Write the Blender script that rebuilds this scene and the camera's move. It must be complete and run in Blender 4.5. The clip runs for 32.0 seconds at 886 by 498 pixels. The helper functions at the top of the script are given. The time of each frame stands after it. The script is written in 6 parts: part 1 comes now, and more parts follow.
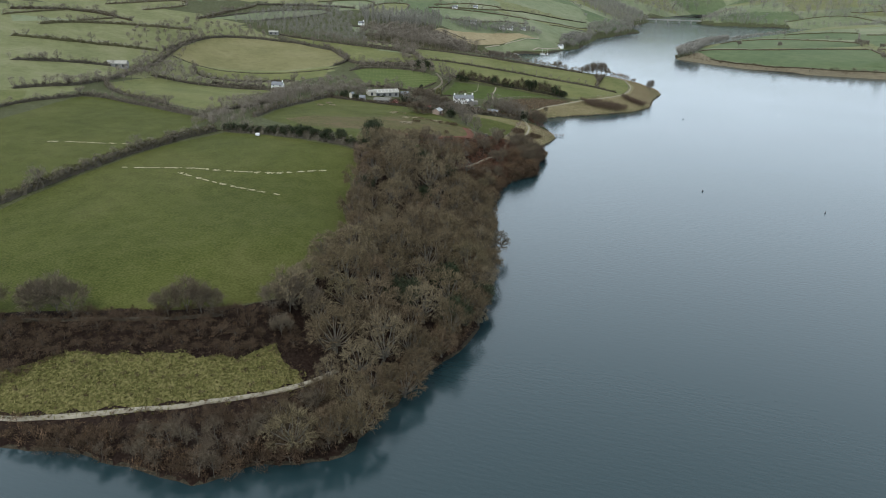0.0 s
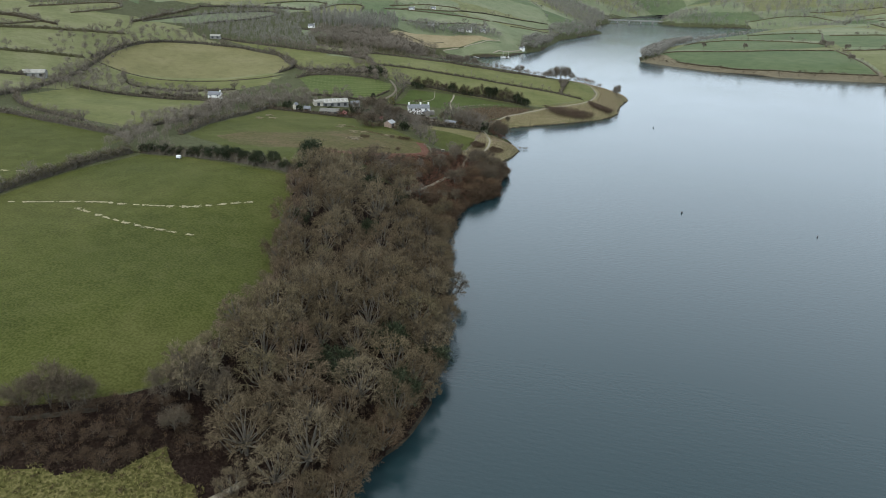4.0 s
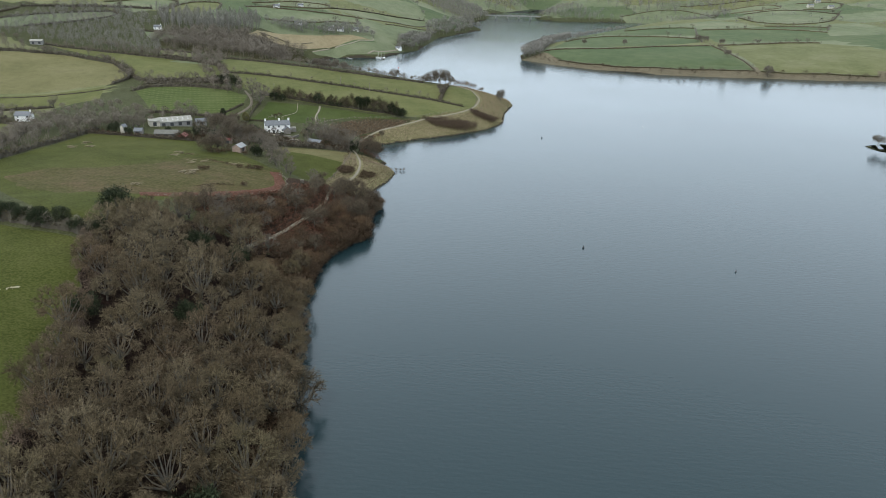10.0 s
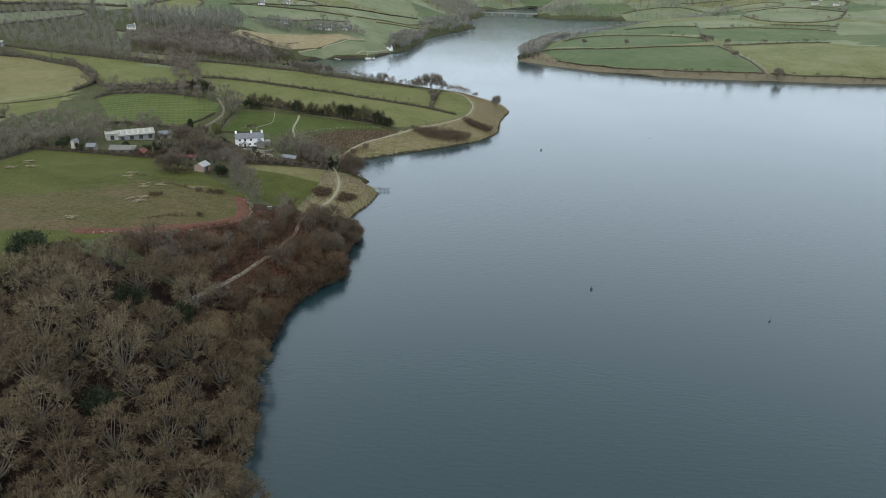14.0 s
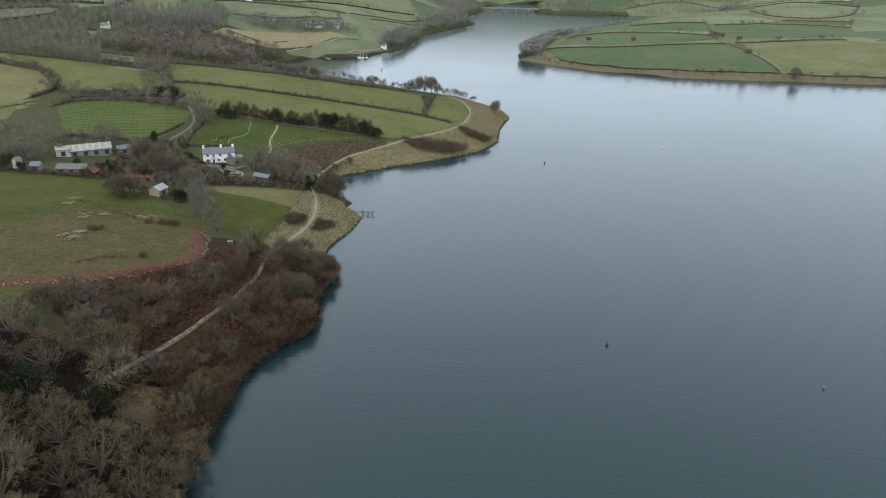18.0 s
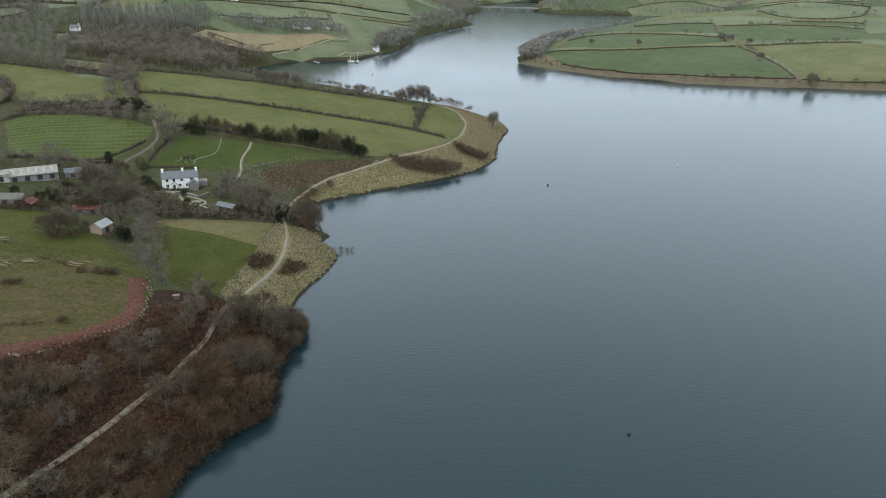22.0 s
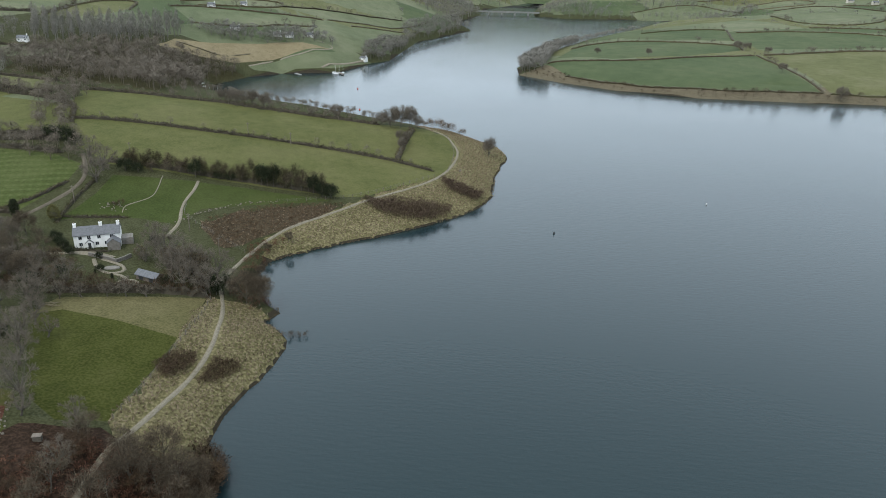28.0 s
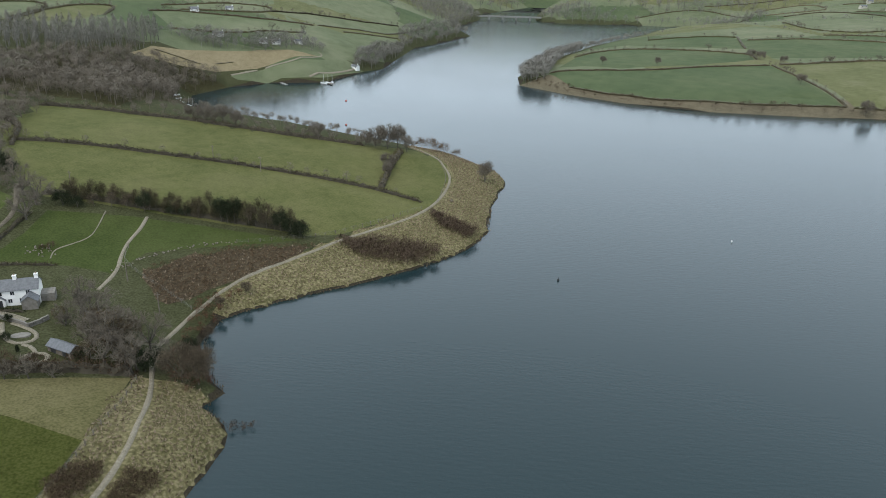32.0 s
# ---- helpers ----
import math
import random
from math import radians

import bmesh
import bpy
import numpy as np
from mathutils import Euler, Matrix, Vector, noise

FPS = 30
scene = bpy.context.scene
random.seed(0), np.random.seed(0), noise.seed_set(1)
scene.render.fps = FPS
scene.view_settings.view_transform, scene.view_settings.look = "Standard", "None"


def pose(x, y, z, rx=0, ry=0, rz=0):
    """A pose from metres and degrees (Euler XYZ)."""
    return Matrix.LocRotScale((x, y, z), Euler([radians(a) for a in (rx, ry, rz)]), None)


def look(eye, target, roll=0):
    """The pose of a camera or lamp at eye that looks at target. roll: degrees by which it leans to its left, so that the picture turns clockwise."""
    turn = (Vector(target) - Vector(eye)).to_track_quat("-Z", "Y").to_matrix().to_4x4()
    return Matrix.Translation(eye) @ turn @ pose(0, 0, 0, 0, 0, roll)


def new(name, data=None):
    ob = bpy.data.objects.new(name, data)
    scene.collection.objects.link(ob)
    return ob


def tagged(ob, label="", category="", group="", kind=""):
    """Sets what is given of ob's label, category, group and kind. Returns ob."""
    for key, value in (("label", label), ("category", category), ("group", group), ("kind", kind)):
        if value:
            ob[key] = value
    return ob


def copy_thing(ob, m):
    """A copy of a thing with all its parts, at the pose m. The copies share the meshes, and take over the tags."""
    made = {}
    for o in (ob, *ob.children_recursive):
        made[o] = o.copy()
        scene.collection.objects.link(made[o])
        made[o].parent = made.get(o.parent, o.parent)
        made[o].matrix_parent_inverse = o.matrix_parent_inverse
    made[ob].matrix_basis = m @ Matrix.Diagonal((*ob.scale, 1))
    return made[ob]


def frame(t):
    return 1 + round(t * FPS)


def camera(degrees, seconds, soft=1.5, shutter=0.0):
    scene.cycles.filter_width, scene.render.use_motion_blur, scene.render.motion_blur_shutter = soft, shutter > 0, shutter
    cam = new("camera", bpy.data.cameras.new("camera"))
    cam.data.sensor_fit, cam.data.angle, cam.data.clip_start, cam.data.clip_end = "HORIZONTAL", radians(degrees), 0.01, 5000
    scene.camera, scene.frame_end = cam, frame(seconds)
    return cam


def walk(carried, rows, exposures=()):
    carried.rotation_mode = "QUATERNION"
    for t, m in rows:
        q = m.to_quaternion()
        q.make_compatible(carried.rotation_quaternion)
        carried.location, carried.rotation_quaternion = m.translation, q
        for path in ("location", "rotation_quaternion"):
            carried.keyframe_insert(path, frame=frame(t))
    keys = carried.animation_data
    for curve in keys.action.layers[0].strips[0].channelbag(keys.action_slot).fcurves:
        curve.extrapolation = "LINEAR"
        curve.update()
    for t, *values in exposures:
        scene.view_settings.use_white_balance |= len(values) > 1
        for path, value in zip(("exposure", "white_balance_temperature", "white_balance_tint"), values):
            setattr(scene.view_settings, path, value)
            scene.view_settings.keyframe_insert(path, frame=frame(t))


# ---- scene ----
cam = camera(63.0, 32.0, soft=0.8)
PATH = [
    (0, (8.355, -294.632, 104.703), (7.828, -292.849, 103.966), 1.4),
    (1, (5.752, -283.372, 104.105), (5.226, -281.588, 103.369), 1.3),
    (2, (3.469, -272.429, 103.562), (2.944, -270.644, 102.828), 1.2),
    (2.5, (2.189, -266.959, 103.373), (1.664, -265.174, 102.638), 1.3),
    (4.5, (1.509, -247.354, 103.448), (1.167, -245.524, 102.715), 1.5),
    (5, (1.298, -243.396, 103.852), (1.065, -241.549, 103.119), 1.6),
    (5.5, (0.788, -238.230, 103.900), (0.585, -236.380, 103.166), 1.6),
    (6, (0.339, -232.819, 103.822), (0.157, -230.968, 103.088), 1.6),
    (7, (-0.292, -221.847, 103.630), (-0.454, -219.995, 102.895), 1.6),
    (8, (-0.557, -210.819, 103.437), (-0.710, -208.966, 102.700), 1.6),
    (9, (-0.982, -199.400, 103.233), (-1.128, -197.546, 102.497), 1.6),
    (10, (-0.980, -188.813, 103.374), (-1.122, -186.960, 102.634), 1.6),
    (11, (-1.370, -178.217, 103.592), (-1.506, -176.365, 102.849), 1.6),
    (12, (-1.231, -168.343, 103.523), (-1.365, -166.492, 102.779), 1.7),
    (13, (-0.900, -157.710, 103.937), (-1.034, -155.860, 103.189), 1.7),
    (14, (-1.166, -147.101, 103.676), (-1.297, -145.252, 102.926), 1.7),
    (14.5, (-1.052, -141.569, 103.668), (-1.187, -139.720, 102.917), 1.6),
    (16.5, (-0.840, -120.708, 103.461), (-0.974, -118.862, 102.702), 1.6),
    (17, (-0.637, -115.400, 103.676), (-0.770, -113.555, 102.915), 1.6),
    (18, (-0.796, -104.550, 103.217), (-0.928, -102.706, 102.453), 1.6),
    (19, (-1.101, -94.240, 103.813), (-1.228, -92.398, 103.044), 1.8),
    (20, (-0.886, -84.370, 104.077), (-1.015, -82.529, 103.305), 1.7),
    (21, (-1.348, -73.596, 103.597), (-1.474, -71.755, 102.825), 1.8),
    (22, (-1.108, -62.711, 103.538), (-1.235, -60.870, 102.768), 1.7),
    (23, (-1.060, -52.084, 103.386), (-1.187, -50.243, 102.615), 1.7),
    (24, (-1.274, -41.138, 103.258), (-1.399, -39.296, 102.488), 1.7),
    (25, (-1.117, -30.642, 103.429), (-1.242, -28.800, 102.660), 1.7),
    (25.5, (-1.288, -25.230, 103.374), (-1.412, -23.388, 102.605), 1.8),
    (27.5, (-0.453, -4.767, 103.332), (-0.580, -2.925, 102.564), 1.8),
    (28, (-0.202, 0.279, 103.032), (-0.329, 2.122, 102.267), 1.7),
    (29, (-0.325, 11.433, 103.236), (-0.451, 13.277, 102.472), 1.8),
    (30, (-0.076, 22.092, 103.008), (-0.201, 23.937, 102.246), 1.8),
    (31, (0.740, 32.316, 103.304), (0.613, 34.160, 102.541), 1.9),
    (32, (1.262, 43.372, 102.602), (1.132, 45.218, 101.843), 1.9),
]
walk(cam, [(t, look(eye, target, roll)) for t, eye, target, roll in PATH], [(0, 0.2), (8, 0.2), (14, 0.13), (20, 0.09), (32, 0.0)])

# ---- light: an overcast sky with a wide weak sun ----
world = bpy.data.worlds.new("world")
scene.world = world
world.use_nodes = True
wn, wl = world.node_tree.nodes, world.node_tree.links
sky = wn.new("ShaderNodeTexSky")
sky.sky_type, sky.sun_disc, sky.sun_elevation, sky.sun_rotation = "NISHITA", False, radians(38), radians(200)
sky.air_density, sky.dust_density, sky.ozone_density = 1.0, 4.0, 1.0
# cloud cover, paler towards the hazy horizon
cloud = wn.new("ShaderNodeMixRGB")
cloud.inputs[0].default_value = 0.9
across = wn.new("ShaderNodeSeparateXYZ")
wl.new(wn.new("ShaderNodeTexCoord").outputs["Generated"], across.inputs[0])
tone = wn.new("ShaderNodeValToRGB")
while len(tone.color_ramp.elements) < 5:
    tone.color_ramp.elements.new(0.5)
for e, (at, v) in zip(tone.color_ramp.elements, ((0.0, 0.55), (0.15, 0.59), (0.42, 0.655), (0.68, 0.48), (1.0, 0.34))):
    e.position, e.color = at, (v * 0.818, v * (0.956 + 0.006 * at), v * (1.092 - 0.012 * at), 1)
wl.new(across.outputs["Z"], tone.inputs[0])
# the cloud thickens towards the east
east = wn.new("ShaderNodeMapRange")
east.inputs["From Min"].default_value, east.inputs["From Max"].default_value = -1.0, 1.0
east.inputs["To Min"].default_value, east.inputs["To Max"].default_value = 40.0, 23.0
wl.new(across.outputs["X"], east.inputs["Value"])
bright = wn.new("ShaderNodeMixRGB")
bright.blend_type = "MULTIPLY"
bright.inputs[0].default_value = 1.0
wl.new(east.outputs[0], bright.inputs[2])
wl.new(tone.outputs[0], bright.inputs[1])
wl.new(bright.outputs[0], cloud.inputs[2])
wl.new(sky.outputs[0], cloud.inputs[1])
wl.new(cloud.outputs[0], wn["Background"].inputs[0])
wn["Background"].inputs[1].default_value = 0.1
lamp = bpy.data.lights.new("sun", "SUN")
lamp.energy, lamp.angle, lamp.color = 1.5, radians(12), (1.0, 0.95, 0.88)
new("sun", lamp).matrix_world = look((0, 0, 300), (90, 170, 0))


# ---- materials ----
def shader(name):
    m = bpy.data.materials.new(name)
    m.use_nodes = True
    return m, m.node_tree.nodes, m.node_tree.links, m.node_tree.nodes["Principled BSDF"]


def noise_node(n, l, scale, detail=4.0, coords=None):
    t = n.new("ShaderNodeTexNoise")
    t.inputs["Scale"].default_value, t.inputs["Detail"].default_value = scale, detail
    l.new(coords, t.inputs["Vector"])
    return t.outputs["Fac"]


def ramp(n, l, fac, *stops):
    r = n.new("ShaderNodeValToRGB")
    e = r.color_ramp.elements
    while len(e) < len(stops):
        e.new(0.5)
    for q, (at, c) in zip(e, stops):
        q.position, q.color = at, (*c, 1)
    l.new(fac, r.inputs[0])
    return r.outputs[0]


def blend(n, l, fac, a, b, mode="MIX"):
    x = n.new("ShaderNodeMixRGB")
    x.blend_type = mode
    for k, v in zip((0, 1, 2), (fac, a, b)):
        if hasattr(v, "links"):
            l.new(v, x.inputs[k])
        else:
            x.inputs[k].default_value = v if k == 0 else (*v, 1)
    return x.outputs[0]


def bumped(n, l, b, fac, strength, depth):
    u = n.new("ShaderNodeBump")
    u.inputs["Strength"].default_value, u.inputs["Distance"].default_value = strength, depth
    l.new(fac, u.inputs["Height"])
    l.new(u.outputs[0], b.inputs["Normal"])


def turf(name, dark, mid, pale, broad=0.03, fine=0.9, rough=0.9, bump=0.25, stripes=0.0, mottle=0.5):
    """Ground cover: three tints in broad patches and in fine grain."""
    m, n, l, b = shader(name)
    c = n.new("ShaderNodeTexCoord").outputs["Object"]
    big, patch, small = noise_node(n, l, broad, 5, c), noise_node(n, l, broad * 6, 5, c), noise_node(n, l, fine * 2.4, 6, c)
    base = ramp(n, l, big, (0.36, dark), (0.5, mid), (0.64, pale))
    blot = ramp(n, l, patch, (0.36, [v * 0.6 for v in mid]), (0.5, mid), (0.66, pale))
    grain = ramp(n, l, small, (0.36, [v * 0.4 for v in mid]), (0.5, mid), (0.64, [v * 1.15 for v in pale]))
    col = blend(n, l, mottle * 1.1, blend(n, l, mottle * 1.2, base, blot), grain)
    if stripes:
        lines = []
        for angle, k in ((68, 1.0), (-22, 1.6)):
            w = n.new("ShaderNodeTexWave")
            w.inputs["Scale"].default_value, w.inputs["Distortion"].default_value, w.inputs["Detail Scale"].default_value = stripes * k, 2.5, 0.8
            turn = n.new("ShaderNodeMapping")
            turn.inputs["Rotation"].default_value = (0, 0, radians(angle))
            l.new(c, turn.inputs[0])
            l.new(turn.outputs[0], w.inputs["Vector"])
            lines.append(ramp(n, l, w.outputs["Fac"], (0.45, (0, 0, 0)), (0.9, (1, 1, 1))))
        col = blend(n, l, blend(n, l, 0.6, lines[0], lines[1], "MULTIPLY"), col, pale)
    l.new(col, b.inputs["Base Color"])
    b.inputs["Roughness"].default_value = rough
    b.inputs["Specular IOR Level"].default_value = 0.04
    bumped(n, l, b, small, bump, 0.5)
    return m


def plain(name, a, b_, scale=2.0, rough=0.8, bump=0.2, depth=0.02, metal=0.0):
    """A building material: two tints, mottled, with fine relief."""
    m, n, l, b = shader(name)
    c = n.new("ShaderNodeTexCoord").outputs["Object"]
    f = noise_node(n, l, scale, 6, c)
    l.new(ramp(n, l, f, (0.3, a), (0.7, b_)), b.inputs["Base Color"])
    b.inputs["Roughness"].default_value, b.inputs["Metallic"].default_value = rough, metal
    bumped(n, l, b, noise_node(n, l, scale * 8, 3, c), bump, depth)
    return m


def twiggy(name, *tints, island=0.5, lo=0.45, hi=1.5):
    """Bare twigs or leaves: tints that vary from plant to plant and from twig to twig."""
    m, n, l, b = shader(name)
    who, geo = n.new("ShaderNodeObjectInfo").outputs["Random"], n.new("ShaderNodeNewGeometry").outputs["Random Per Island"]
    k = len(tints) - 1
    plant = ramp(n, l, who, *[(i / k, t) for i, t in enumerate(tints)])
    piece = ramp(n, l, geo, *[(i / k, t) for i, t in enumerate(tints)])
    col = blend(n, l, island, plant, piece)
    light = ramp(n, l, geo, (0, (lo, lo, lo)), (1, (hi, hi, hi)))
    l.new(blend(n, l, 1.0, col, light, "MULTIPLY"), b.inputs["Base Color"])
    b.inputs["Roughness"].default_value = 0.85
    b.inputs["Specular IOR Level"].default_value = 0.05
    return m


GREEN = turf("pasture", (0.033, 0.039, 0.010), (0.047, 0.053, 0.013), (0.069, 0.068, 0.022), bump=0.1, mottle=0.38)
# Far pasture with haze put into its colour: lighter and less saturated
HAZED_PASTURE = turf("hazed_pasture", (0.087, 0.106, 0.056), (0.116, 0.131, 0.074), (0.167, 0.168, 0.106), 0.02, mottle=0.28)
RICH = turf("rich_pasture", (0.031, 0.045, 0.012), (0.043, 0.057, 0.016), (0.060, 0.070, 0.024), mottle=0.3)
# Grazed grass, lightened in part for the haze over farther fields
OLIVE = turf("grazed_pasture", (0.082, 0.090, 0.037), (0.112, 0.116, 0.052), (0.150, 0.142, 0.080), 0.05, mottle=0.28)
LEA = turf("headland_pasture", (0.066, 0.074, 0.025), (0.090, 0.094, 0.034), (0.120, 0.115, 0.050), 0.05, bump=0.1, mottle=0.3)
FADED_LEA = turf("faded_pasture", (0.092, 0.088, 0.038), (0.120, 0.110, 0.050), (0.148, 0.130, 0.068), 0.04, bump=0.1, mottle=0.28)
DRY = turf("dry_pasture", (0.078, 0.073, 0.030), (0.103, 0.094, 0.041), (0.135, 0.117, 0.060), 0.06, bump=0.1, mottle=0.35)
STUBBLE = turf("straw_grass", (0.149, 0.121, 0.069), (0.198, 0.162, 0.095), (0.248, 0.203, 0.129), 0.05)
MOWN = turf("striped_pasture", (0.040, 0.055, 0.015), (0.053, 0.069, 0.020), (0.080, 0.092, 0.034), 0.05, stripes=0.09, mottle=0.28)
TUSSOCK = turf("rough_tussock_ground", (0.055, 0.058, 0.022), (0.120, 0.106, 0.050), (0.225, 0.190, 0.112), 0.10, 0.7, bump=0.9, mottle=0.5)
GREEN_TUSSOCK = turf("green_tussock_ground", (0.034, 0.040, 0.010), (0.072, 0.068, 0.022), (0.135, 0.115, 0.050), 0.08, 0.8, bump=0.9, mottle=0.5)
SCRUB = turf("scrub_ground", (0.027, 0.025, 0.012), (0.045, 0.041, 0.018), (0.072, 0.063, 0.033), 0.04, 0.6, bump=0.7)
# Leaf litter under trees, near-black because shade is put into its brown
SHADED_LITTER = turf("shaded_leaf_litter", (0.008, 0.006, 0.003), (0.015, 0.009, 0.007), (0.025, 0.017, 0.012), 0.06, 0.8, bump=0.8)
ROUGH = turf("rough_pasture", (0.035, 0.039, 0.017), (0.050, 0.053, 0.024), (0.069, 0.068, 0.038), 0.05)
TRODDEN = turf("trodden_pasture", (0.034, 0.040, 0.010), (0.049, 0.053, 0.014), (0.078, 0.064, 0.030), 0.05, 0.5, bump=0.2, mottle=0.3)
BRACKEN = turf("bracken_ground", (0.016, 0.011, 0.008), (0.033, 0.021, 0.014), (0.058, 0.036, 0.025), 0.07, 0.8, bump=0.8)
RED_EARTH = turf("red_earth", (0.062, 0.027, 0.017), (0.094, 0.043, 0.028), (0.125, 0.068, 0.051), 0.15, 1.2, bump=0.9)
MUD = turf("stony_shore", (0.020, 0.016, 0.011), (0.035, 0.029, 0.020), (0.055, 0.047, 0.033), 0.2, 1.5, bump=0.6)
LAKEBED = turf("lake_bed", (0.020, 0.022, 0.018), (0.030, 0.032, 0.026), (0.045, 0.045, 0.035))
# Grass across the water, its base colour greyed and blued in place of haze
HAZED_MEADOW = turf("hazed_meadow", (0.055, 0.077, 0.038), (0.071, 0.092, 0.045), (0.099, 0.112, 0.060), 0.02, mottle=0.28)
SHOREGRASS = turf("dry_shore_grass", (0.079, 0.066, 0.045), (0.112, 0.094, 0.062), (0.153, 0.130, 0.087), 0.08)
BROWNED = turf("bared_pasture", (0.046, 0.050, 0.014), (0.062, 0.056, 0.021), (0.092, 0.062, 0.037), 0.06, 0.5, bump=0.3, mottle=0.35)
SEDGE = turf("dry_sedge", (0.066, 0.044, 0.026), (0.098, 0.066, 0.038), (0.136, 0.095, 0.056), 0.12, 0.9, bump=0.8)
BRAMBLE = turf("bramble_ground", (0.040, 0.030, 0.019), (0.064, 0.048, 0.030), (0.095, 0.074, 0.048), 0.08, 0.8, bump=0.8)
GRAVEL = turf("gravel_track", (0.150, 0.130, 0.095), (0.210, 0.184, 0.138), (0.265, 0.236, 0.182), 0.3, 2.5, bump=0.3)
TARMAC = turf("worn_tarmac", (0.077, 0.066, 0.050), (0.116, 0.098, 0.074), (0.154, 0.133, 0.101), 0.3, 2.5, bump=0.2)
TWIGS = twiggy("bare_twigs", (0.064, 0.048, 0.029), (0.113, 0.089, 0.052), (0.077, 0.057, 0.035), (0.141, 0.115, 0.073), (0.085, 0.059, 0.037), (0.109, 0.091, 0.052), island=0.22, lo=0.35, hi=1.75)
THICKET = twiggy("reddish_twigs", (0.082, 0.056, 0.040), (0.110, 0.078, 0.056), (0.068, 0.050, 0.036), (0.125, 0.096, 0.070), lo=0.6, hi=1.4)
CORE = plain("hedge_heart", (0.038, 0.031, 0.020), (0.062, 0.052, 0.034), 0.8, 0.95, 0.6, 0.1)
# Distant twigs: haze is put into the colour, paler and greyer than near ones
HAZED_TWIGS = twiggy("hazed_twigs", (0.130, 0.122, 0.105), (0.170, 0.161, 0.140), (0.146, 0.132, 0.115), (0.195, 0.186, 0.162), lo=0.9, hi=1.12)
# Hedgerow twigs, their grey partly standing in for haze at middle distance
MID_TWIGS = twiggy("hedgerow_twigs", (0.100, 0.084, 0.066), (0.135, 0.116, 0.092), (0.112, 0.092, 0.072), (0.160, 0.141, 0.113), lo=0.85, hi=1.18)
GREY_TWIGS = twiggy("greyish_twigs", (0.066, 0.052, 0.036), (0.095, 0.077, 0.054), (0.076, 0.057, 0.040), (0.117, 0.098, 0.070), lo=0.55, hi=1.5)
BUSH = twiggy("thicket_twigs", (0.043, 0.029, 0.018), (0.068, 0.047, 0.030), (0.091, 0.064, 0.042), (0.055, 0.036, 0.023), lo=0.5, hi=1.5)
HEDGE = twiggy("hedge_twigs", (0.068, 0.055, 0.033), (0.094, 0.075, 0.046), (0.054, 0.055, 0.024), (0.107, 0.083, 0.057))
EVERGREEN = twiggy("evergreen_leaves", (0.020, 0.026, 0.013), (0.030, 0.037, 0.020), (0.043, 0.049, 0.028))
GOLDEN = twiggy("golden_needles", (0.100, 0.090, 0.034), (0.140, 0.124, 0.050), (0.078, 0.076, 0.028))
FADED = twiggy("faded_bramble", (0.090, 0.058, 0.034), (0.128, 0.085, 0.051), (0.074, 0.046, 0.027), (0.148, 0.103, 0.063))
FERN = twiggy("dead_bracken", (0.125, 0.056, 0.036), (0.165, 0.078, 0.048), (0.100, 0.050, 0.034), (0.185, 0.105, 0.068), lo=0.5, hi=1.3)
STRAW = twiggy("dry_grass", (0.138, 0.107, 0.057), (0.267, 0.200, 0.139), (0.359, 0.271, 0.217), (0.100, 0.088, 0.040))
GREENSTRAW = twiggy("green_tussock_blades", (0.066, 0.070, 0.018), (0.140, 0.122, 0.044), (0.190, 0.162, 0.068), (0.048, 0.056, 0.014))
REED = twiggy("dry_reed", (0.120, 0.090, 0.048), (0.168, 0.126, 0.072), (0.102, 0.069, 0.042))
BARK = plain("bark", (0.058, 0.050, 0.038), (0.112, 0.098, 0.076), 3.0, 0.95, 0.6)
LIME = plain("limewashed_wall", (0.70, 0.69, 0.66), (0.80, 0.79, 0.765), 0.6, 0.85, 0.15)
FIELDSTONE = plain("field_stone", (0.112, 0.091, 0.072), (0.195, 0.167, 0.135), 1.2, 0.9, 0.5)
SLATE = plain("slate", (0.075, 0.079, 0.086), (0.128, 0.131, 0.139), 1.5, 0.6, 0.3)
OLDROOF = plain("mossy_slate", (0.078, 0.073, 0.062), (0.130, 0.122, 0.104), 1.5, 0.8, 0.3)
SHEET = plain("fibre_cement_sheet", (0.190, 0.180, 0.152), (0.265, 0.250, 0.215), 0.5, 0.8, 0.2)
RUST = plain("red_rusted_sheet", (0.147, 0.036, 0.028), (0.206, 0.064, 0.053), 0.8, 0.7, 0.2)
GREYSHEET = plain("grey_sheet", (0.190, 0.192, 0.190), (0.270, 0.270, 0.265), 0.8, 0.7, 0.2)
REDBRICK = plain("red_brick", (0.150, 0.062, 0.046), (0.210, 0.098, 0.076), 2.0, 0.9, 0.4)
STONE = plain("rubble_stone", (0.132, 0.120, 0.102), (0.204, 0.186, 0.162), 1.5, 0.9, 0.6)
BRICK = plain("pale_brick", (0.234, 0.169, 0.130), (0.299, 0.227, 0.182), 2.0, 0.9, 0.4)
ROOFLIGHT = plain("translucent_sheet", (0.29, 0.29, 0.265), (0.36, 0.36, 0.335), 1.0, 0.5, 0.1)
CREAM = plain("cream_render", (0.36, 0.33, 0.27), (0.46, 0.43, 0.36), 0.7, 0.9, 0.2)
CONCRETE = plain("concrete", (0.166, 0.161, 0.146), (0.224, 0.220, 0.205), 0.8, 0.9, 0.3)
WOOD = plain("weathered_wood", (0.112, 0.091, 0.070), (0.182, 0.154, 0.126), 2.0, 0.9, 0.4)
LOG = plain("cut_logs", (0.154, 0.120, 0.069), (0.213, 0.180, 0.116), 2.0, 0.9, 0.4)
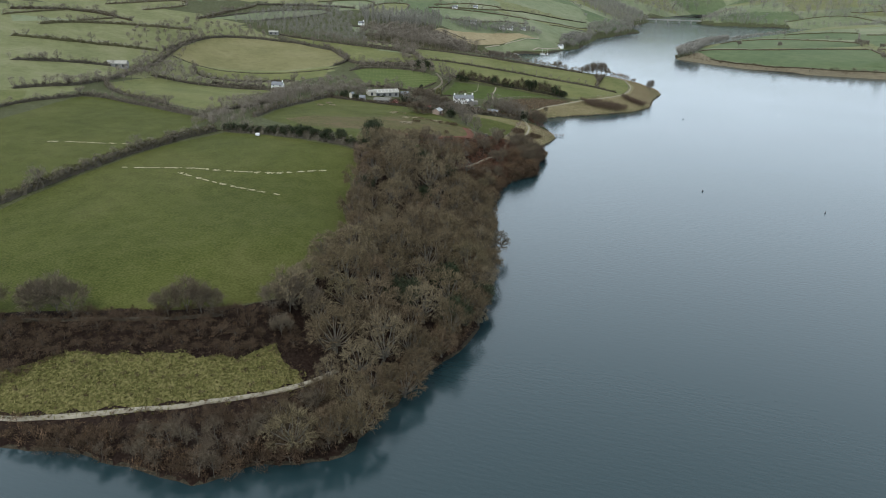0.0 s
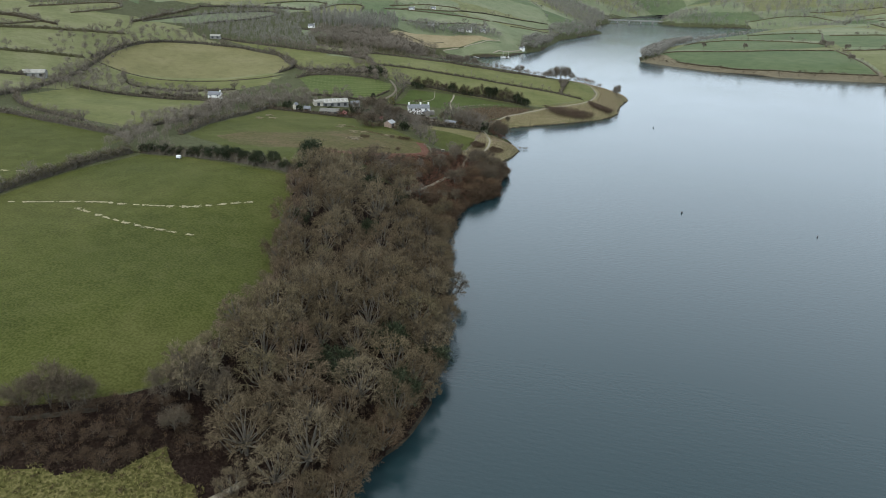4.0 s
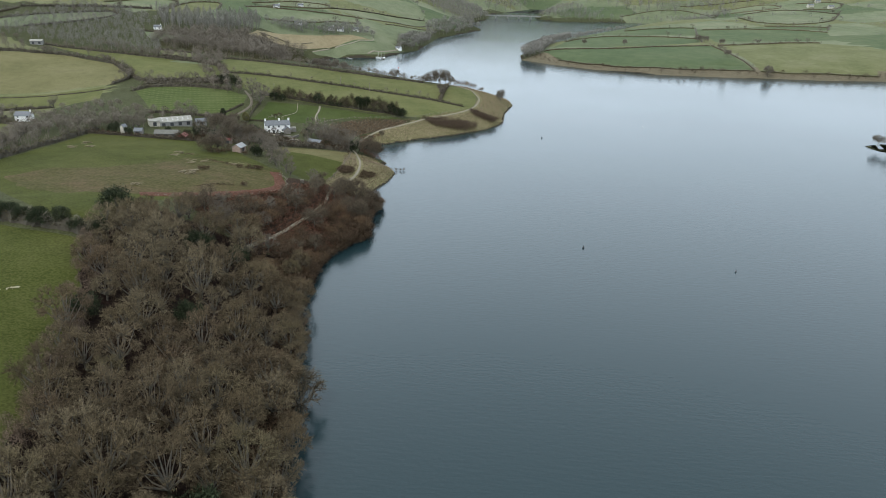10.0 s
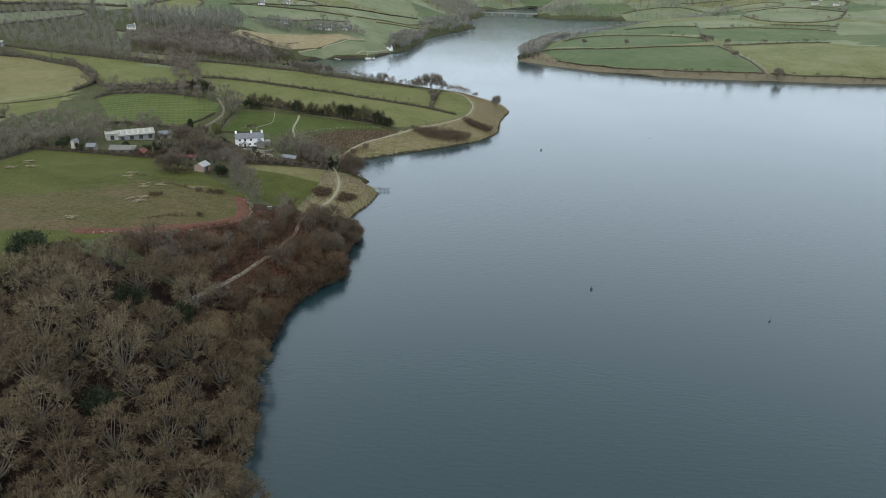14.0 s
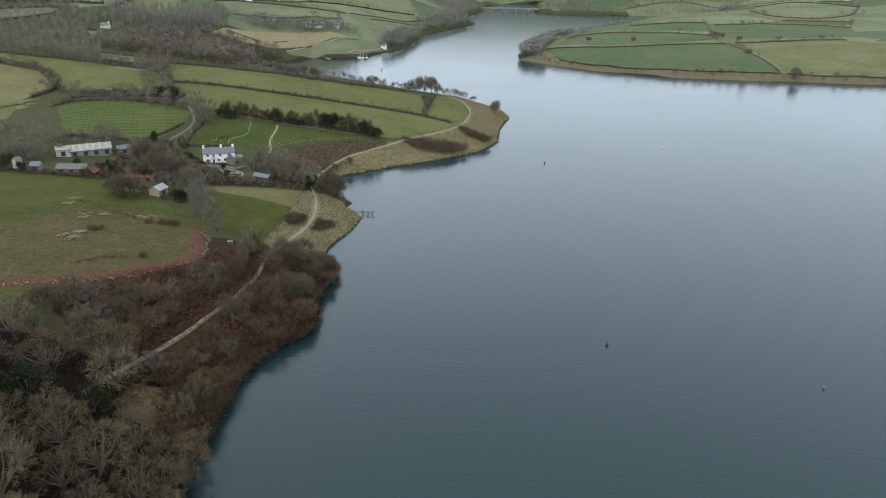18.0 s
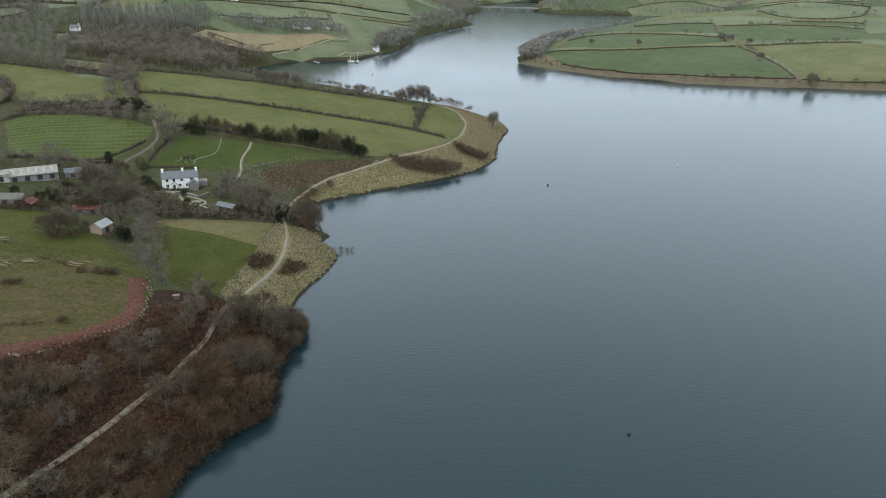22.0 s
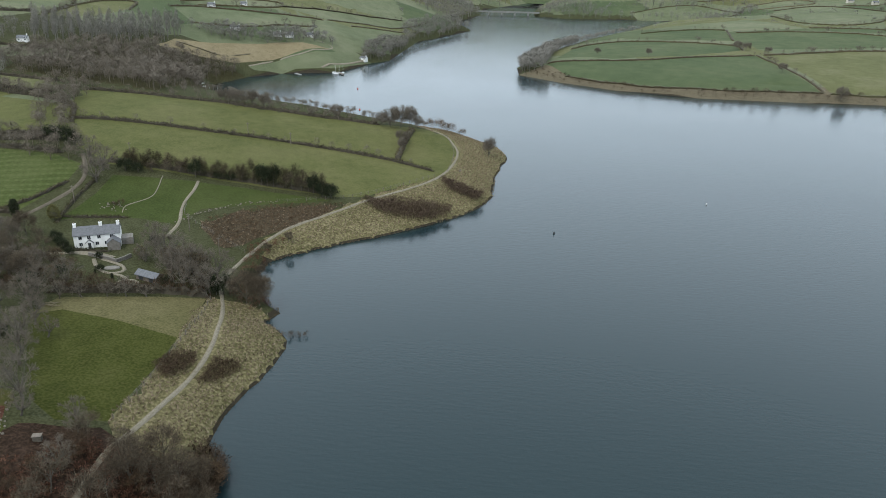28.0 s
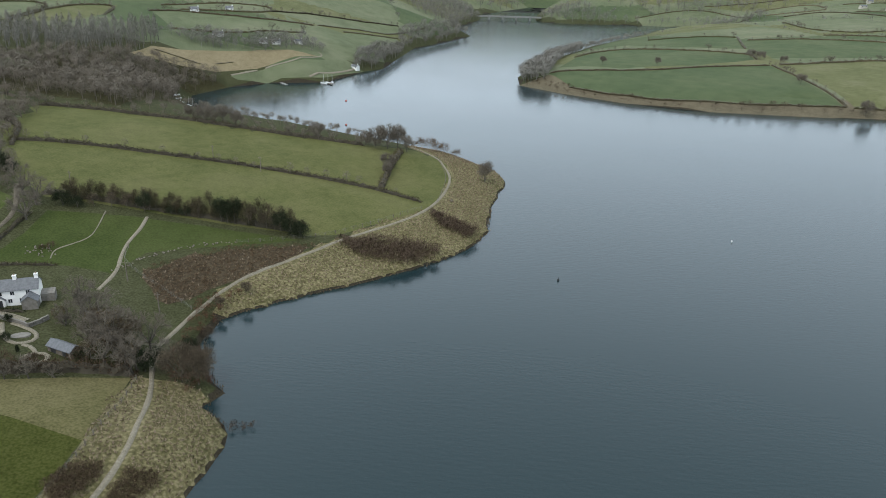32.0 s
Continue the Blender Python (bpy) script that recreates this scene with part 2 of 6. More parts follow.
FEED = plain("pale_straw_feed", (0.170, 0.148, 0.080), (0.262, 0.230, 0.140), 1.5, 0.95, 0.5)
WHITE = plain("white_paint", (0.570, 0.570, 0.555), (0.630, 0.630, 0.622), 1.0, 0.5, 0.05)
DARK = plain("dark_paint", (0.020, 0.022, 0.024), (0.035, 0.036, 0.038), 1.0, 0.5, 0.05)
REDPAINT = plain("red_paint", (0.336, 0.040, 0.028), (0.416, 0.064, 0.040), 1.0, 0.5, 0.05)
GLASS, _n, _l, _b = shader("window_glass")
_b.inputs["Base Color"].default_value, _b.inputs["Roughness"].default_value = (0.02, 0.024, 0.028, 1), 0.05


def lake():
    m, n, l, b = shader("lake_water")
    c = n.new("ShaderNodeTexCoord").outputs["Object"]
    b.inputs["Base Color"].default_value = (0.010, 0.023, 0.026, 1)
    b.inputs["IOR"].default_value = 1.333
    drift, ripple = noise_node(n, l, 0.012, 4, c), noise_node(n, l, 0.9, 4, c)
    l.new(ramp(n, l, drift, (0.3, (0.13, 0.13, 0.13)), (0.7, (0.17, 0.17, 0.17))), b.inputs["Roughness"])
    stretch = n.new("ShaderNodeMapping")
    stretch.inputs["Rotation"].default_value, stretch.inputs["Scale"].default_value = (0, 0, radians(20)), (0.35, 1.6, 1)
    l.new(c, stretch.inputs[0])
    wave = noise_node(n, l, 0.8, 3, stretch.outputs[0])
    bumped(n, l, b, blend(n, l, 0.4, wave, ripple), 0.42, 0.12)
    return m


WATER = lake()
# ---- the plan: shorelines and hills, in metres ----
SHORE_WOOD = [(-4200, -260), (-700, -260), (-300, -190), (-150, -160), (-98, -151), (-83, -148), (-70, -148.5), (-60, -149), (-54, -142), (-46, -138.5), (-39.5, -134), (-37, -121), (-36, -113), (-33, -99.5), (-29.5, -89),
              (-28.5, -79), (-30.5, -67), (-33, -52), (-36.5, -36), (-40, -21), (-41.5, -10), (-44, -1), (-47.5, 9), (-50, 14), (-48.5, 19), (-49.2, 28), (-50.6, 35), (-50, 40), (-48.2, 46), (-46, 51.5), (-43.5, 55),
              (-40.8, 57.5), (-40.6, 63), (-42, 70), (-43.8, 77), (-43.2, 83), (-40.8, 88.5), (-42, 93.5), (-46.6, 99.5), (-47, 108), (-45.4, 117), (-43.2, 126), (-42.6, 133)]
SHORE_BAY = [(-45, 139), (-51, 144), (-48.4, 149), (-54, 155), (-60.5, 168), (-60.2, 177.5), (-54.3, 184.2), (-42, 194.5), (-30.5, 203), (-24, 209), (-12.8, 219.5), (-4.5, 232), (-0.3, 243),
             (0.4, 267), (5.3, 297), (2.5, 309), (-15, 328), (-34, 338), (-81, 358), (-132, 372), (-166, 405), (-174, 437), (-164, 466), (-146, 487), (-111, 500)]
SHORE_FAR = [(-95, 552), (-85, 567), (-80, 651), (-78, 693), (-50, 768), (-33, 815), (-48, 874), (-50, 923), (-30, 1020), (-30, 1120), (40, 1300), (70, 1300),
             (46, 1120), (43, 1042), (66, 1018), (90, 1014), (140, 1024), (176, 1030), (240, 1026), (270, 1020), (262, 1005), (228, 984), (180, 948), (142, 865), (87, 762), (36, 645), (13, 555)]
SHORE_RIGHT = [(14, 522), (40, 498), (76, 474), (122, 459), (190, 458), (260, 462), (330, 474), (420, 480), (480, 430), (470, 330), (420, 250), (300, 190),
               (215, 190), (192, 207), (179, 219), (181, 226), (192, 232), (210, 226), (235, 215), (300, 150), (230, 105), (150, 80), (118, 48), (108, 22), (95, -4), (80, -30), (77, -42), (85, -60),
               (120, -110), (160, -250), (140, -600), (300, -1200), (4200, -1300), (4200, 4200), (-4200, 4200)]
HILLS = [  # x, y, radius, height
    (-130, -40, 60, 5.3), (-85, 40, 40, 6.0), (-210, 50, 80, 0.7), (-110, 105, 45, -1.8), (-150, 230, 60, 2.8), (-60, 250, 45, -4.7),
    (-250, 170, 60, -15.1), (-300, 300, 80, -6.2), (-75, -100, 40, 7.3), (200, 620, 110, -2.0), (-118, 168, 30, -5.6), (-45, -122, 22, -8.8),
    (-91, 0, 25, 5.8), (-650, 250, 260, 45), (-480, 760, 220, 38), (-200, 900, 150, 14), (300, 1650, 350, 60), (950, 1150, 300, 45),
    (-400, 1700, 500, 75), (650, 250, 220, 35), (150, -60, 50, 12), (1700, 1900, 800, 80), (-1800, 900, 800, 80), (-60, 2600, 700, 90),
]
SCALE = 1.28  # the plan is drawn in units of 1.28 m


def natural(line, step=2.6, wander=0.6):
    """The shoreline with the small bays and points of a real one."""
    r, out = np.random.default_rng(3), []
    for (x0, y0), (x1, y1) in zip(line, line[1:] + line[:1]):
        far = math.hypot(x1 - x0, y1 - y0)
        k = max(1, int(far / (step if math.hypot(x0, y0) < 420 and far < 120 else 30)))
        for i in range(k):
            w = 0 if i == 0 or far > 400 else wander
            out.append((x0 + (x1 - x0) * i / k + r.normal(0, 0.6) * w, y0 + (y1 - y0) * i / k + r.normal(0, 0.6) * w))
    return np.array(out)


LAND = natural(SHORE_WOOD + SHORE_BAY + SHORE_FAR + SHORE_RIGHT)


def inside(poly, x, y):
    """Which of the places lie in the polygon."""
    a, x, y = np.asarray(poly, float), np.asarray(x, float), np.asarray(y, float)
    b = np.roll(a, -1, 0)
    rise = np.where(b[:, 1] == a[:, 1], 1e-9, b[:, 1] - a[:, 1])
    out = np.empty(x.size, bool)
    for i in range(0, x.size, 4000):
        px, py = x.ravel()[i:i + 4000, None], y.ravel()[i:i + 4000, None]
        over = ((a[:, 1] > py) != (b[:, 1] > py)) & (px < (b[:, 0] - a[:, 0]) * (py - a[:, 1]) / rise + a[:, 0])
        out[i:i + 4000] = over.sum(1) % 2 == 1
    return out.reshape(x.shape)


def reach(poly, x, y, closed=True):
    """The distance of the places from a line."""
    poly, x, y = np.asarray(poly, float), np.asarray(x, float), np.asarray(y, float)
    a, b = (poly, np.roll(poly, -1, 0)) if closed else (poly[:-1], poly[1:])
    d = b - a
    out = np.empty(x.size)
    for i in range(0, x.size, 4000):
        px, py = x.ravel()[i:i + 4000, None], y.ravel()[i:i + 4000, None]
        s = np.clip(((px - a[:, 0]) * d[:, 0] + (py - a[:, 1]) * d[:, 1]) / (d ** 2).sum(1), 0, 1)
        out[i:i + 4000] = np.sqrt(((px - a[:, 0] - s * d[:, 0]) ** 2 + (py - a[:, 1] - s * d[:, 1]) ** 2).min(1))
    return out.reshape(x.shape)


def shore_distance(x, y):
    return np.where(inside(LAND, x, y), 1, -1) * reach(LAND, x, y)


def height(x, y):
    """The ground's height: a bank at the shore, and round hills behind it."""
    x, y = np.asarray(x, float), np.asarray(y, float)
    d = shore_distance(x, y)
    k = np.clip(d, 0, None)
    rise = sum(h * np.exp(-((x - cx) ** 2 + (y - cy) ** 2) / (2 * r * r)) for cx, cy, r, h in HILLS)
    rough = 0.22 * np.sin(x / 7.3 + 1.7 * np.sin(y / 11)) * np.sin(y / 6.1 + 1.3 * np.sin(x / 9))
    return np.where(d > 0, np.minimum(k * 0.5, 1.0) + (2 + rise) * (1 - np.exp(-k / (26 + np.clip(y - 430, 0, 700) * 0.22))) + rough * np.minimum(k / 8, 1), np.maximum(d * 0.4, -4))


def ground_z(x, y):
    return float(height(np.array([x]), np.array([y]))[0])


# ---- fields and other ground cover, as outlines in the plan ----
FIELDS = {
    "main": (GREEN, [(-173, -103), (-166, -83), (-163, -15), (-155, 12), (-136, 10), (-110, 0), (-92, -2), (-81, -29), (-72, -57), (-68, -80), (-69, -100), (-77, -109), (-88, -115), (-105, -120), (-141, -130)]),
    "west": (GREEN, [(-180, -97), (-173, -76), (-169, -10), (-176, 33), (-241, 49), (-252, 44), (-246, -10), (-252, -90)]),
    "strip": (LEA, [(-271, 87), (-278, 130), (-240, 142), (-213, 147), (-192, 122), (-181, 89), (-186, 50), (-212, 56), (-253, 67)]),
    "lumpy": (FADED_LEA, [(-311, 189), (-313, 251), (-268, 276), (-220, 262), (-204, 236), (-209, 223), (-286, 183)]),
    "lumpy_low": (LEA, [(-283, 179), (-209, 219), (-199, 195), (-217, 182), (-253, 169), (-268, 163)]),
    "north_west_1": (OLIVE, [(-356, 112), (-336, 92), (-318, 123), (-304, 163), (-311, 178), (-341, 168)]),
    "north_west_2": (OLIVE, [(-322, 77), (-297, 52), (-283, 67), (-291, 104), (-300, 118), (-316, 102)]),
    "north_west_3": (LEA, [(-295, 23), (-277, 39), (-259, 18), (-266, -4)]),
    "north_west_4": (OLIVE, [(-366, 152), (-334, 243), (-325, 230), (-337, 188), (-354, 142)]),
    "north_west_5": (HAZED_PASTURE, [(-417, 170), (-397, 214), (-372, 226), (-384, 182), (-397, 152)]),
    "hill": (GREEN, [(-160, 48), (-166, 74), (-164, 132), (-150, 134), (-120, 132), (-95, 110), (-86, 102), (-74, 88), (-70, 76), (-76, 63), (-90, 42), (-99, 27), (-94, 10), (-110, 11), (-142, 37)]),
    "north": (LEA, [(-282, 290), (-227, 290), (-169, 275), (-155, 248), (-153, 234), (-194, 229), (-204, 243), (-237, 276)]),
    "rows": (MOWN, [(-187, 209), (-180, 217), (-141, 217), (-130, 212), (-128, 198), (-131, 180), (-143, 178), (-162, 174)]),
    "upper": (LEA, [(-174, 295), (-139, 299), (-91, 300), (-45, 300), (-36, 300), (-38, 260), (-68, 266), (-101, 263), (-155, 257)]),
    "lower": (LEA, [(-156, 249), (-99, 257), (-66, 260), (-35, 253), (-22, 249), (-21, 244), (-42, 220), (-50, 217), (-70, 216), (-97, 216), (-123, 215), (-146, 231)]),
    "corner": (LEA, [(-31, 294), (-23, 298), (-18, 281), (-18, 266), (-23, 253), (-33, 258)]),
    "near": (GREEN, [(-93, 124), (-88, 128), (-62, 124), (-62, 96), (-69, 93), (-76, 97)]),
    "near_dry": (DRY, [(-92, 133), (-64, 144), (-62, 124), (-88, 128), (-93, 124)]),
    "paddock": (RICH, [(-119, 177), (-117, 196), (-118, 208), (-96, 212), (-51, 214), (-67, 205), (-85, 195), (-88, 183), (-98, 184), (-113, 183)]),
    "point_1": (HAZED_MEADOW, [(33, 537), (60, 535), (99, 534), (145, 559), (191, 575), (200, 470), (126, 468), (78, 480), (46, 504)]),
    "point_2": (HAZED_MEADOW, [(41, 558), (59, 618), (90, 662), (153, 641), (192, 628), (187, 598), (134, 560), (80, 541)]),
    "point_3": (HAZED_MEADOW, [(109, 692), (135, 736), (190, 749), (212, 737), (196, 658), (145, 667)]),
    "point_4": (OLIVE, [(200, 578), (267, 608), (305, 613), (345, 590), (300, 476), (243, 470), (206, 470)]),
    "point_5": (HAZED_MEADOW, [(218, 716), (279, 727), (344, 699), (330, 640), (311, 633), (204, 611), (205, 642)]),
    "point_6": (HAZED_MEADOW, [(298, 754), (364, 744), (349, 716), (292, 735)]),
    "tan_meadow": (STUBBLE, [(-209, 438), (-208, 464), (-185, 492), (-159, 518), (-124, 536), (-149, 501), (-166, 480), (-187, 455)]),
    "lawn": (HAZED_PASTURE, [(-165, 475), (-149, 498), (-130, 517), (-109, 554), (-102, 551), (-96, 549), (-113, 503), (-138, 493), (-161, 475)]),
    "far_right_1": (HAZED_PASTURE, [(175, 1050), (263, 1094), (315, 1035), (300, 1022), (185, 1012)]),
    "far_right_2": (HAZED_PASTURE, [(326, 1057), (398, 1071), (407, 1010), (337, 1035)]),
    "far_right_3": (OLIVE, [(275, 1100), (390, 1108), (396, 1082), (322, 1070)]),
    "far_right_4": (HAZED_PASTURE, [(430, 1041), (489, 1020), (453, 945), (420, 979)]),
    "far_right_5": (HAZED_PASTURE, [(345, 1000), (400, 1000), (430, 888), (377, 780), (300, 776), (300, 870)]),
    "far_hill_1": (HAZED_PASTURE, [(-345, 290), (-334, 355), (-302, 410), (-291, 395), (-318, 325)]),
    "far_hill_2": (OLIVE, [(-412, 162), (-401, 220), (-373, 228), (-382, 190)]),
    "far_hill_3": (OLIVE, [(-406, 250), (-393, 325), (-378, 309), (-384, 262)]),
    "far_hill_4": (HAZED_PASTURE, [(-243, 562), (-190, 650), (-184, 606), (-230, 563)]),
    "far_left_1": (HAZED_PASTURE, [(-241, 539), (-229, 557), (-185, 580), (-150, 618), (-149, 582), (-180, 539), (-215, 512)]),
    "far_left_2": (HAZED_PASTURE, [(-183, 625), (-150, 682), (-99, 739), (-76, 776), (-94, 712), (-146, 628)]),
    "far_left_3": (HAZED_PASTURE, [(-126, 635), (-93, 698), (-90, 656), (-124, 578)]),
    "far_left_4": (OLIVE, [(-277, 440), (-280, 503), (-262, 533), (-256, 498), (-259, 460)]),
    "far_left_5": (HAZED_PASTURE, [(-320, 435), (-300, 490), (-282, 490), (-282, 443), (-290, 417)]),
    "far_left_6": (HAZED_PASTURE, [(-256, 364), (-225, 377), (-217, 362), (-243, 344)]),
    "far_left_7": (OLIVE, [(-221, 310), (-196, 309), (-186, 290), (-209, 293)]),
    "far_left_8": (HAZED_PASTURE, [(-200, 278), (-173, 272), (-170, 280), (-195, 288)]),
}
CLEARING = [(-63.5, 17), (-62.5, 23), (-58, 25.5), (-52, 26.5), (-50.5, 22), (-52.5, 17), (-57, 15.5), (-61, 15.5)]
COVER = [
    (TUSSOCK, [(-64, 186), (-55, 200), (-42, 218), (-20, 246), (-16, 262), (-14, 281), (-20, 300), (-34, 312), (-34, 340), (-13, 331), (6, 311), (9, 297), (4, 266), (3, 242), (-2, 230), (-11, 216), (-22, 206), (-40, 191), (-54, 181), (-62, 178)]),
    (TUSSOCK, [(-64, 145), (-62, 124), (-62, 96), (-58, 90), (-44, 90), (-43, 100), (-43, 112), (-39, 128), (-39, 136), (-46, 143), (-56, 147)]),
    (GREEN_TUSSOCK, [(-96, -145.5), (-106, -147.5), (-112, -140), (-100, -131), (-81, -125), (-68, -121), (-64, -113), (-61, -116), (-55, -117), (-53, -121), (-64, -132), (-83, -141.5)]),
    (SHOREGRASS, [(33, 532), (49, 509), (78, 487), (126, 477), (200, 480), (290, 484), (420, 500), (420, 480), (330, 474), (260, 462), (190, 458), (122, 459), (76, 474), (40, 498), (14, 522)]),
    (SHADED_LITTER, [(120, 50), (108, 22), (95, -4), (80, -30), (77, -42), (85, -60), (140, -70), (160, 70)]),
    (BRACKEN, [(-48, 24), (-66, 24), (-92, 40), (-78, 62), (-71, 76), (-73, 90), (-62, 94), (-58, 92), (-42, 90), (-40, 60), (-47, 45)]),
    (BRAMBLE, [(-82, 187), (-67, 203), (-46, 213), (-53, 201), (-64, 187), (-71, 175), (-77, 180)]),
    (SHADED_LITTER, [(-70, -103), (-68, -80), (-72, -57), (-81, -29), (-93, 0), (-98, 28), (-66, 24), (-48, 24), (-46, 10), (-41, -10), (-34, -44), (-29, -74), (-29, -88), (-35, -112), (-40, -134), (-51, -141),
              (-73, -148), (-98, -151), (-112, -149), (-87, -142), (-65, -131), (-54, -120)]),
    (SHADED_LITTER, [(-118, -151), (-113, -139), (-100, -131), (-81, -125), (-68, -121), (-64, -113), (-61, -116), (-55, -117), (-66, -102), (-78, -110), (-105, -121), (-141, -131), (-180, -140), (-180, -165)]),
    (TRODDEN, [(-124, 80), (-118, 103), (-98, 103), (-78, 97), (-71, 76), (-76, 60), (-92, 43), (-105, 46), (-115, 64)]),
    (BROWNED, [(-150, 52), (-140, 66), (-128, 72), (-117, 84), (-112, 98), (-96, 97), (-79, 93), (-75, 84), (-72, 75), (-76, 63), (-90, 46), (-97, 40), (-118, 33), (-138, 40)]),
    (SEDGE, CLEARING),
    (GREEN, [(-164, 76), (-164, 130), (-150, 134), (-125, 131), (-100, 112), (-116, 100), (-121, 88), (-132, 78), (-150, 66)]),
]
UNDER = [(LEA, [(-178, 300), (-110, 304), (-36, 306), (-18, 300), (-13, 281), (-15, 262), (-20, 246), (-42, 219), (-60, 218), (-124, 218), (-150, 232)]),
         (OLIVE, [(-440, -20), (-440, 260), (-330, 300), (-282, 280), (-200, 215), (-215, 165), (-275, 140), (-285, 90), (-262, 50), (-262, -20)]),
         (SHADED_LITTER, [(-185, -168), (-185, -136), (-141, -130), (-105, -120), (-77, -109), (-68, -100), (-45, -100), (-40, -135), (-60, -150), (-112, -152)]),
         (SCRUB, [(-230, 324), (-237, 357), (-224, 386), (-205, 433), (-168, 468), (-174, 425), (-166, 395), (-150, 362), (-152, 312), (-200, 319)])]
COVER = [(m, [tuple(q) for q in natural(p, 3.0, 1.3).tolist()]) for m, p in COVER]


# ---- building helpers ----
def mesh_of(name, verts, faces, *mats, which=None, smooth=False):
    me = bpy.data.meshes.new(name)
    me.from_pydata([tuple(v) for v in verts], [], [tuple(f) for f in faces])
    for m in mats:
        me.materials.append(m)
    if which is not None:
        me.polygons.foreach_set("material_index", np.asarray(which, np.int32))
    if smooth:
        me.polygons.foreach_set("use_smooth", np.ones(len(me.polygons), bool))
    me.update()
    return me


def tri_mesh(name, verts, tris, mat, normals=None):
    """A mesh of triangles only, from arrays."""
    me = bpy.data.meshes.new(name)
    verts, tris = np.asarray(verts, np.float32), np.asarray(tris, np.int32)
    me.vertices.add(len(verts))
    me.vertices.foreach_set("co", verts.ravel())
    me.loops.add(tris.size)
    me.loops.foreach_set("vertex_index", tris.ravel())
    me.polygons.add(len(tris))
    me.polygons.foreach_set("loop_start", np.arange(0, tris.size, 3, dtype=np.int32))
    me.polygons.foreach_set("use_smooth", np.full(len(tris), normals is not None))
    me.materials.append(mat)
    me.update(calc_edges=True)
    if normals is not None:
        me.normals_split_custom_set_from_vertices(np.asarray(normals).tolist())
    return me


def part(name, bm, material, parent, label=""):
    me = bpy.data.meshes.new(name)
    bm.to_mesh(me)
    bm.free()
    me.materials.append(material)
    ob = new(name, me)
    ob.parent = parent
    return tagged(ob, label)


def block(*boxes, bevel=0.0):
    """Boxes (x0, y0, z0, x1, y1, z1), in one bmesh."""
    bm = bmesh.new()
    for x0, y0, z0, x1, y1, z1 in boxes:
        m = Matrix.LocRotScale(((x0 + x1) / 2, (y0 + y1) / 2, (z0 + z1) / 2), None, (x1 - x0, y1 - y0, z1 - z0))
        bmesh.ops.create_cube(bm, size=1, matrix=m)
    if bevel:
        bmesh.ops.bevel(bm, geom=bm.edges[:], offset=bevel, segments=1, affect="EDGES")
    return bm


def prism(profile, x0, x1):
    """A profile of (y, z), drawn out along x."""
    bm = bmesh.new()
    a = [bm.verts.new((x0, y, z)) for y, z in profile]
    b = [bm.verts.new((x1, y, z)) for y, z in profile]
    bm.faces.new(a[::-1])
    bm.faces.new(b)
    for i in range(len(a)):
        j = (i + 1) % len(a)
        bm.faces.new((a[i], a[j], b[j], b[i]))
    bmesh.ops.recalc_face_normals(bm, faces=bm.faces[:])
    return bm


def spread(poly, step):
    """A closed outline with points no farther apart than step."""
    out = []
    for (x0, y0), (x1, y1) in zip(poly, poly[1:] + poly[:1]):
        k = max(1, int(math.hypot(x1 - x0, y1 - y0) / step))
        out += [(x0 + (x1 - x0) * i / k, y0 + (y1 - y0) * i / k) for i in range(k)]
    return out


def along(line, step):
    """An open line through the points, rounded, at even steps: places and directions."""
    p = np.array(line, float)
    for _ in range(2):
        q = np.empty((2 * len(p) - 2, 2))
        q[0::2], q[1::2] = 0.75 * p[:-1] + 0.25 * p[1:], 0.25 * p[:-1] + 0.75 * p[1:]
        p = np.vstack([p[:1], q, p[-1:]])
    s = np.r_[0, np.cumsum(np.hypot(*np.diff(p, axis=0).T))]
    at = np.linspace(0, s[-1], max(2, int(s[-1] / step) + 1))
    q = np.stack([np.interp(at, s, p[:, 0]), np.interp(at, s, p[:, 1])], 1)
    d = np.gradient(q, axis=0)
    return q, d / np.maximum(np.hypot(*d.T), 1e-9)[:, None]


# ---- paths and lane, as lines ----
LAKE_PATH = [(-67.5, 16), (-65, 27), (-62.6, 40), (-60, 51), (-56.8, 62), (-56.5, 72), (-58, 83), (-58, 92), (-56, 106), (-55, 114), (-55, 124), (-57, 134), (-60, 144), (-65, 154), (-66, 162),
             (-65, 177), (-62, 188), (-55, 199), (-47, 208), (-42, 216), (-32, 227), (-20, 243), (-16, 260), (-14, 281), (-18, 293), (-24, 304), (-33, 314)]
SOUTH_PATH = [(-112, -149), (-102, -147), (-97, -146), (-87, -142), (-73, -137), (-65, -131), (-58, -125), (-54, -120), (-50, -113)]
LANE = [(-150, 160), (-136, 168), (-130, 172), (-128, 178), (-126, 186), (-124, 196), (-125, 206), (-134, 220)]


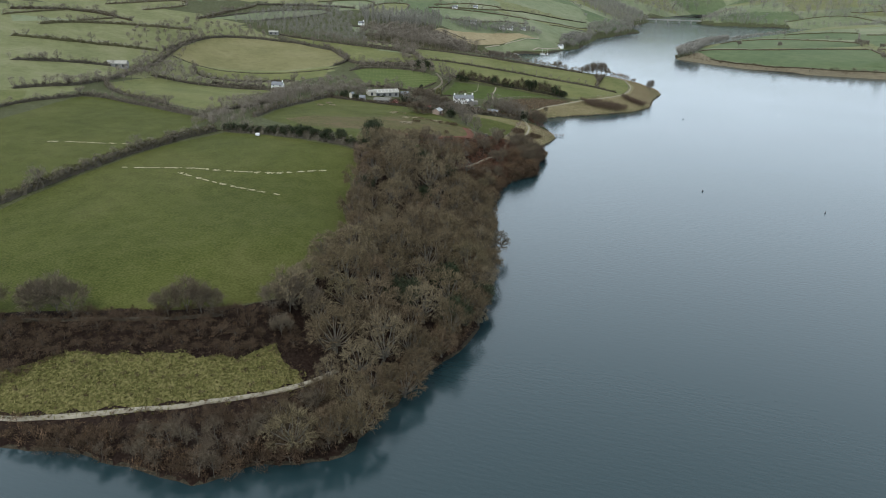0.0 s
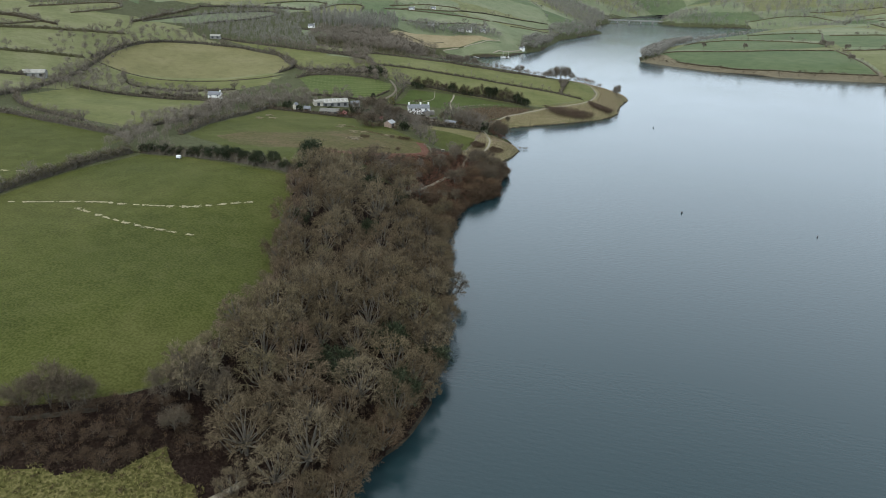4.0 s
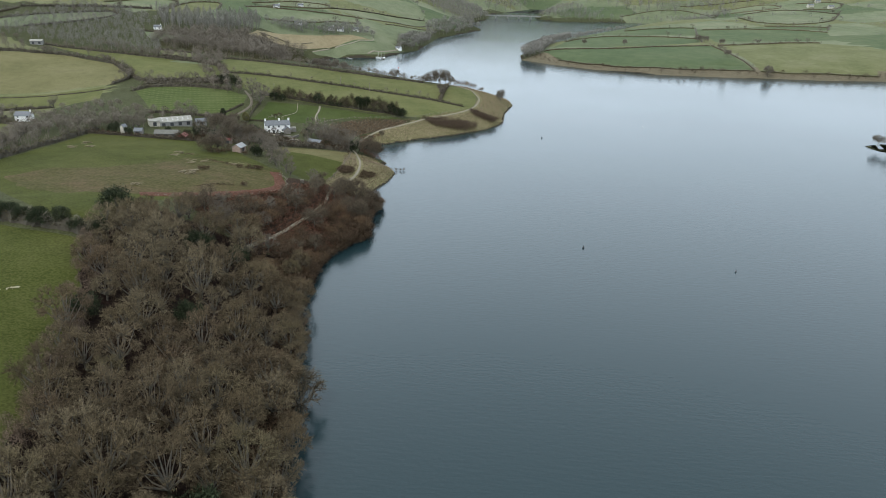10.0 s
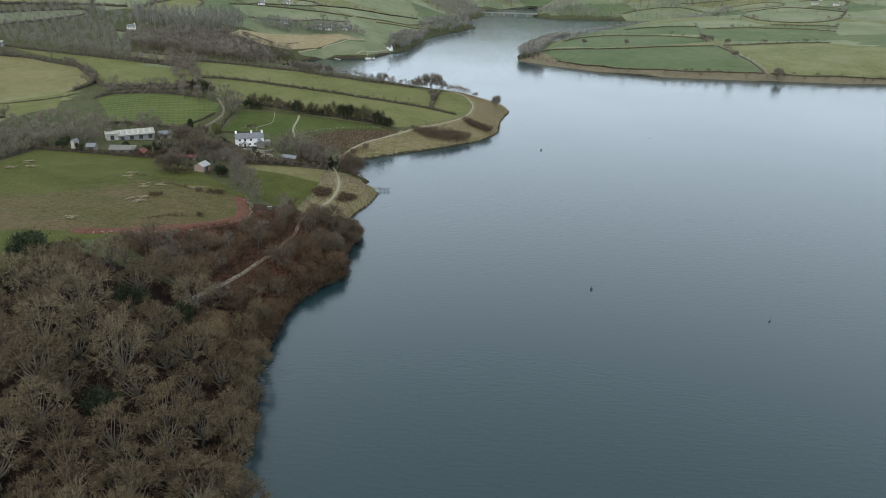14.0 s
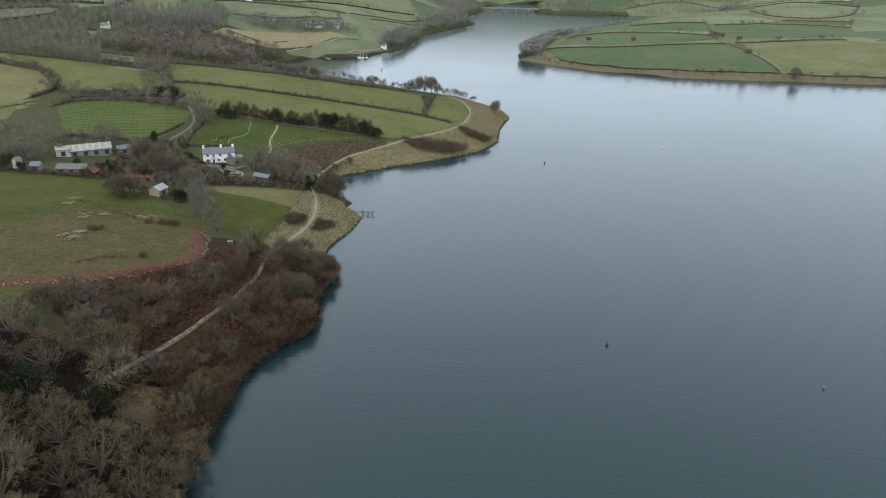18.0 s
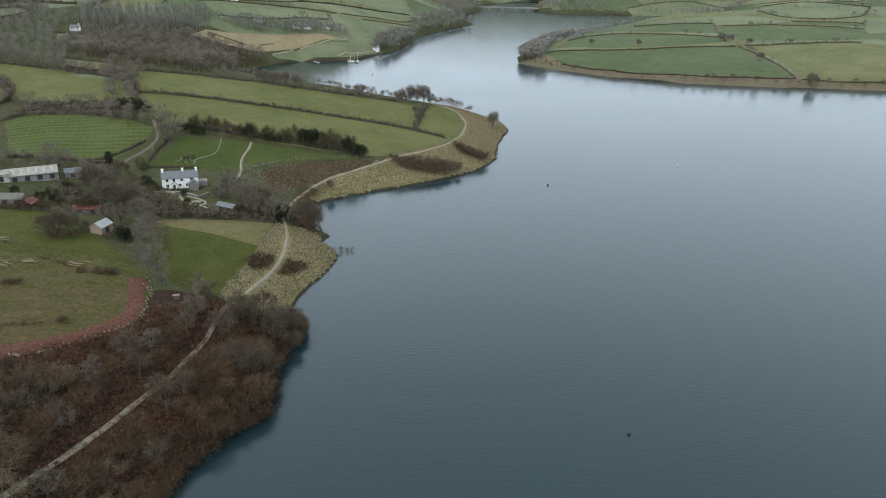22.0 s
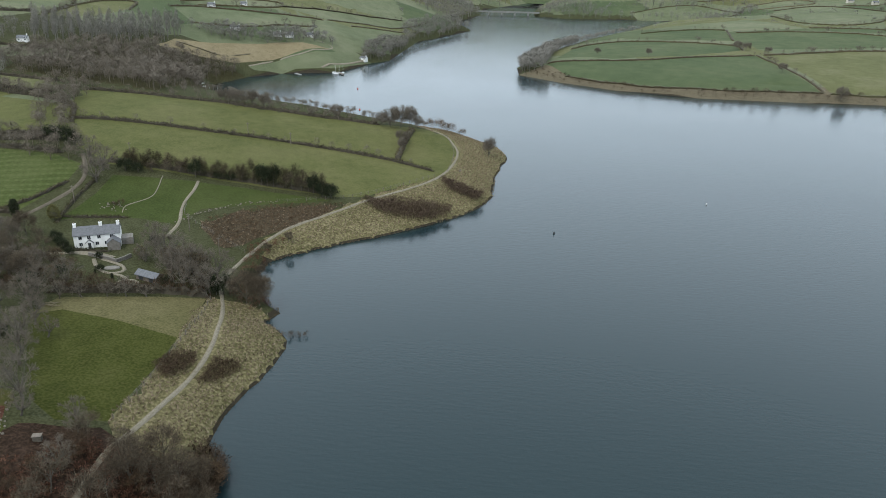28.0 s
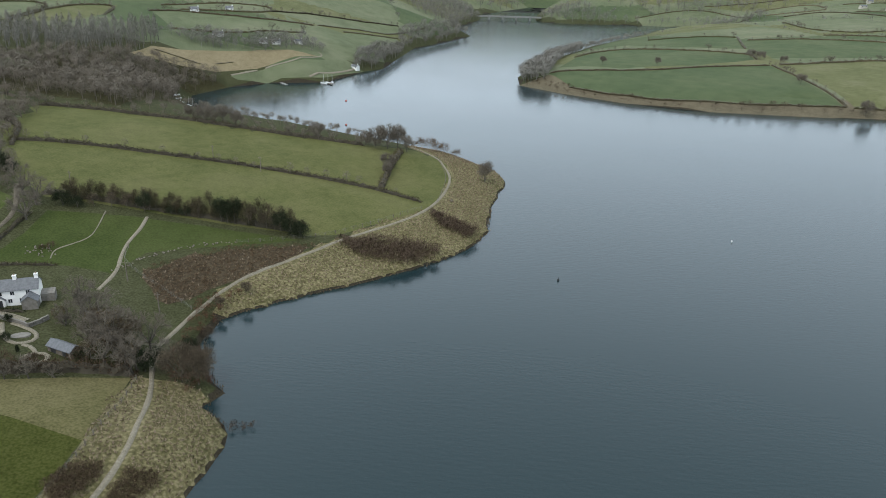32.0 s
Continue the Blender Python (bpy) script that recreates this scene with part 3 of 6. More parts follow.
# ---- the ground, one sheet ----
def build_ground():
    from mathutils.geometry import delaunay_2d_cdt
    pts, edges = [], []

    def ring(poly, step):
        q, base = spread([tuple(map(float, p)) for p in poly], step), len(pts)
        pts.extend(q)
        edges.extend((base + i, base + (i + 1) % len(q)) for i in range(len(q)))

    ring(LAND.tolist(), 30)
    for name, (_, poly) in FIELDS.items():
        ring(poly, 9)
    for _, poly in COVER:
        ring(poly, 30)
    near = LAND[(LAND[:, 1] > -170) & (LAND[:, 1] < 345) & (LAND[:, 0] > -160) & (LAND[:, 0] < 12)]
    q, d = along(near.tolist(), 1.6)
    for w in (0.55, 1.15, 2.2):
        pts.extend(map(tuple, (q + np.c_[-d[:, 1], d[:, 0]] * w).tolist()))
    for line, w in ((LAKE_PATH, 0.7), (SOUTH_PATH, 0.8), (LANE, 1.2)):
        q, d = along(line, 3.0)
        for s in (-w, w):
            pts.extend(map(tuple, (q + np.c_[-d[:, 1], d[:, 0]] * s).tolist()))
    for x0, x1, y0, y1, step in ((-320, 130, -240, 345, 6), (-340, 520, 690, 1150, 8), (-700, 520, -420, 1150, 18), (-4200, 4200, -2400, 4200, 110)):
        gx, gy = np.meshgrid(np.arange(x0, x1, step), np.arange(y0, y1, step))
        gx, gy = gx.ravel() + rnd.uniform(-0.3, 0.3, gx.size) * step, gy.ravel() + rnd.uniform(-0.3, 0.3, gy.size) * step
        pts.extend(zip(gx.tolist(), gy.tolist()))
    v, _, f, *_ = delaunay_2d_cdt([Vector(p) for p in pts], edges, [], 0, 0.05)
    v = np.array([(p.x, p.y) for p in v])
    z = height(v[:, 0], v[:, 1])
    f = np.array(f)
    mid = v[f].mean(1)
    x, y = mid[:, 0], mid[:, 1]
    mats = [ROUGH, LAKEBED, MUD]
    d = shore_distance(x, y)
    which = np.where(d < 0, 1, np.where(d < 1.0, 2, 0))
    # distant tiles take the grass colours that have haze mixed in
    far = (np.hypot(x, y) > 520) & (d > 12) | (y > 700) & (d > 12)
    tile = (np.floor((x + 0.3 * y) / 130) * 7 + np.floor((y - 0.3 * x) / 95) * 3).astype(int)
    for k, m in enumerate((HAZED_PASTURE, OLIVE, HAZED_PASTURE, HAZED_MEADOW)):
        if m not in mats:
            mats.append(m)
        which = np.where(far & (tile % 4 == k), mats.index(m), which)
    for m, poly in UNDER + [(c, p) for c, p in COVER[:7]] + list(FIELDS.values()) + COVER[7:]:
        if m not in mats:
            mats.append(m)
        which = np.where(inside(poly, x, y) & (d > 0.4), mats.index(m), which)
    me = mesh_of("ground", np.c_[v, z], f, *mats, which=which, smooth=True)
    tagged(new("ground", me), "rolling pasture, scrub and leaf litter round the lake", "ground", kind="structure")


rnd = np.random.default_rng(5)
build_ground()
water_me = mesh_of("water", [(-4200, -2400, 0), (4200, -2400, 0), (4200, 4200, 0), (-4200, 4200, 0)], [(0, 1, 2, 3)], WATER)
tagged(new("water", water_me), "calm grey-blue lake water with fine ripples", "water", kind="structure")


def strip(name, line, width, mat, label, up=0.14, wobble=0.12):
    """A track laid on the ground: a slightly domed bed with sloping edges."""
    q, d = along(line, 1.5)
    side = np.c_[-d[:, 1], d[:, 0]]
    k = len(q)
    w = width * (1 + wobble * np.sin(np.arange(k) * 0.7) * np.cos(np.arange(k) * 0.23))
    verts, faces = [], []
    for j, (s, lift) in enumerate(((-0.62, -0.25), (-0.5, 0), (0, 0.03), (0.5, 0), (0.62, -0.25))):
        p = q + side * (w * s)[:, None]
        verts.append(np.c_[p, height(p[:, 0], p[:, 1]) + up + lift])
    for j in range(4):
        faces += [(j * k + i, (j + 1) * k + i, (j + 1) * k + i + 1, j * k + i + 1) for i in range(k - 1)]
    return tagged(new(name, mesh_of(name, np.vstack(verts), [f[::-1] for f in faces], mat, smooth=True)), label, "path", kind="structure")


strip("path_1", SOUTH_PATH, 0.95, GRAVEL, "pale gravel footpath along the wooded shore")
strip("path_2", LAKE_PATH, 0.8, GRAVEL, "pale gravel lakeside footpath winding through bracken and grass")
strip("path_3", [(-93, 213), (-91.5, 206), (-91.5, 198), (-90, 192), (-87, 184), (-87, 175)], 0.8, GRAVEL, "stony farm track across the green paddock")
strip("road_1", LANE, 1.15, TARMAC, "narrow worn lane beside the farmhouse")
strip("path_9", [(-104, 212), (-102, 204), (-101, 198), (-104, 193), (-106, 190), (-104.5, 186)], 0.22, GRAVEL, "thin trodden path curving over the paddock")
strip("path_4", [(-165, 476), (-149, 500), (-136, 512), (-122, 538), (-126, 546), (-140, 545)], 1.0, GRAVEL, "pale track round the far lawn")
strip("path_8", [(-122, 500), (-112, 514), (-104, 534), (-101, 545)], 1.2, GRAVEL, "pale track beside the far lawn")
RED_BANK = [(-97, 40), (-90.5, 45.5), (-83, 51.5), (-79, 56), (-75.5, 61), (-72, 67), (-70, 73), (-71, 80), (-74.5, 88), (-77.5, 94)]
strip("earth_bank", [(-101, 39), (-95, 42.5), (-88, 49.5), (-84.5, 53.5), (-80.5, 57.5), (-77, 62), (-74, 67.5), (-72, 73), (-73, 79), (-76, 86), (-79, 92.5)], 3.0, RED_EARTH, "bare red earth strip along the cleared field edge", 0.16, 0.2)


# ---- plants ----
def tubes(segs, sides):
    """Tapered limbs: rows of (start, end, radius at start, radius at end)."""
    segs = np.asarray(segs, float)
    a, b, ra, rb = segs[:, :3], segs[:, 3:6], segs[:, 6], segs[:, 7]
    d = b - a
    d /= np.maximum(np.linalg.norm(d, axis=1), 1e-6)[:, None]
    ref = np.where(np.abs(d[:, 2:3]) > 0.9, [[1.0, 0, 0]], [[0, 0, 1.0]])
    u = np.cross(d, ref)
    u /= np.linalg.norm(u, axis=1)[:, None]
    w = np.cross(d, u)
    verts, faces = [], []
    for k in range(sides):
        o = u * math.cos(2 * math.pi * k / sides) + w * math.sin(2 * math.pi * k / sides)
        verts += [a + o * ra[:, None], b + o * rb[:, None]]
    v = np.stack(verts, 1).reshape(-1, 3)
    for i in range(len(segs)):
        base = i * 2 * sides
        for k in range(sides):
            q = (k + 1) % sides
            faces.append((base + 2 * k, base + 2 * q, base + 2 * q + 1, base + 2 * k + 1))
    return v, faces


def blades(at, way, length, width, r):
    """Thin three-cornered twigs or leaves that start at the given places."""
    n = len(at)
    way = way / np.maximum(np.linalg.norm(way, axis=1), 1e-6)[:, None]
    side = np.cross(way, r.normal(size=(n, 3)))
    side /= np.maximum(np.linalg.norm(side, axis=1), 1e-6)[:, None]
    L, W = (length * r.uniform(0.6, 1.3, n))[:, None], (width * r.uniform(0.7, 1.3, n))[:, None]
    v = np.stack([at - side * W / 2, at + side * W / 2, at + way * L], 1).reshape(-1, 3)
    return v, np.arange(3 * n).reshape(-1, 3)


def tree_meshes(seed, h, rad, limbs=6, subs=5, tips=6, per=9, twig=0.85, width=0.07, trunk=0.28, low=0.30, leaf=TWIGS, flat=0.85, name="crown"):
    """A broad bare tree: trunk and limbs in one mesh, the fine crown in another."""
    r = np.random.default_rng(seed)
    base = h * low
    heavy, fine, ends, ways = [], [], [], []
    bend = r.normal(0, 0.25, 2)
    knee, top = np.array([bend[0], bend[1], base]), np.array([bend[0] * 2, bend[1] * 2, h * 0.78])
    heavy += [(*(0, 0, -0.4), *knee, trunk, trunk * 0.75), (*knee, *top, trunk * 0.75, trunk * 0.2)]
    mid = np.array([bend[0], bend[1], h * 0.55])
    for i in range(limbs):
        a = 2 * math.pi * (i + r.uniform(-0.3, 0.3)) / limbs
        start = knee + (top - knee) * r.uniform(0.0, 0.55)
        out = np.array([math.cos(a), math.sin(a), r.uniform(-0.35, 1.1)])
        end = mid + out * np.array([rad, rad, h * 0.4 * flat]) * r.uniform(0.5, 0.72)
        heavy.append((*start, *end, trunk * 0.42, trunk * 0.16))
        for j in range(subs):
            s = start + (end - start) * r.uniform(0.35, 1.0)
            o = out + r.normal(0, 0.55, 3)
            o[2] = o[2] * 0.9 + 0.12
            o /= np.linalg.norm(o)
            e = mid + o * np.array([rad, rad, h * 0.45 * flat]) * r.uniform(0.72, 0.95)
            fine.append((*s, *e, trunk * 0.15, 0.035))
            for k in range(tips):
                p = s + (e - s) * r.uniform(0.3, 1.0)
                w = o + r.normal(0, 0.6, 3)
                w /= np.linalg.norm(w)
                q = p + w * r.uniform(0.6, 1.4)
                fine.append((*p, *q, 0.04, 0.018))
                ends.append(q)
                ways.append(w)
    ends, ways = np.array(ends), np.array(ways)
    at = np.repeat(ends, per, 0) + r.normal(0, 0.38, (len(ends) * per, 3))
    go = np.repeat(ways, per, 0) * 0.8 + r.normal(0, 0.65, at.shape) + [0, 0, 0.35]
    v1, f1 = tubes(fine, 3)
    v2, f2 = blades(at, go, twig, width, r)
    hv, hf = tubes(heavy, 6)
    crown = mesh_of(name, np.vstack([v1, v2]), f1 + (f2 + len(v1)).tolist(), leaf)
    return mesh_of("trunk", hv, hf, BARK, smooth=True), crown


def dome_tree(seed, h, rad, clumps=80, shoots=4, per=12, twig=0.72, width=0.052, trunk=0.28, leaf=TWIGS, low=0.2):
    """A full-grown bare tree: limbs fan out to clumps of fine twigs all over a domed crown."""
    r = np.random.default_rng(seed)
    tall, mid = h * 0.5, h * 0.5
    reach_out = np.array([rad, rad, tall])
    lean = r.normal(0, 0.3, 2)
    fork, top = np.array([lean[0], lean[1], h * low]), np.array([lean[0] * 2, lean[1] * 2, h * 0.72])
    heavy = [(0, 0, -0.6, *fork, trunk * 1.15, trunk * 0.85), (*fork, *top, trunk * 0.8, trunk * 0.25)]
    ends = [top]
    for k in range(8):
        zz = 0.85 - k * 0.11
        a = k * 2.4 + r.uniform(-0.3, 0.3)
        e = np.array([0, 0, mid]) + np.array([math.cos(a), math.sin(a), zz]) * reach_out * 0.52
        s = fork + (top - fork) * r.uniform(0, 0.4)
        bend = (s + e) / 2 + r.normal(0, 0.25, 3) - [0, 0, 0.3]
        heavy += [(*s, *bend, trunk * 0.5, trunk * 0.34), (*bend, *e, trunk * 0.34, trunk * 0.2)]
        ends.append(e)
    ends = np.array(ends)
    fine, at, go, shoot, lead = [], [], [], [], []
    knobs = r.normal(size=(9, 3))
    knobs /= np.linalg.norm(knobs, axis=1)[:, None]
    for k in range(clumps):
        zz = 1 - (k + 0.5) / clumps * 1.75
        a = k * 2.39996 + r.uniform(-0.2, 0.2)
        o = np.array([math.sqrt(max(0, 1 - zz * zz)) * math.cos(a), math.sqrt(max(0, 1 - zz * zz)) * math.sin(a), zz]) + r.normal(0, 0.05, 3)
        bulge = 0.72 + 0.15 * np.clip((knobs @ o).max() * 2.2 - 1.2, 0, 1) + r.uniform(-0.04, 0.04)
        p = np.array([0, 0, mid]) + o * reach_out * bulge
        s = ends[np.argmin(np.linalg.norm(ends - p, axis=1))]
        fine.append((*s, *p, trunk * 0.16, 0.035))
        w = o + r.normal(0, 0.45, (shoots, 3)) + [0, 0, 0.1]
        w /= np.linalg.norm(w, axis=1)[:, None]
        n = r.uniform(0.13, 0.26, shoots)[:, None] * rad
        shoot.append(np.repeat(p[None], shoots, 0))
        lead.append(w * n)
        u = r.uniform(0.1, 1.0, (shoots, per, 1))
        at.append((p + (w * n)[:, None] * u + r.normal(0, 0.2, (shoots, per, 3))).reshape(-1, 3))
        go.append((np.repeat(w[:, None], per, 1) + r.normal(0, 0.75, (shoots, per, 3))).reshape(-1, 3))
    v1, f1 = tubes(fine, 3)
    at, go = np.vstack(at + shoot), np.vstack(go + lead)
    v2, f2 = blades(at, go, twig, width, r)
    hv, hf = tubes(heavy, 6)
    limbs = mesh_of("trunk", np.vstack([hv, v1]), hf + [tuple(q + len(hv) for q in face) for face in f1], BARK, smooth=True)
    return limbs, mesh_of("crown", v2, f2.tolist(), leaf)


def oak_tree(seed, h, rad, lobes=17, fans=21, per=12, trunk=0.3, leaf=TWIGS, low=0.16, width=0.058, slim=1.0):
    """A spreading bare tree: limbs reach out to rounded lobes, each bristling with fans of twigs, with gaps between the lobes."""
    r = np.random.default_rng(seed)
    lean = r.normal(0, 0.35, 2)
    fork = np.array([lean[0], lean[1], h * low])
    centre = np.array([lean[0], lean[1], h * 0.5])
    heavy, fine, at, go = [(0, 0, -0.8, *fork, trunk * 1.2, trunk * 0.9)], [], [], []
    for k in range(lobes):
        zz = 1 - (k + 0.5) / lobes * 1.35
        a = k * 2.39996 + r.uniform(-0.35, 0.35)
        flat = math.sqrt(max(0.0, 1 - zz * zz))
        o = np.array([flat * math.cos(a), flat * math.sin(a), zz]) + r.normal(0, 0.06, 3)
        size = rad * r.uniform(0.30, 0.46)
        p = centre + o * np.array([rad * slim, rad * slim, h * 0.5]) * r.uniform(0.56, 0.76)
        bend = fork * 0.45 + p * 0.55 + r.normal(0, 0.35, 3) - [0, 0, 0.35]
        heavy += [(*fork, *bend, trunk * 0.55, trunk * 0.33), (*bend, *p, trunk * 0.33, trunk * 0.15)]
        u = r.normal(size=(fans, 3)) + o * 0.9 + [0, 0, 0.35]
        u /= np.linalg.norm(u, axis=1)[:, None]
        root = p + u * size * r.uniform(0.2, 0.45, (fans, 1))
        tip = p + u * size * r.uniform(0.7, 1.0, (fans, 1))
        fine.append(np.stack([np.repeat(p[None], fans, 0), tip], 1))
        t = r.uniform(0.15, 1.0, (fans, per, 1))
        at.append((root[:, None] * (1 - t) + tip[:, None] * t).reshape(-1, 3) + r.normal(0, 0.10, (fans * per, 3)))
        go.append((np.repeat(u[:, None], per, 1) + r.normal(0, 0.55, (fans, per, 3))).reshape(-1, 3))
    fine = np.vstack(fine)
    side = np.cross(fine[:, 1] - fine[:, 0], r.normal(size=(len(fine), 3)))
    side *= 0.045 / np.maximum(np.linalg.norm(side, axis=1), 1e-6)[:, None]
    v1 = np.stack([fine[:, 0] - side, fine[:, 0] + side, fine[:, 1]], 1).reshape(-1, 3)
    v2, f2 = blades(np.vstack(at), np.vstack(go), rad * 0.105, width, r)
    hv, hf = tubes(heavy, 5)
    limbs = mesh_of("trunk", hv, hf, BARK, smooth=True)
    return limbs, tri_mesh("crown", np.vstack([v1, v2]), np.arange(len(v1) + len(v2)).reshape(-1, 3), leaf)


def make_tree(name, meshes, label, category, group, crown_label=""):
    ob = tagged(new(name), label, category, group)
    for key, me in zip(("trunk", "crown"), meshes):
        p = new(key, me)
        p.parent = ob
    return ob


placed_first = {}


def plant(name, meshes, x, y, size, label, category, group, sink=0.0):
    """A tree of that kind on the ground at x, y; the first one of each is built, the rest are copies."""
    key = (name, meshes[0].name, label)
    if key not in placed_first:
        placed_first[key] = make_tree(name, meshes, label, category, group)
        ob = placed_first[key]
    else:
        ob = copy_thing(placed_first[key], Matrix.Identity(4))
    ob.matrix_basis = Matrix.LocRotScale((x, y, max(ground_z(x, y), -0.2) - sink), Euler((0, 0, rnd.uniform(0, 6.28))), (size * rnd.uniform(0.9, 1.1), size * rnd.uniform(0.9, 1.1), size * rnd.uniform(0.88, 1.12)))
    return ob


def scatter(poly, gap, tries=6000, keep=None):
    """Places in an outline, no two nearer than gap."""
    p = np.array(poly, float)
    c = rnd.uniform(p.min(0), p.max(0), (tries, 2))
    c = c[inside(poly, c[:, 0], c[:, 1])]
    out, cells = [], {}
    for q in c:
        i, j = int(q[0] // gap), int(q[1] // gap)
        if all((q[0] - o[0]) ** 2 + (q[1] - o[1]) ** 2 > gap * gap for a in (-1, 0, 1) for b in (-1, 0, 1) for o in cells.get((i + a, j + b), ())):
            cells.setdefault((i, j), []).append(q)
            out.append(q)
    out = np.array(out).reshape(-1, 2)
    return out[keep(out[:, 0], out[:, 1])] if keep is not None and len(out) else out


OAKS = [oak_tree(10 + k, h, r, n) for k, (h, r, n) in enumerate(((9.0, 4.9, 17), (10.0, 5.4, 20), (8.0, 4.2, 15), (10.5, 5.0, 18), (8.5, 5.4, 19), (7.0, 3.8, 14)))]
AIRY = [oak_tree(110 + k, h, r, n, fans=15, per=10, trunk=0.24, leaf=MID_TWIGS, low=0.2, width=0.05) for k, (h, r, n) in enumerate(((7.2, 3.8, 14), (8.0, 4.2, 15), (6.6, 3.4, 12), (8.2, 3.7, 14), (7.0, 4.2, 15), (6.2, 3.2, 12)))]
LIGHT = [tree_meshes(80 + k, h, r, limbs=6, subs=3, tips=4, per=6, low=0.1, twig=0.8, width=0.11, leaf=MID_TWIGS) for k, (h, r) in enumerate(((9.0, 3.8), (8.0, 3.4), (10.0, 3.6)))]
SAPLINGS = [tree_meshes(30 + k, h, r, limbs=5, subs=4, tips=5, per=8, trunk=0.13, low=0.18, leaf=GREY_TWIGS) for k, (h, r) in enumerate(((6.5, 2.2), (5.5, 2.6), (7.5, 2.0)))]
SHRUBS = [tree_meshes(40 + k, h, r, limbs=6, subs=4, tips=4, per=9, trunk=0.09, low=0.06, leaf=BUSH, twig=0.7) for k, (h, r) in enumerate(((3.4, 2.2), (2.6, 1.9), (4.2, 2.6)))]
GREYED = [tree_meshes(140 + k, h, r, limbs=6, subs=4, tips=4, per=9, trunk=0.08, low=0.06, leaf=FADED, twig=0.7, width=0.06) for k, (h, r) in enumerate(((3.6, 2.0), (2.8, 1.8), (4.4, 2.3)))]
IVIED = [tree_meshes(50 + k, h, r, limbs=7, subs=4, tips=6, per=13, trunk=0.22, low=0.08, leaf=EVERGREEN, twig=0.5, width=0.15) for k, (h, r) in enumerate(((7.5, 2.3), (5.0, 2.4), (9.0, 1.7)))]
PALE_TREES = [tree_meshes(160, 9.0, 3.0, limbs=9, subs=5, tips=6, per=9, trunk=0.16, low=0.05, width=0.10, leaf=MID_TWIGS), tree_meshes(161, 8.0, 4.2, limbs=9, subs=6, tips=6, per=9, trunk=0.15, low=0.04, width=0.10, leaf=MID_TWIGS)]
WILLOWS = [tree_meshes(60, 9.0, 3.0, limbs=9, subs=5, tips=6, per=9, trunk=0.16, low=0.05, leaf=GREY_TWIGS), tree_meshes(61, 8.0, 4.2, limbs=9, subs=6, tips=6, per=9, trunk=0.15, low=0.04, leaf=GREY_TWIGS)]

WOOD_EDGE = [(-67, -101), (-67, -80), (-71, -57), (-80, -29), (-90, -1), (-94, 22), (-78, 31), (-62, 26), (-51, 26), (-46, 10), (-41, -10), (-34, -44), (-29, -74), (-29, -88), (-33, -99), (-35, -112), (-40, -133), (-51, -140), (-52, -125), (-50, -115), (-56, -108)]
for x, y in scatter(WOOD_EDGE, 5.3, keep=lambda x, y: ~inside(CLEARING, x, y)):
    k = rnd.integers(0, 18)
    edge = shore_distance(np.array([x]), np.array([y]))[0]
    if k == 0:
        plant("ivied_tree", IVIED[rnd.integers(0, 2)], x, y, rnd.uniform(1.0, 1.4), "dark ivy-clad tree among bare woodland", "tree", "ivied woodland trees")
    else:
        plant("woodland_tree", OAKS[k % 6], x, y, rnd.uniform(0.72, 1.25) * (0.85 if edge < 4 or y > 8 else 1), "bare grey-brown broadleaf tree in the lakeside wood", "tree", "lakeside woodland trees")
rim, _ = along([(-51, 26), (-46, 10), (-41, -10), (-34, -44), (-29, -74), (-29, -88), (-33, -99), (-35, -112), (-40, -133)], 7.0)
for x, y in rim + rnd.normal(0, 0.8, rim.shape) - [2.2, 0]:
    plant("overhanging_tree", OAKS[rnd.integers(0, 6)], x, y, rnd.uniform(0.5, 0.85), "bare tree leaning out over the water", "tree", "overhanging shore trees")
SOUTH_STRIP = [(-125, -156), (-98, -151), (-73, -148), (-61, -149), (-51, -141), (-40, -134), (-48, -118), (-57, -125), (-66, -132), (-74, -138), (-88, -143), (-112, -150)]
for x, y in scatter(SOUTH_STRIP, 2.5):
    k = rnd.integers(0, 6)
    room = float(reach(SOUTH_PATH, np.array([x]), np.array([y]), False)[0])
    if room < 1.8:
        continue
    if room < 7 or k < 2:
        plant("shore_shrub", SHRUBS[k % 3], x, y, min(0.9, 0.11 * room + rnd.uniform(0, 0.15)), "bare brown shrub on the wooded shore", "shrub", "shore shrubs")
    else:
        plant("shore_tree", SAPLINGS[k % 3], x, y, rnd.uniform(0.5, 0.8), "slender bare tree leaning over the shore", "tree", "shore trees")
for x, y, s, k in ((-84, -114, 0.95, 0), (-81, -113, 0.8, 2), (-110, -122, 1.0, 1), (-115, -123, 0.8, 5), (-66, -103, 0.95, 4), (-61, -101, 0.8, 2), (-123, -127, 1.0, 3), (-131, -128, 0.9, 0), (-64, -110, 0.6, 5), (-118, -131, 0.5, 2), (-87, -116, 0.8, 3), (-79, -112, 0.7, 1), (-107, -122, 0.85, 3), (-113, -124, 0.9, 1), (-69, -105, 0.7, 3), (-127, -128, 0.8, 1)):
    plant("field_edge_tree", WILLOWS[k % 2], x, y, s * 1.0, "bare round-headed tree at the foot of the field", "tree", "field edge trees")
for x, y in scatter([(-140, -133), (-105, -122), (-78, -112), (-66, -105), (-58, -112), (-64, -112), (-68, -120), (-81, -124), (-100, -130), (-106, -140)], 3.2):
    plant("bramble_bush", SHRUBS[rnd.integers(0, 3)], x, y, rnd.uniform(0.4, 0.75), "dark tangled bramble bush on the slope below the field", "shrub", "slope brambles")


def off_path(x, y):
    return reach(LAKE_PATH, x, y, False) > 2.8


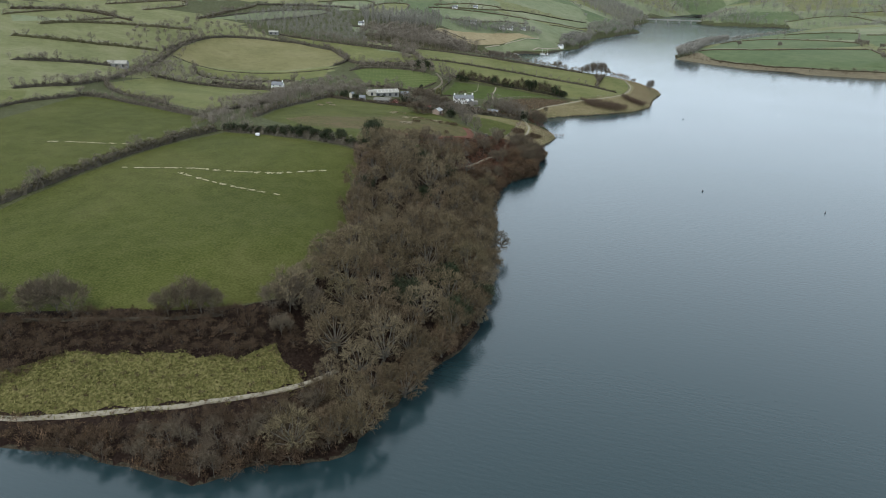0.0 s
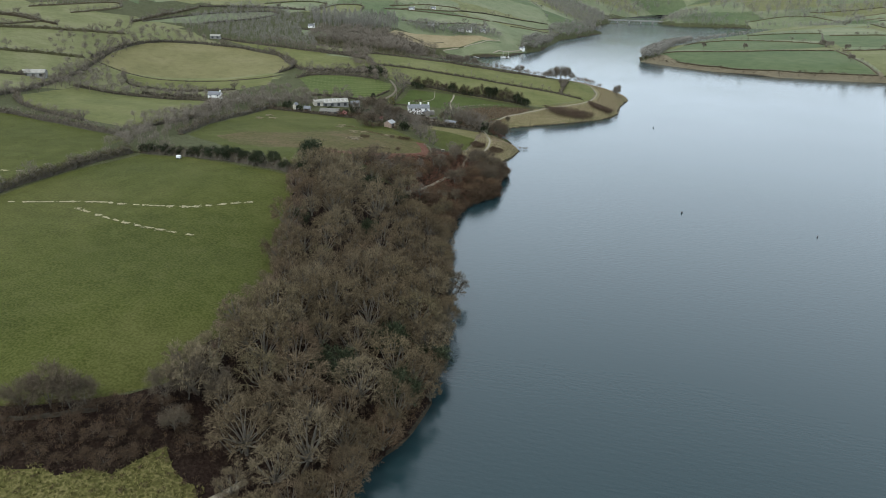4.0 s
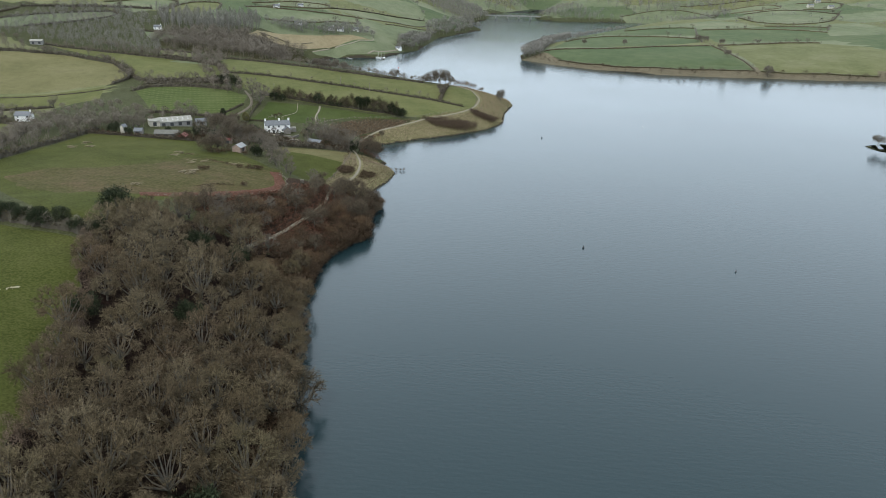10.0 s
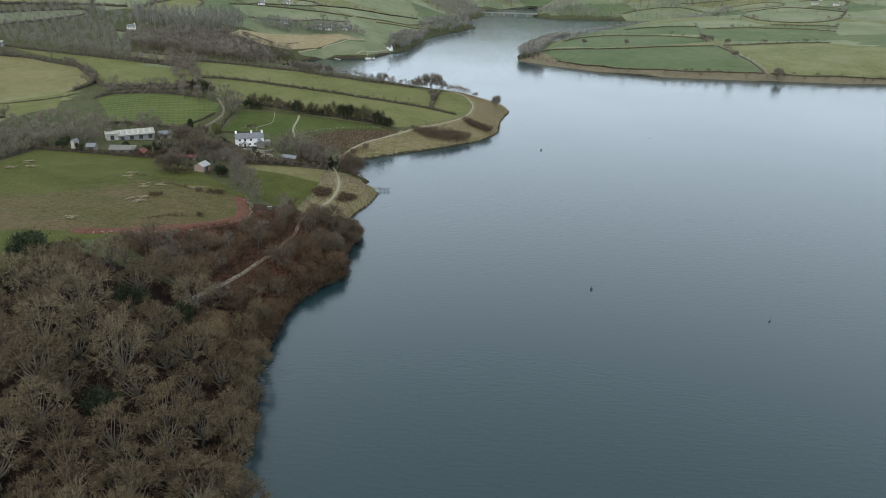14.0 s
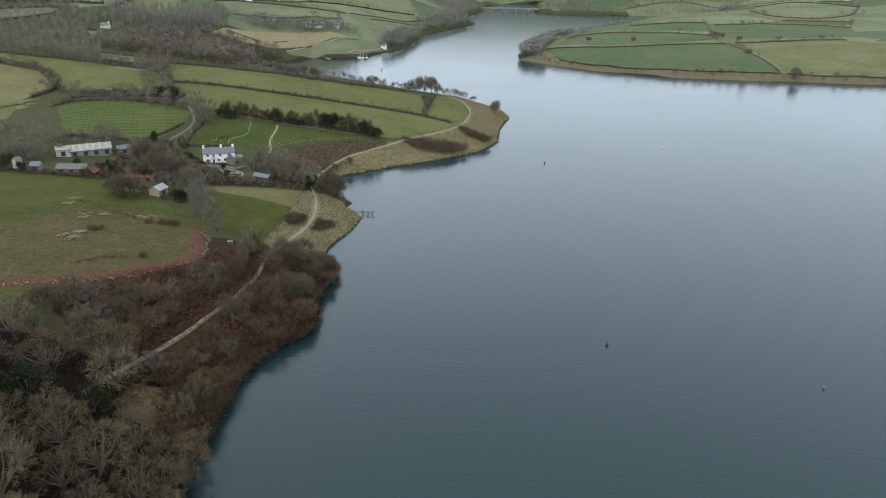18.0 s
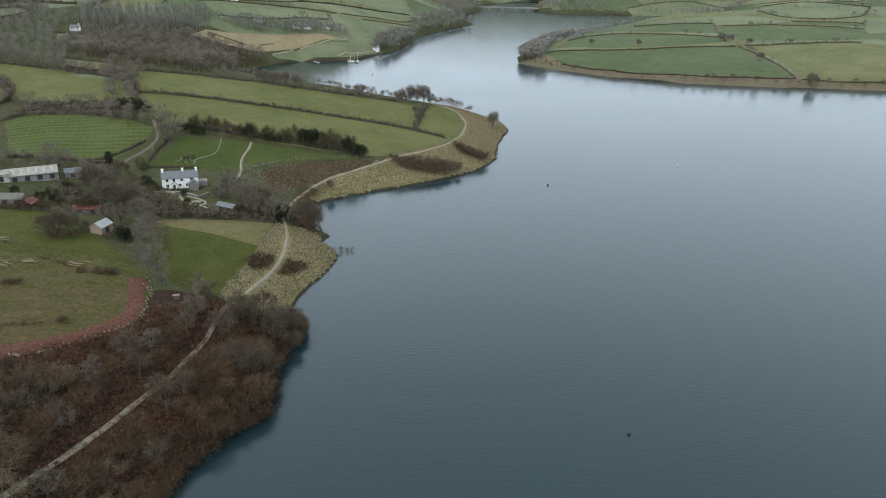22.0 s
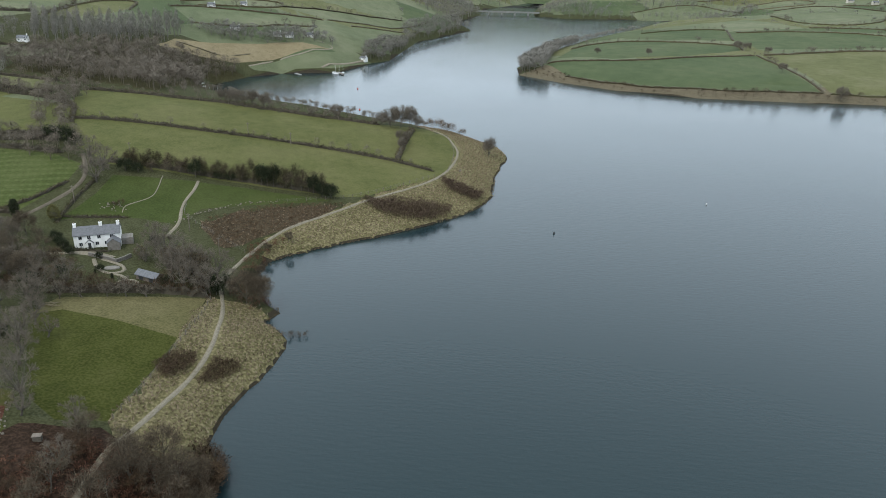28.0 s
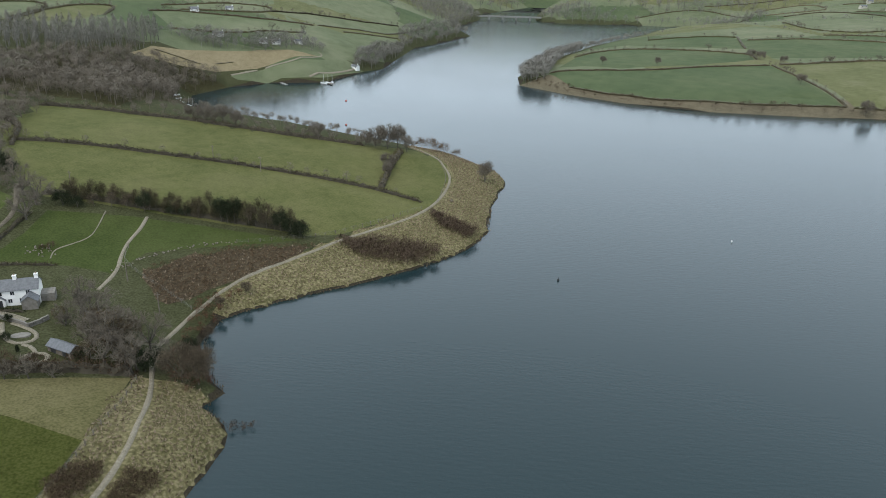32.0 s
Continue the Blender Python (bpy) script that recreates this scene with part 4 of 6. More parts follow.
SLOPE = [(-50, 27), (-66, 26), (-80, 34), (-90, 36), (-78, 58), (-70, 70), (-69, 80), (-62, 90), (-44, 86), (-42, 62), (-48, 46)]
for x, y in scatter(SLOPE, 2.3, keep=off_path):
    bank = reach(RED_BANK, np.array([x]), np.array([y]), False)[0]
    if bank < 2.2:
        continue
    k = rnd.integers(0, 9) if bank > 9 else 1
    if k < 5:
        plant("slope_shrub", (SHRUBS if (int(x * 7) + int(y * 3)) % 3 == 0 else GREYED)[k % 3], x, y, rnd.uniform(0.6, 1.05) if bank > 9 else rnd.uniform(0.3, 0.5), "bare brown shrub among rusty bracken", "shrub", "bracken slope shrubs")
    elif k < 7:
        plant("slope_sapling", SAPLINGS[k % 3], x, y, rnd.uniform(0.7, 1.0), "thin bare birch among rusty bracken", "tree", "bracken slope saplings")
    elif x < -60 and reach(RED_BANK, np.array([x]), np.array([y]), False)[0] > 9:
        plant("slope_tree", AIRY[rnd.integers(0, 6)], x, y, rnd.uniform(0.55, 0.8), "bare tree on the bracken slope", "tree", "bracken slope trees")
rim, _ = along([(-50, 16), (-49.5, 28), (-51, 37), (-49, 46), (-44.5, 55.5), (-41.5, 59), (-42, 66), (-44, 77), (-43.5, 84), (-41.5, 89), (-43, 93)], 1.9)
for x, y in rim + rnd.normal(0, 0.6, rim.shape):
    plant("overhanging_shrub", (SHRUBS + GREYED)[rnd.integers(0, 6)], x - 0.3, y, rnd.uniform(0.45, 1.05), "dark bare shrub hanging over the water's edge", "shrub", "overhanging shore shrubs")
for x, y, s, k in ((-48, 67, 1.0, 1), (-52, 84, 1.0, 1), (-46, 86, 0.95, 1), (-43, 88, 0.8, 0), (-50, 90, 0.9, 1), (-55, 88, 0.8, 0), (-42, 84, 0.7, 1), (-57, 54, 0.75, 0)):
    plant("willow_thicket", WILLOWS[k], x, y, s * 0.8, "many-stemmed bare willow beside the footpath", "tree", "path willows")
for x, y, s, k in ((-108, 115, 0.75, 4), (-112, 117, 0.7, 5), (-95, 115, 0.5, 5), (-89, 116, 0.7, 0), (-86, 111, 0.75, 3), (-83, 106, 0.75, 4), (-76, 96, 0.75, 1), (-74, 92, 0.6, 5), (-66, 94, 0.55, 2), (-89, 120, 0.7, 2), (-92, 127, 0.6, 5), (-81, 101, 0.7, 2),
                   (-64, 91, 0.5, 0), (-84, 116, 0.55, 5)):
    plant("boundary_tree", AIRY[k], x, y, s * 1.3, "bare grey tree on the boundary below the farm", "tree", "farm boundary trees")
for x, y, s, k in ((-71, 152, 1.0, 4), (-76, 153, 0.8, 0), (-78, 147, 0.7, 2), (-61, 150, 0.8, 5), (-67, 149, 0.7, 0), (-85, 159, 0.55, 2), (-82, 163, 0.6, 0), (-92, 145, 0.65, 1), (-96, 143, 0.6, 3), (-104, 141, 0.6, 2), (-109, 142, 0.75, 4),
                   (-117, 137, 0.65, 2), (-124, 140, 0.7, 5), (-112, 150, 0.6, 2), (-90, 154, 0.5, 5), (-97, 134, 0.6, 1), (-120, 202, 0.8, 4), (-122, 210, 0.9, 0), (-128, 214, 0.8, 3),
                   (-81, 150, 0.7, 1), (-73, 157, 0.7, 3), (-66, 156, 0.75, 4), (-86, 148, 0.6, 2), (-64, 145, 0.6, 5), (-106, 147, 0.6, 3), (-119, 158, 0.7, 4), (-124, 164, 0.6, 0), (-100, 126, 0.6, 4), (-94, 139, 0.65, 3), (-141, 166, 0.8, 1), (-155, 142, 0.6, 0), (-128, 160, 0.75, 4), (-109, 138, 0.6, 1), (-117, 147, 0.65, 3), (-94, 127, 0.75, 4), (-81, 163, 0.8, 1), (-85, 164, 0.7, 3), (-152, 141, 0.65, 1), (-158, 143, 0.6, 2), (-107, 151, 0.55, 5), (-70, 146, 0.75, 0), (-64, 147, 0.7, 3)):
    if -99 < x < -77.5 and 141.5 < y < 159:
        continue
    plant("farm_tree", AIRY[k], x, y, s * 1.42, "bare tree in the farmhouse grounds", "tree", "farm trees")
for x, y, s, k in ((-56, 147, 0.85, 1), (-53, 148, 0.8, 1), (-54, 153, 0.7, 0), (-60, 170, 0.35, 1), (-61, 180, 0.35, 0), (-57, 187, 0.35, 1)):
    plant("bay_willow", WILLOWS[k], x, y, s * 1.0, "bare grey willow at the edge of the bay", "tree", "bay willows")
for x, y, s, k in ((-112, 166, 0.6, 1), (-110, 164, 0.5, 1), (-92, 150, 0.35, 1), (-58, 156, 0.7, 2), (-101, 121, 0.5, 1), (-92, 114, 0.55, 1), (-131, 140, 0.5, 1), (-107, 136, 0.45, 1), (-112, 134, 0.5, 0), (-88, 170, 0.45, 1), (-100, 136, 0.6, 0), (-140, 142, 0.5, 1), (-93, 113, 0.7, 1), (-130, 151, 0.6, 1), (-127, 150, 0.55, 1), (-127, 139, 0.6, 0), (-118, 141, 0.4, 1), (-120, 141, 0.45, 2), (-108, 162, 0.5, 1)):
    plant("evergreen_bush", IVIED[k], x, y, s, "dark evergreen bush in the farm garden", "shrub", "garden evergreens")
for x, y, s, k in ((-74, 217, 0.8, 2), (-72, 217, 0.75, 2), (-70, 217, 0.8, 2), (-57, 217, 0.75, 0), (-54, 216, 0.85, 1), (-51, 216, 0.8, 1), (-95, 216, 0.7, 0), (-116, 212, 0.8, 1), (-112, 212, 0.6, 1), (-88, 217, 0.6, 1), (-84, 217, 0.5, 1), (-150, 229, 0.9, 1), (-147, 229, 0.9, 1), (-143, 228, 0.9, 1), (-140, 227, 0.8, 1)):
    plant("hedge_evergreen", IVIED[k], x, y, s, "dark ivy-covered tree in the paddock hedge", "tree", "paddock hedge evergreens")
for x, y, s, k in ((-66, 217, 0.75, 0), (-64, 217, 0.8, 2), (-61, 217, 0.8, 2), (-59, 217, 0.7, 0), (-100, 216, 0.6, 0), (-104, 215, 0.6, 2), (-108, 214, 0.55, 0), (-80, 217, 0.5, 0)):
    plant("hedge_sapling", SAPLINGS[k], x, y, s, "thin upright bare tree in the paddock hedge", "tree", "paddock hedge saplings")
for x, y, s in ((-20, 321, 0.4), (-26, 324, 0.45), (-15, 318, 0.35), (-30, 322, 0.45), (-23, 318, 0.35)):
    plant("headland_shrub", GREYED[int(-x) % 3], x, y, s * 2.2, "low bare willow scrub near the point", "shrub", "point scrub")
for x, y in scatter([(-130, 142), (-112, 148), (-96, 150), (-84, 156), (-66, 160), (-62, 150), (-68, 147), (-84, 142), (-96, 137), (-112, 132), (-130, 130)], 4.2, keep=lambda x, y: (reach(LAKE_PATH, x, y, False) > 2) & ~((x > -99) & (x < -76) & (y > 141) & (y < 160))):
    plant("garden_shrub", SHRUBS[rnd.integers(0, 3)], x, y, rnd.uniform(0.5, 1.0), "bare brown shrub in the farmhouse grounds", "shrub", "garden shrubs")
for x, y, s, k in ((-109, 112, 0.95, 1), (-106, 114, 0.8, 0), (-113, 113, 0.7, 1)):
    plant("field_corner_thicket", WILLOWS[k], x, y, s * 0.8, "dense round brown thicket at the field corner", "tree", "field corner thickets")
for x, y in scatter([(-130, 150), (-120, 168), (-110, 158), (-100, 150), (-100, 138), (-112, 136), (-126, 142)], 5.5):
    plant("farm_sapling", (SAPLINGS + WILLOWS[:1])[rnd.integers(0, 4)], x, y, rnd.uniform(0.6, 0.95), "slender grey bare tree among the farm buildings", "tree", "farmyard saplings")
GOLD = dome_tree(95, 5.5, 1.5, 50, 4, 10, 0.35, 0.12, 0.12, GOLDEN, 0.06)
YEW = dome_tree(96, 6.5, 1.15, 60, 4, 12, 0.4, 0.17, 0.15, EVERGREEN, 0.06)
for x, y, s in ((-129, 175.5, 0.85), (-127, 139, 0.6), (-93, 114, 0.55), (-63, 147, 0.75), (-87, 146.3, 0.25), (-92, 148, 0.2)):
    plant("dark_conifer", YEW, x, y, s, "dark green upright conifer in the farm grounds", "tree", "dark conifers")
for x, y, s, k in ((-94, 138.5, 0.42, 0), (-91, 139.5, 0.4, 3), (-85, 158.5, 0.5, 2), (-72, 153, 1.0, 1), (-76.5, 152.5, 0.7, 3)):
    plant("garden_tree", AIRY[k], x, y, s, "bare grey tree beside the farmhouse garden", "tree", "garden trees")
for x, y, s, k in ((-91.5, 132.5, 0.62, 2), (-87.5, 134.5, 0.6, 5), (-83, 136.5, 0.5, 0), (-79.5, 138, 0.6, 3), (-75.5, 139.5, 0.55, 5), (-97, 130.5, 0.85, 1), (-105.5, 129, 0.7, 4)):
    plant("hedgerow_tree", AIRY[k], x, y, s, "slender bare grey tree in the hedge below the farmhouse", "tree", "garden hedge trees")
for x, y, s, k in ((-109, 110.8, 0.7, 0), (-106, 110.5, 0.6, 1), (-103.5, 111.5, 0.5, 2), (-97, 113.5, 0.5, 1), (-96, 117, 0.6, 2), (-105.5, 117.5, 0.7, 0)):
    plant("garage_shrub", SHRUBS[k], x, y, s, "bare brown shrub crowding the brick garage", "shrub", "garage shrubs")
for x, y, s, k in ((-70, 153, 0.8, 1), (-75, 157, 0.7, 0), (-66, 148, 0.6, 2), (-80, 161, 0.6, 5), (-87, 160, 0.45, 5), (-104, 152, 0.55, 2), (-112, 155, 0.6, 5), (-99, 142, 0.5, 5)):
    plant("sheltering_tree", OAKS[k], x, y, s, "dense brown bare tree sheltering the farmhouse garden", "tree", "garden shelter trees")
for x, y, s, k in ((-158, 130, 0.6, 1), (-150, 127.5, 0.5, 0), (-160, 136, 0.7, 1), (-61.5, 148.5, 0.7, 0), (-74, 146, 0.5, 1), (-96, 157, 0.35, 1), (-104, 158, 0.4, 1), (-100, 147, 0.45, 1)):
    plant("yard_evergreen", IVIED[k], x, y, s, "dark evergreen bush sheltering the farmyard", "shrub", "yard evergreens")
plant("golden_conifer", GOLD, -119, 177, 0.95, "small yellow-green conifer beside the lane", "tree", "garden conifers")
plant("point_willow", tree_meshes(62, 9.0, 2.0, limbs=10, subs=5, tips=6, per=9, trunk=0.12, low=0.03, leaf=MID_TWIGS), -2, 287, 1.0, "feathery bare willow alone on the grassy point", "tree", "point trees")
for x, y, s, k in ((-37, 304, 0.75, 4), (-41, 303, 0.8, 1), (-45, 303, 0.75, 3), (-33, 303, 0.6, 2), (-49, 304, 0.5, 5), (-69, 306, 0.55, 3), (-100, 305, 0.6, 0), (-106, 305, 0.6, 4), (-112, 306, 0.6, 1), (-118, 306, 0.6, 3), (-37, 280, 0.45, 5), (-36, 272, 0.4, 2)):
    plant("headland_tree", PALE_TREES[k % 2], x, y, s * 1.35, "bare many-stemmed tree on the headland's field edge", "tree", "headland trees")
for x, y, s, k in ((209, 461, 0.95, 4), (190, 512, 0.7, 0), (72, 560, 0.6, 2), (108, 552, 0.6, 0), (186, 605, 0.7, 3), (192, 600, 0.7, 1), (205, 590, 0.6, 5)):
    plant("far_field_tree", PALE_TREES[k % 2], x, y, s * 1.15, "bare tree among the fields across the water", "tree", "far field trees")
for x, y, s, k in ((184, 219, 0.6, 4), (189, 217, 0.6, 1), (196, 216, 0.7, 0), (203, 214, 0.7, 3)):
    plant("islet_tree", PALE_TREES[1], x, y, s * 1.1, "low spreading bare oak on the spit", "tree", "spit oaks")
for x, y in scatter([(120, 48), (110, 20), (97, -4), (82, -30), (79, -42), (88, -60), (112, -60), (116, -10), (132, 50)], 5.4):
    plant("bank_tree", LIGHT[rnd.integers(0, 3)], x, y, rnd.uniform(0.4, 0.75), "bare brown tree on the opposite bank", "tree", "opposite bank trees")



# ---- woods and thickets too many to count ----
def small_tree(r, h, rad, n, width, narrow=False, long=0.16, lobes=7, fuzz=0.12):
    """A small bare plant: tufts of twigs that lie over rounded lobes; gives places, faces and outward normals."""
    u = r.normal(size=(n, 3)) + [0, 0, 0.3]
    u /= np.linalg.norm(u, axis=1)[:, None]
    if lobes:
        c = r.normal(size=(lobes, 3)) + [0, 0, 0.5]
        c /= np.linalg.norm(c, axis=1)[:, None]
        c = c * [rad * 0.6, rad * 0.6, h * 0.27] + [0, 0, h * 0.54]
        which = r.integers(0, lobes, n)
        at = c[which] + u * r.uniform(0.22, 0.5, n)[:, None] * [rad, rad, h * 0.36]
        out = u * 0.6 + (c[which] - [0, 0, h * 0.4]) / max(rad, h * 0.4) * 0.6 + [0, 0, 0.25]
    else:
        knobs = r.normal(size=(7, 3))
        knobs /= np.linalg.norm(knobs, axis=1)[:, None]
        bulge = 0.78 + 0.22 * np.clip((u @ knobs.T).max(1) * 2 - 1, 0, 1)
        at = u * (bulge * r.uniform(0.55, 1.0, n))[:, None] * [rad, rad, h * 0.42] + [0, 0, h * 0.56]
        out = u + [0, 0, 0.3] + r.normal(0, 0.12, (n, 3))
    if narrow:
        at[:, :2] *= np.clip(1.25 - at[:, 2:3] / h, 0.15, 1)
    out /= np.linalg.norm(out, axis=1)[:, None]
    way = r.normal(0, 1.0, (n, 3)) + [0, 0, 0.3]
    way -= np.einsum("ij,ij->i", way, out)[:, None] * out * (1 - fuzz)
    way /= np.linalg.norm(way, axis=1)[:, None]
    way += out * fuzz * 2
    side = np.cross(way, out + r.normal(0, fuzz, (n, 3)))
    side /= np.maximum(np.linalg.norm(side, axis=1), 1e-6)[:, None]
    L, W = (h * long * r.uniform(0.6, 1.3, n))[:, None], (width * r.uniform(0.7, 1.3, n))[:, None]
    v = np.stack([at + side * W / 2, at - side * W / 2, at + way * L], 1).reshape(-1, 3)
    turned = np.einsum("ij,ij->i", np.cross(v[1::3] - v[0::3], v[2::3] - v[0::3]), out) < 0
    v = v.reshape(-1, 3, 3)
    v[turned] = v[turned][:, [1, 0, 2]]
    v = v.reshape(-1, 3)
    s, g = tubes([(0, 0, -0.5, 0, 0, h * 0.8, h * 0.025, 0.04)], 3)
    stem = s * [1, 1, 0]
    stem = stem / np.maximum(np.linalg.norm(stem, axis=1), 1e-6)[:, None]
    stems = [(q[0], q[1], q[2]) for q in g] + [(q[0], q[2], q[3]) for q in g]
    return np.vstack([v, s]), np.vstack([np.arange(3 * n).reshape(-1, 3), np.array(stems) + len(v)]), np.vstack([np.repeat(out, 3, 0), stem])


def massed(name, spots, sizes, label, mat, kinds, category):
    """Many plants joined into one mesh."""
    verts, faces, ways, base = [], [], [], 0
    z = np.maximum(height(spots[:, 0], spots[:, 1]), -0.2)
    for (x, y), zz, s in zip(spots, z, sizes):
        v, f, w = kinds[rnd.integers(0, len(kinds))]
        a = rnd.uniform(0, 6.28)
        c, d = math.cos(a), math.sin(a)
        verts.append(np.c_[(v[:, 0] * c - v[:, 1] * d) * s + x, (v[:, 0] * d + v[:, 1] * c) * s + y, v[:, 2] * s + zz])
        ways.append(np.c_[w[:, 0] * c - w[:, 1] * d, w[:, 0] * d + w[:, 1] * c, w[:, 2]])
        faces.append(f + base)
        base += len(v)
    if verts:
        return tagged(new(name, tri_mesh(name, np.vstack(verts), np.vstack(faces), mat, np.vstack(ways))), label, category, kind="stuff")


r9 = np.random.default_rng(9)
ROUND = [small_tree(r9, 8, 3.6, 500, 0.20, long=0.075, lobes=k) for k in (0, 6, 0, 8, 5)]
BELT = [small_tree(r9, 8, 3.0, 270, 0.21, long=0.08, lobes=k) for k in (0, 5, 0, 6, 0, 4)]
LARCH = [small_tree(r9, 11, 2.6, 260, 0.20, True, 0.06, 0) for _ in range(4)]
SPARSE = [small_tree(r9, 8, 3.0, 150, 0.25, long=0.09, lobes=0) for _ in range(6)]
TINY = [small_tree(r9, 2.6, 1.7, 22, 0.5, False, 0.2, 4) for _ in range(5)]
LOW = [small_tree(r9, 2.6, 1.7, 150, 0.10, False, 0.15, 8, 0.5) for _ in range(5)]
HEAP = [small_tree(r9, 1.1, 0.9, 70, 0.10, False, 0.18, 5, 0.5) for _ in range(5)]


def wood(name, poly, gap, lo, hi, label, mat=TWIGS, kinds=ROUND, category="woodland", shore=1.5):
    q = scatter(poly, gap, 20000, lambda x, y: shore_distance(x, y) > shore)
    if len(q):
        massed(name, q, rnd.uniform(lo, hi, len(q)), label, mat, kinds, category)


wood("cove_wood", [(-230, 324), (-237, 357), (-224, 386), (-205, 433), (-168, 468), (-174, 425), (-166, 395), (-150, 362), (-152, 312), (-200, 319)], 4.6, 0.75, 1.3, "grey-brown bare wood filling the cove", MID_TWIGS)
wood("larch_plantation", [(-249, 380), (-272, 420), (-240, 449), (-221, 497), (-209, 480), (-209, 443), (-223, 394)], 4.2, 0.9, 1.2, "tall reddish-grey larch plantation", HAZED_TWIGS, LARCH)
wood("valley_wood", [(-330, 300), (-330, 420), (-290, 415), (-262, 400), (-262, 366), (-240, 340), (-225, 320), (-215, 300), (-260, 296)], 4.4, 0.5, 0.9, "bare trees along the valley behind the headland", HAZED_TWIGS, SPARSE)
wood("hamlet_trees", [(-215, 495), (-184, 528), (-158, 538), (-138, 564), (-122, 548), (-155, 518), (-190, 496)], 4.2, 0.6, 1.1, "bare trees round the far hamlet", HAZED_TWIGS)
wood("point_wood", [(14, 520), (14, 552), (36, 643), (62, 705), (72, 700), (50, 640), (36, 560), (32, 524)], 3.5, 0.9, 1.3, "grey belt of bare trees round the far point", HAZED_TWIGS)
wood("point_back_wood", [(62, 705), (87, 760), (142, 862), (152, 855), (98, 752), (72, 700)], 5.0, 0.45, 0.8, "low grey trees behind the far point", HAZED_TWIGS)
wood("lawn_clump", [(-101, 546), (-90, 560), (-82, 632), (-82, 656), (-95, 635), (-104, 568)], 4.2, 0.8, 1.15, "clump of tall bare trees beside the far lawn", HAZED_TWIGS)
wood("far_shore_wood", [(-84, 665), (-80, 693), (-52, 766), (-36, 815), (-52, 830), (-78, 775), (-94, 715)], 6.0, 0.8, 1.3, "bare trees along the far shore", HAZED_TWIGS)
wood("bridge_wood", [(-50, 874), (-52, 923), (-32, 1018), (-60, 1090), (-150, 1080), (-150, 960), (-90, 880)], 7.0, 1.1, 1.7, "dense bare wood beside the far bridge", HAZED_TWIGS, SPARSE)
wood("inlet_wood", [(48, 1060), (72, 994), (148, 966), (240, 990), (330, 1016), (330, 1045), (150, 1030), (80, 1110)], 7.0, 1.0, 1.6, "bare trees along the far inlet", HAZED_TWIGS, SPARSE)
wood("hilltop_wood", [(-30, 1150), (10, 1180), (40, 1310), (120, 1350), (150, 1250), (120, 1120), (200, 1060), (420, 1080), (420, 1180), (200, 1400), (-100, 1400), (-150, 1200)], 13.0, 1.5, 2.2, "bare wood on the far valley side", HAZED_TWIGS, SPARSE)
wood("headland_shore_trees", [(-36, 334), (-81, 354), (-130, 366), (-150, 360), (-150, 312), (-100, 305), (-50, 304), (-40, 315)], 5.4, 0.3, 0.55, "bare scrub along the headland's hidden shore", MID_TWIGS)
wood("west_lane_trees", [(-180, 40), (-172, 14), (-158, 16), (-162, 36), (-170, 60), (-172, 90), (-176, 120), (-186, 122), (-180, 80)], 4.5, 0.5, 0.85, "bare trees crowding the lane between the fields", MID_TWIGS)
wood("lane_trees_north", [(-186, 122), (-170, 122), (-160, 140), (-150, 150), (-160, 165), (-175, 172), (-190, 180), (-205, 170), (-200, 145)], 5.5, 0.5, 0.8, "bare trees between the cottage and the barn", MID_TWIGS)
wood("crossing_trees", [(-275, 120), (-240, 142), (-215, 152), (-228, 166), (-250, 155), (-272, 162), (-300, 172), (-308, 160), (-290, 130)], 5.5, 0.5, 0.85, "bare trees round the crossing of the hedges", MID_TWIGS)
wood("ridge_trees", [(-320, 170), (-312, 250), (-285, 275), (-300, 290), (-345, 262), (-345, 190)], 7.0, 0.5, 0.8, "bare trees on the ridge behind the fields", MID_TWIGS)
wood("field_divide_trees", [(-146, 210), (-133, 210), (-138, 228), (-152, 242), (-162, 262), (-171, 284), (-180, 310), (-196, 310), (-186, 285), (-172, 256), (-158, 235)], 4.6, 0.55, 0.85, "bare trees dividing the headland fields", MID_TWIGS)
wood("orchard_trees", [(-150, 180), (-135, 172), (-128, 168), (-140, 160), (-165, 165)], 5.5, 0.5, 0.8, "bare trees behind the barns", MID_TWIGS)
wood("point_scrub", [(30, 520), (48, 500), (78, 480), (110, 468), (110, 463), (76, 475), (42, 498), (18, 521)], 3.4, 0.6, 1.0, "bare scrub on the far point's shore", BUSH, LOW, "scrub", 0.5)
wood("shore_bushes", [(110, 466), (190, 463), (260, 467), (330, 480), (330, 476), (260, 463), (190, 459), (122, 460)], 6.5, 1.1, 2.0, "bushes dotted along the far shore", GREY_TWIGS, LOW, "scrub", 0.3)
wood("headland_thicket", [(-41, 216), (-31, 220), (-14, 223), (-14, 219), (-23, 212), (-33, 211)], 0.95, 0.6, 1.15, "dark bramble thicket on the grassy headland", THICKET, LOW, "scrub", 0.5)
wood("point_thicket", [(-18, 244), (-8, 240), (-3, 239), (-6, 234), (-14, 236)], 0.9, 0.6, 1.1, "dark bramble thicket near the point", THICKET, LOW, "scrub", 0.5)
wood("bramble_patch", [(-82, 187), (-67, 203), (-46, 213), (-53, 201), (-64, 187), (-71, 175), (-77, 180)], 1.5, 0.35, 0.6, "flattened faded brown bramble and bracken", FADED, LOW, "scrub", 0.5)
wood("path_bramble_west", [(-62, 114), (-61, 118), (-57, 120), (-56, 118), (-57, 114), (-59, 111)], 0.6, 0.4, 0.6, "dark bramble mound beside the footpath", BUSH, LOW, "scrub", 0.5)
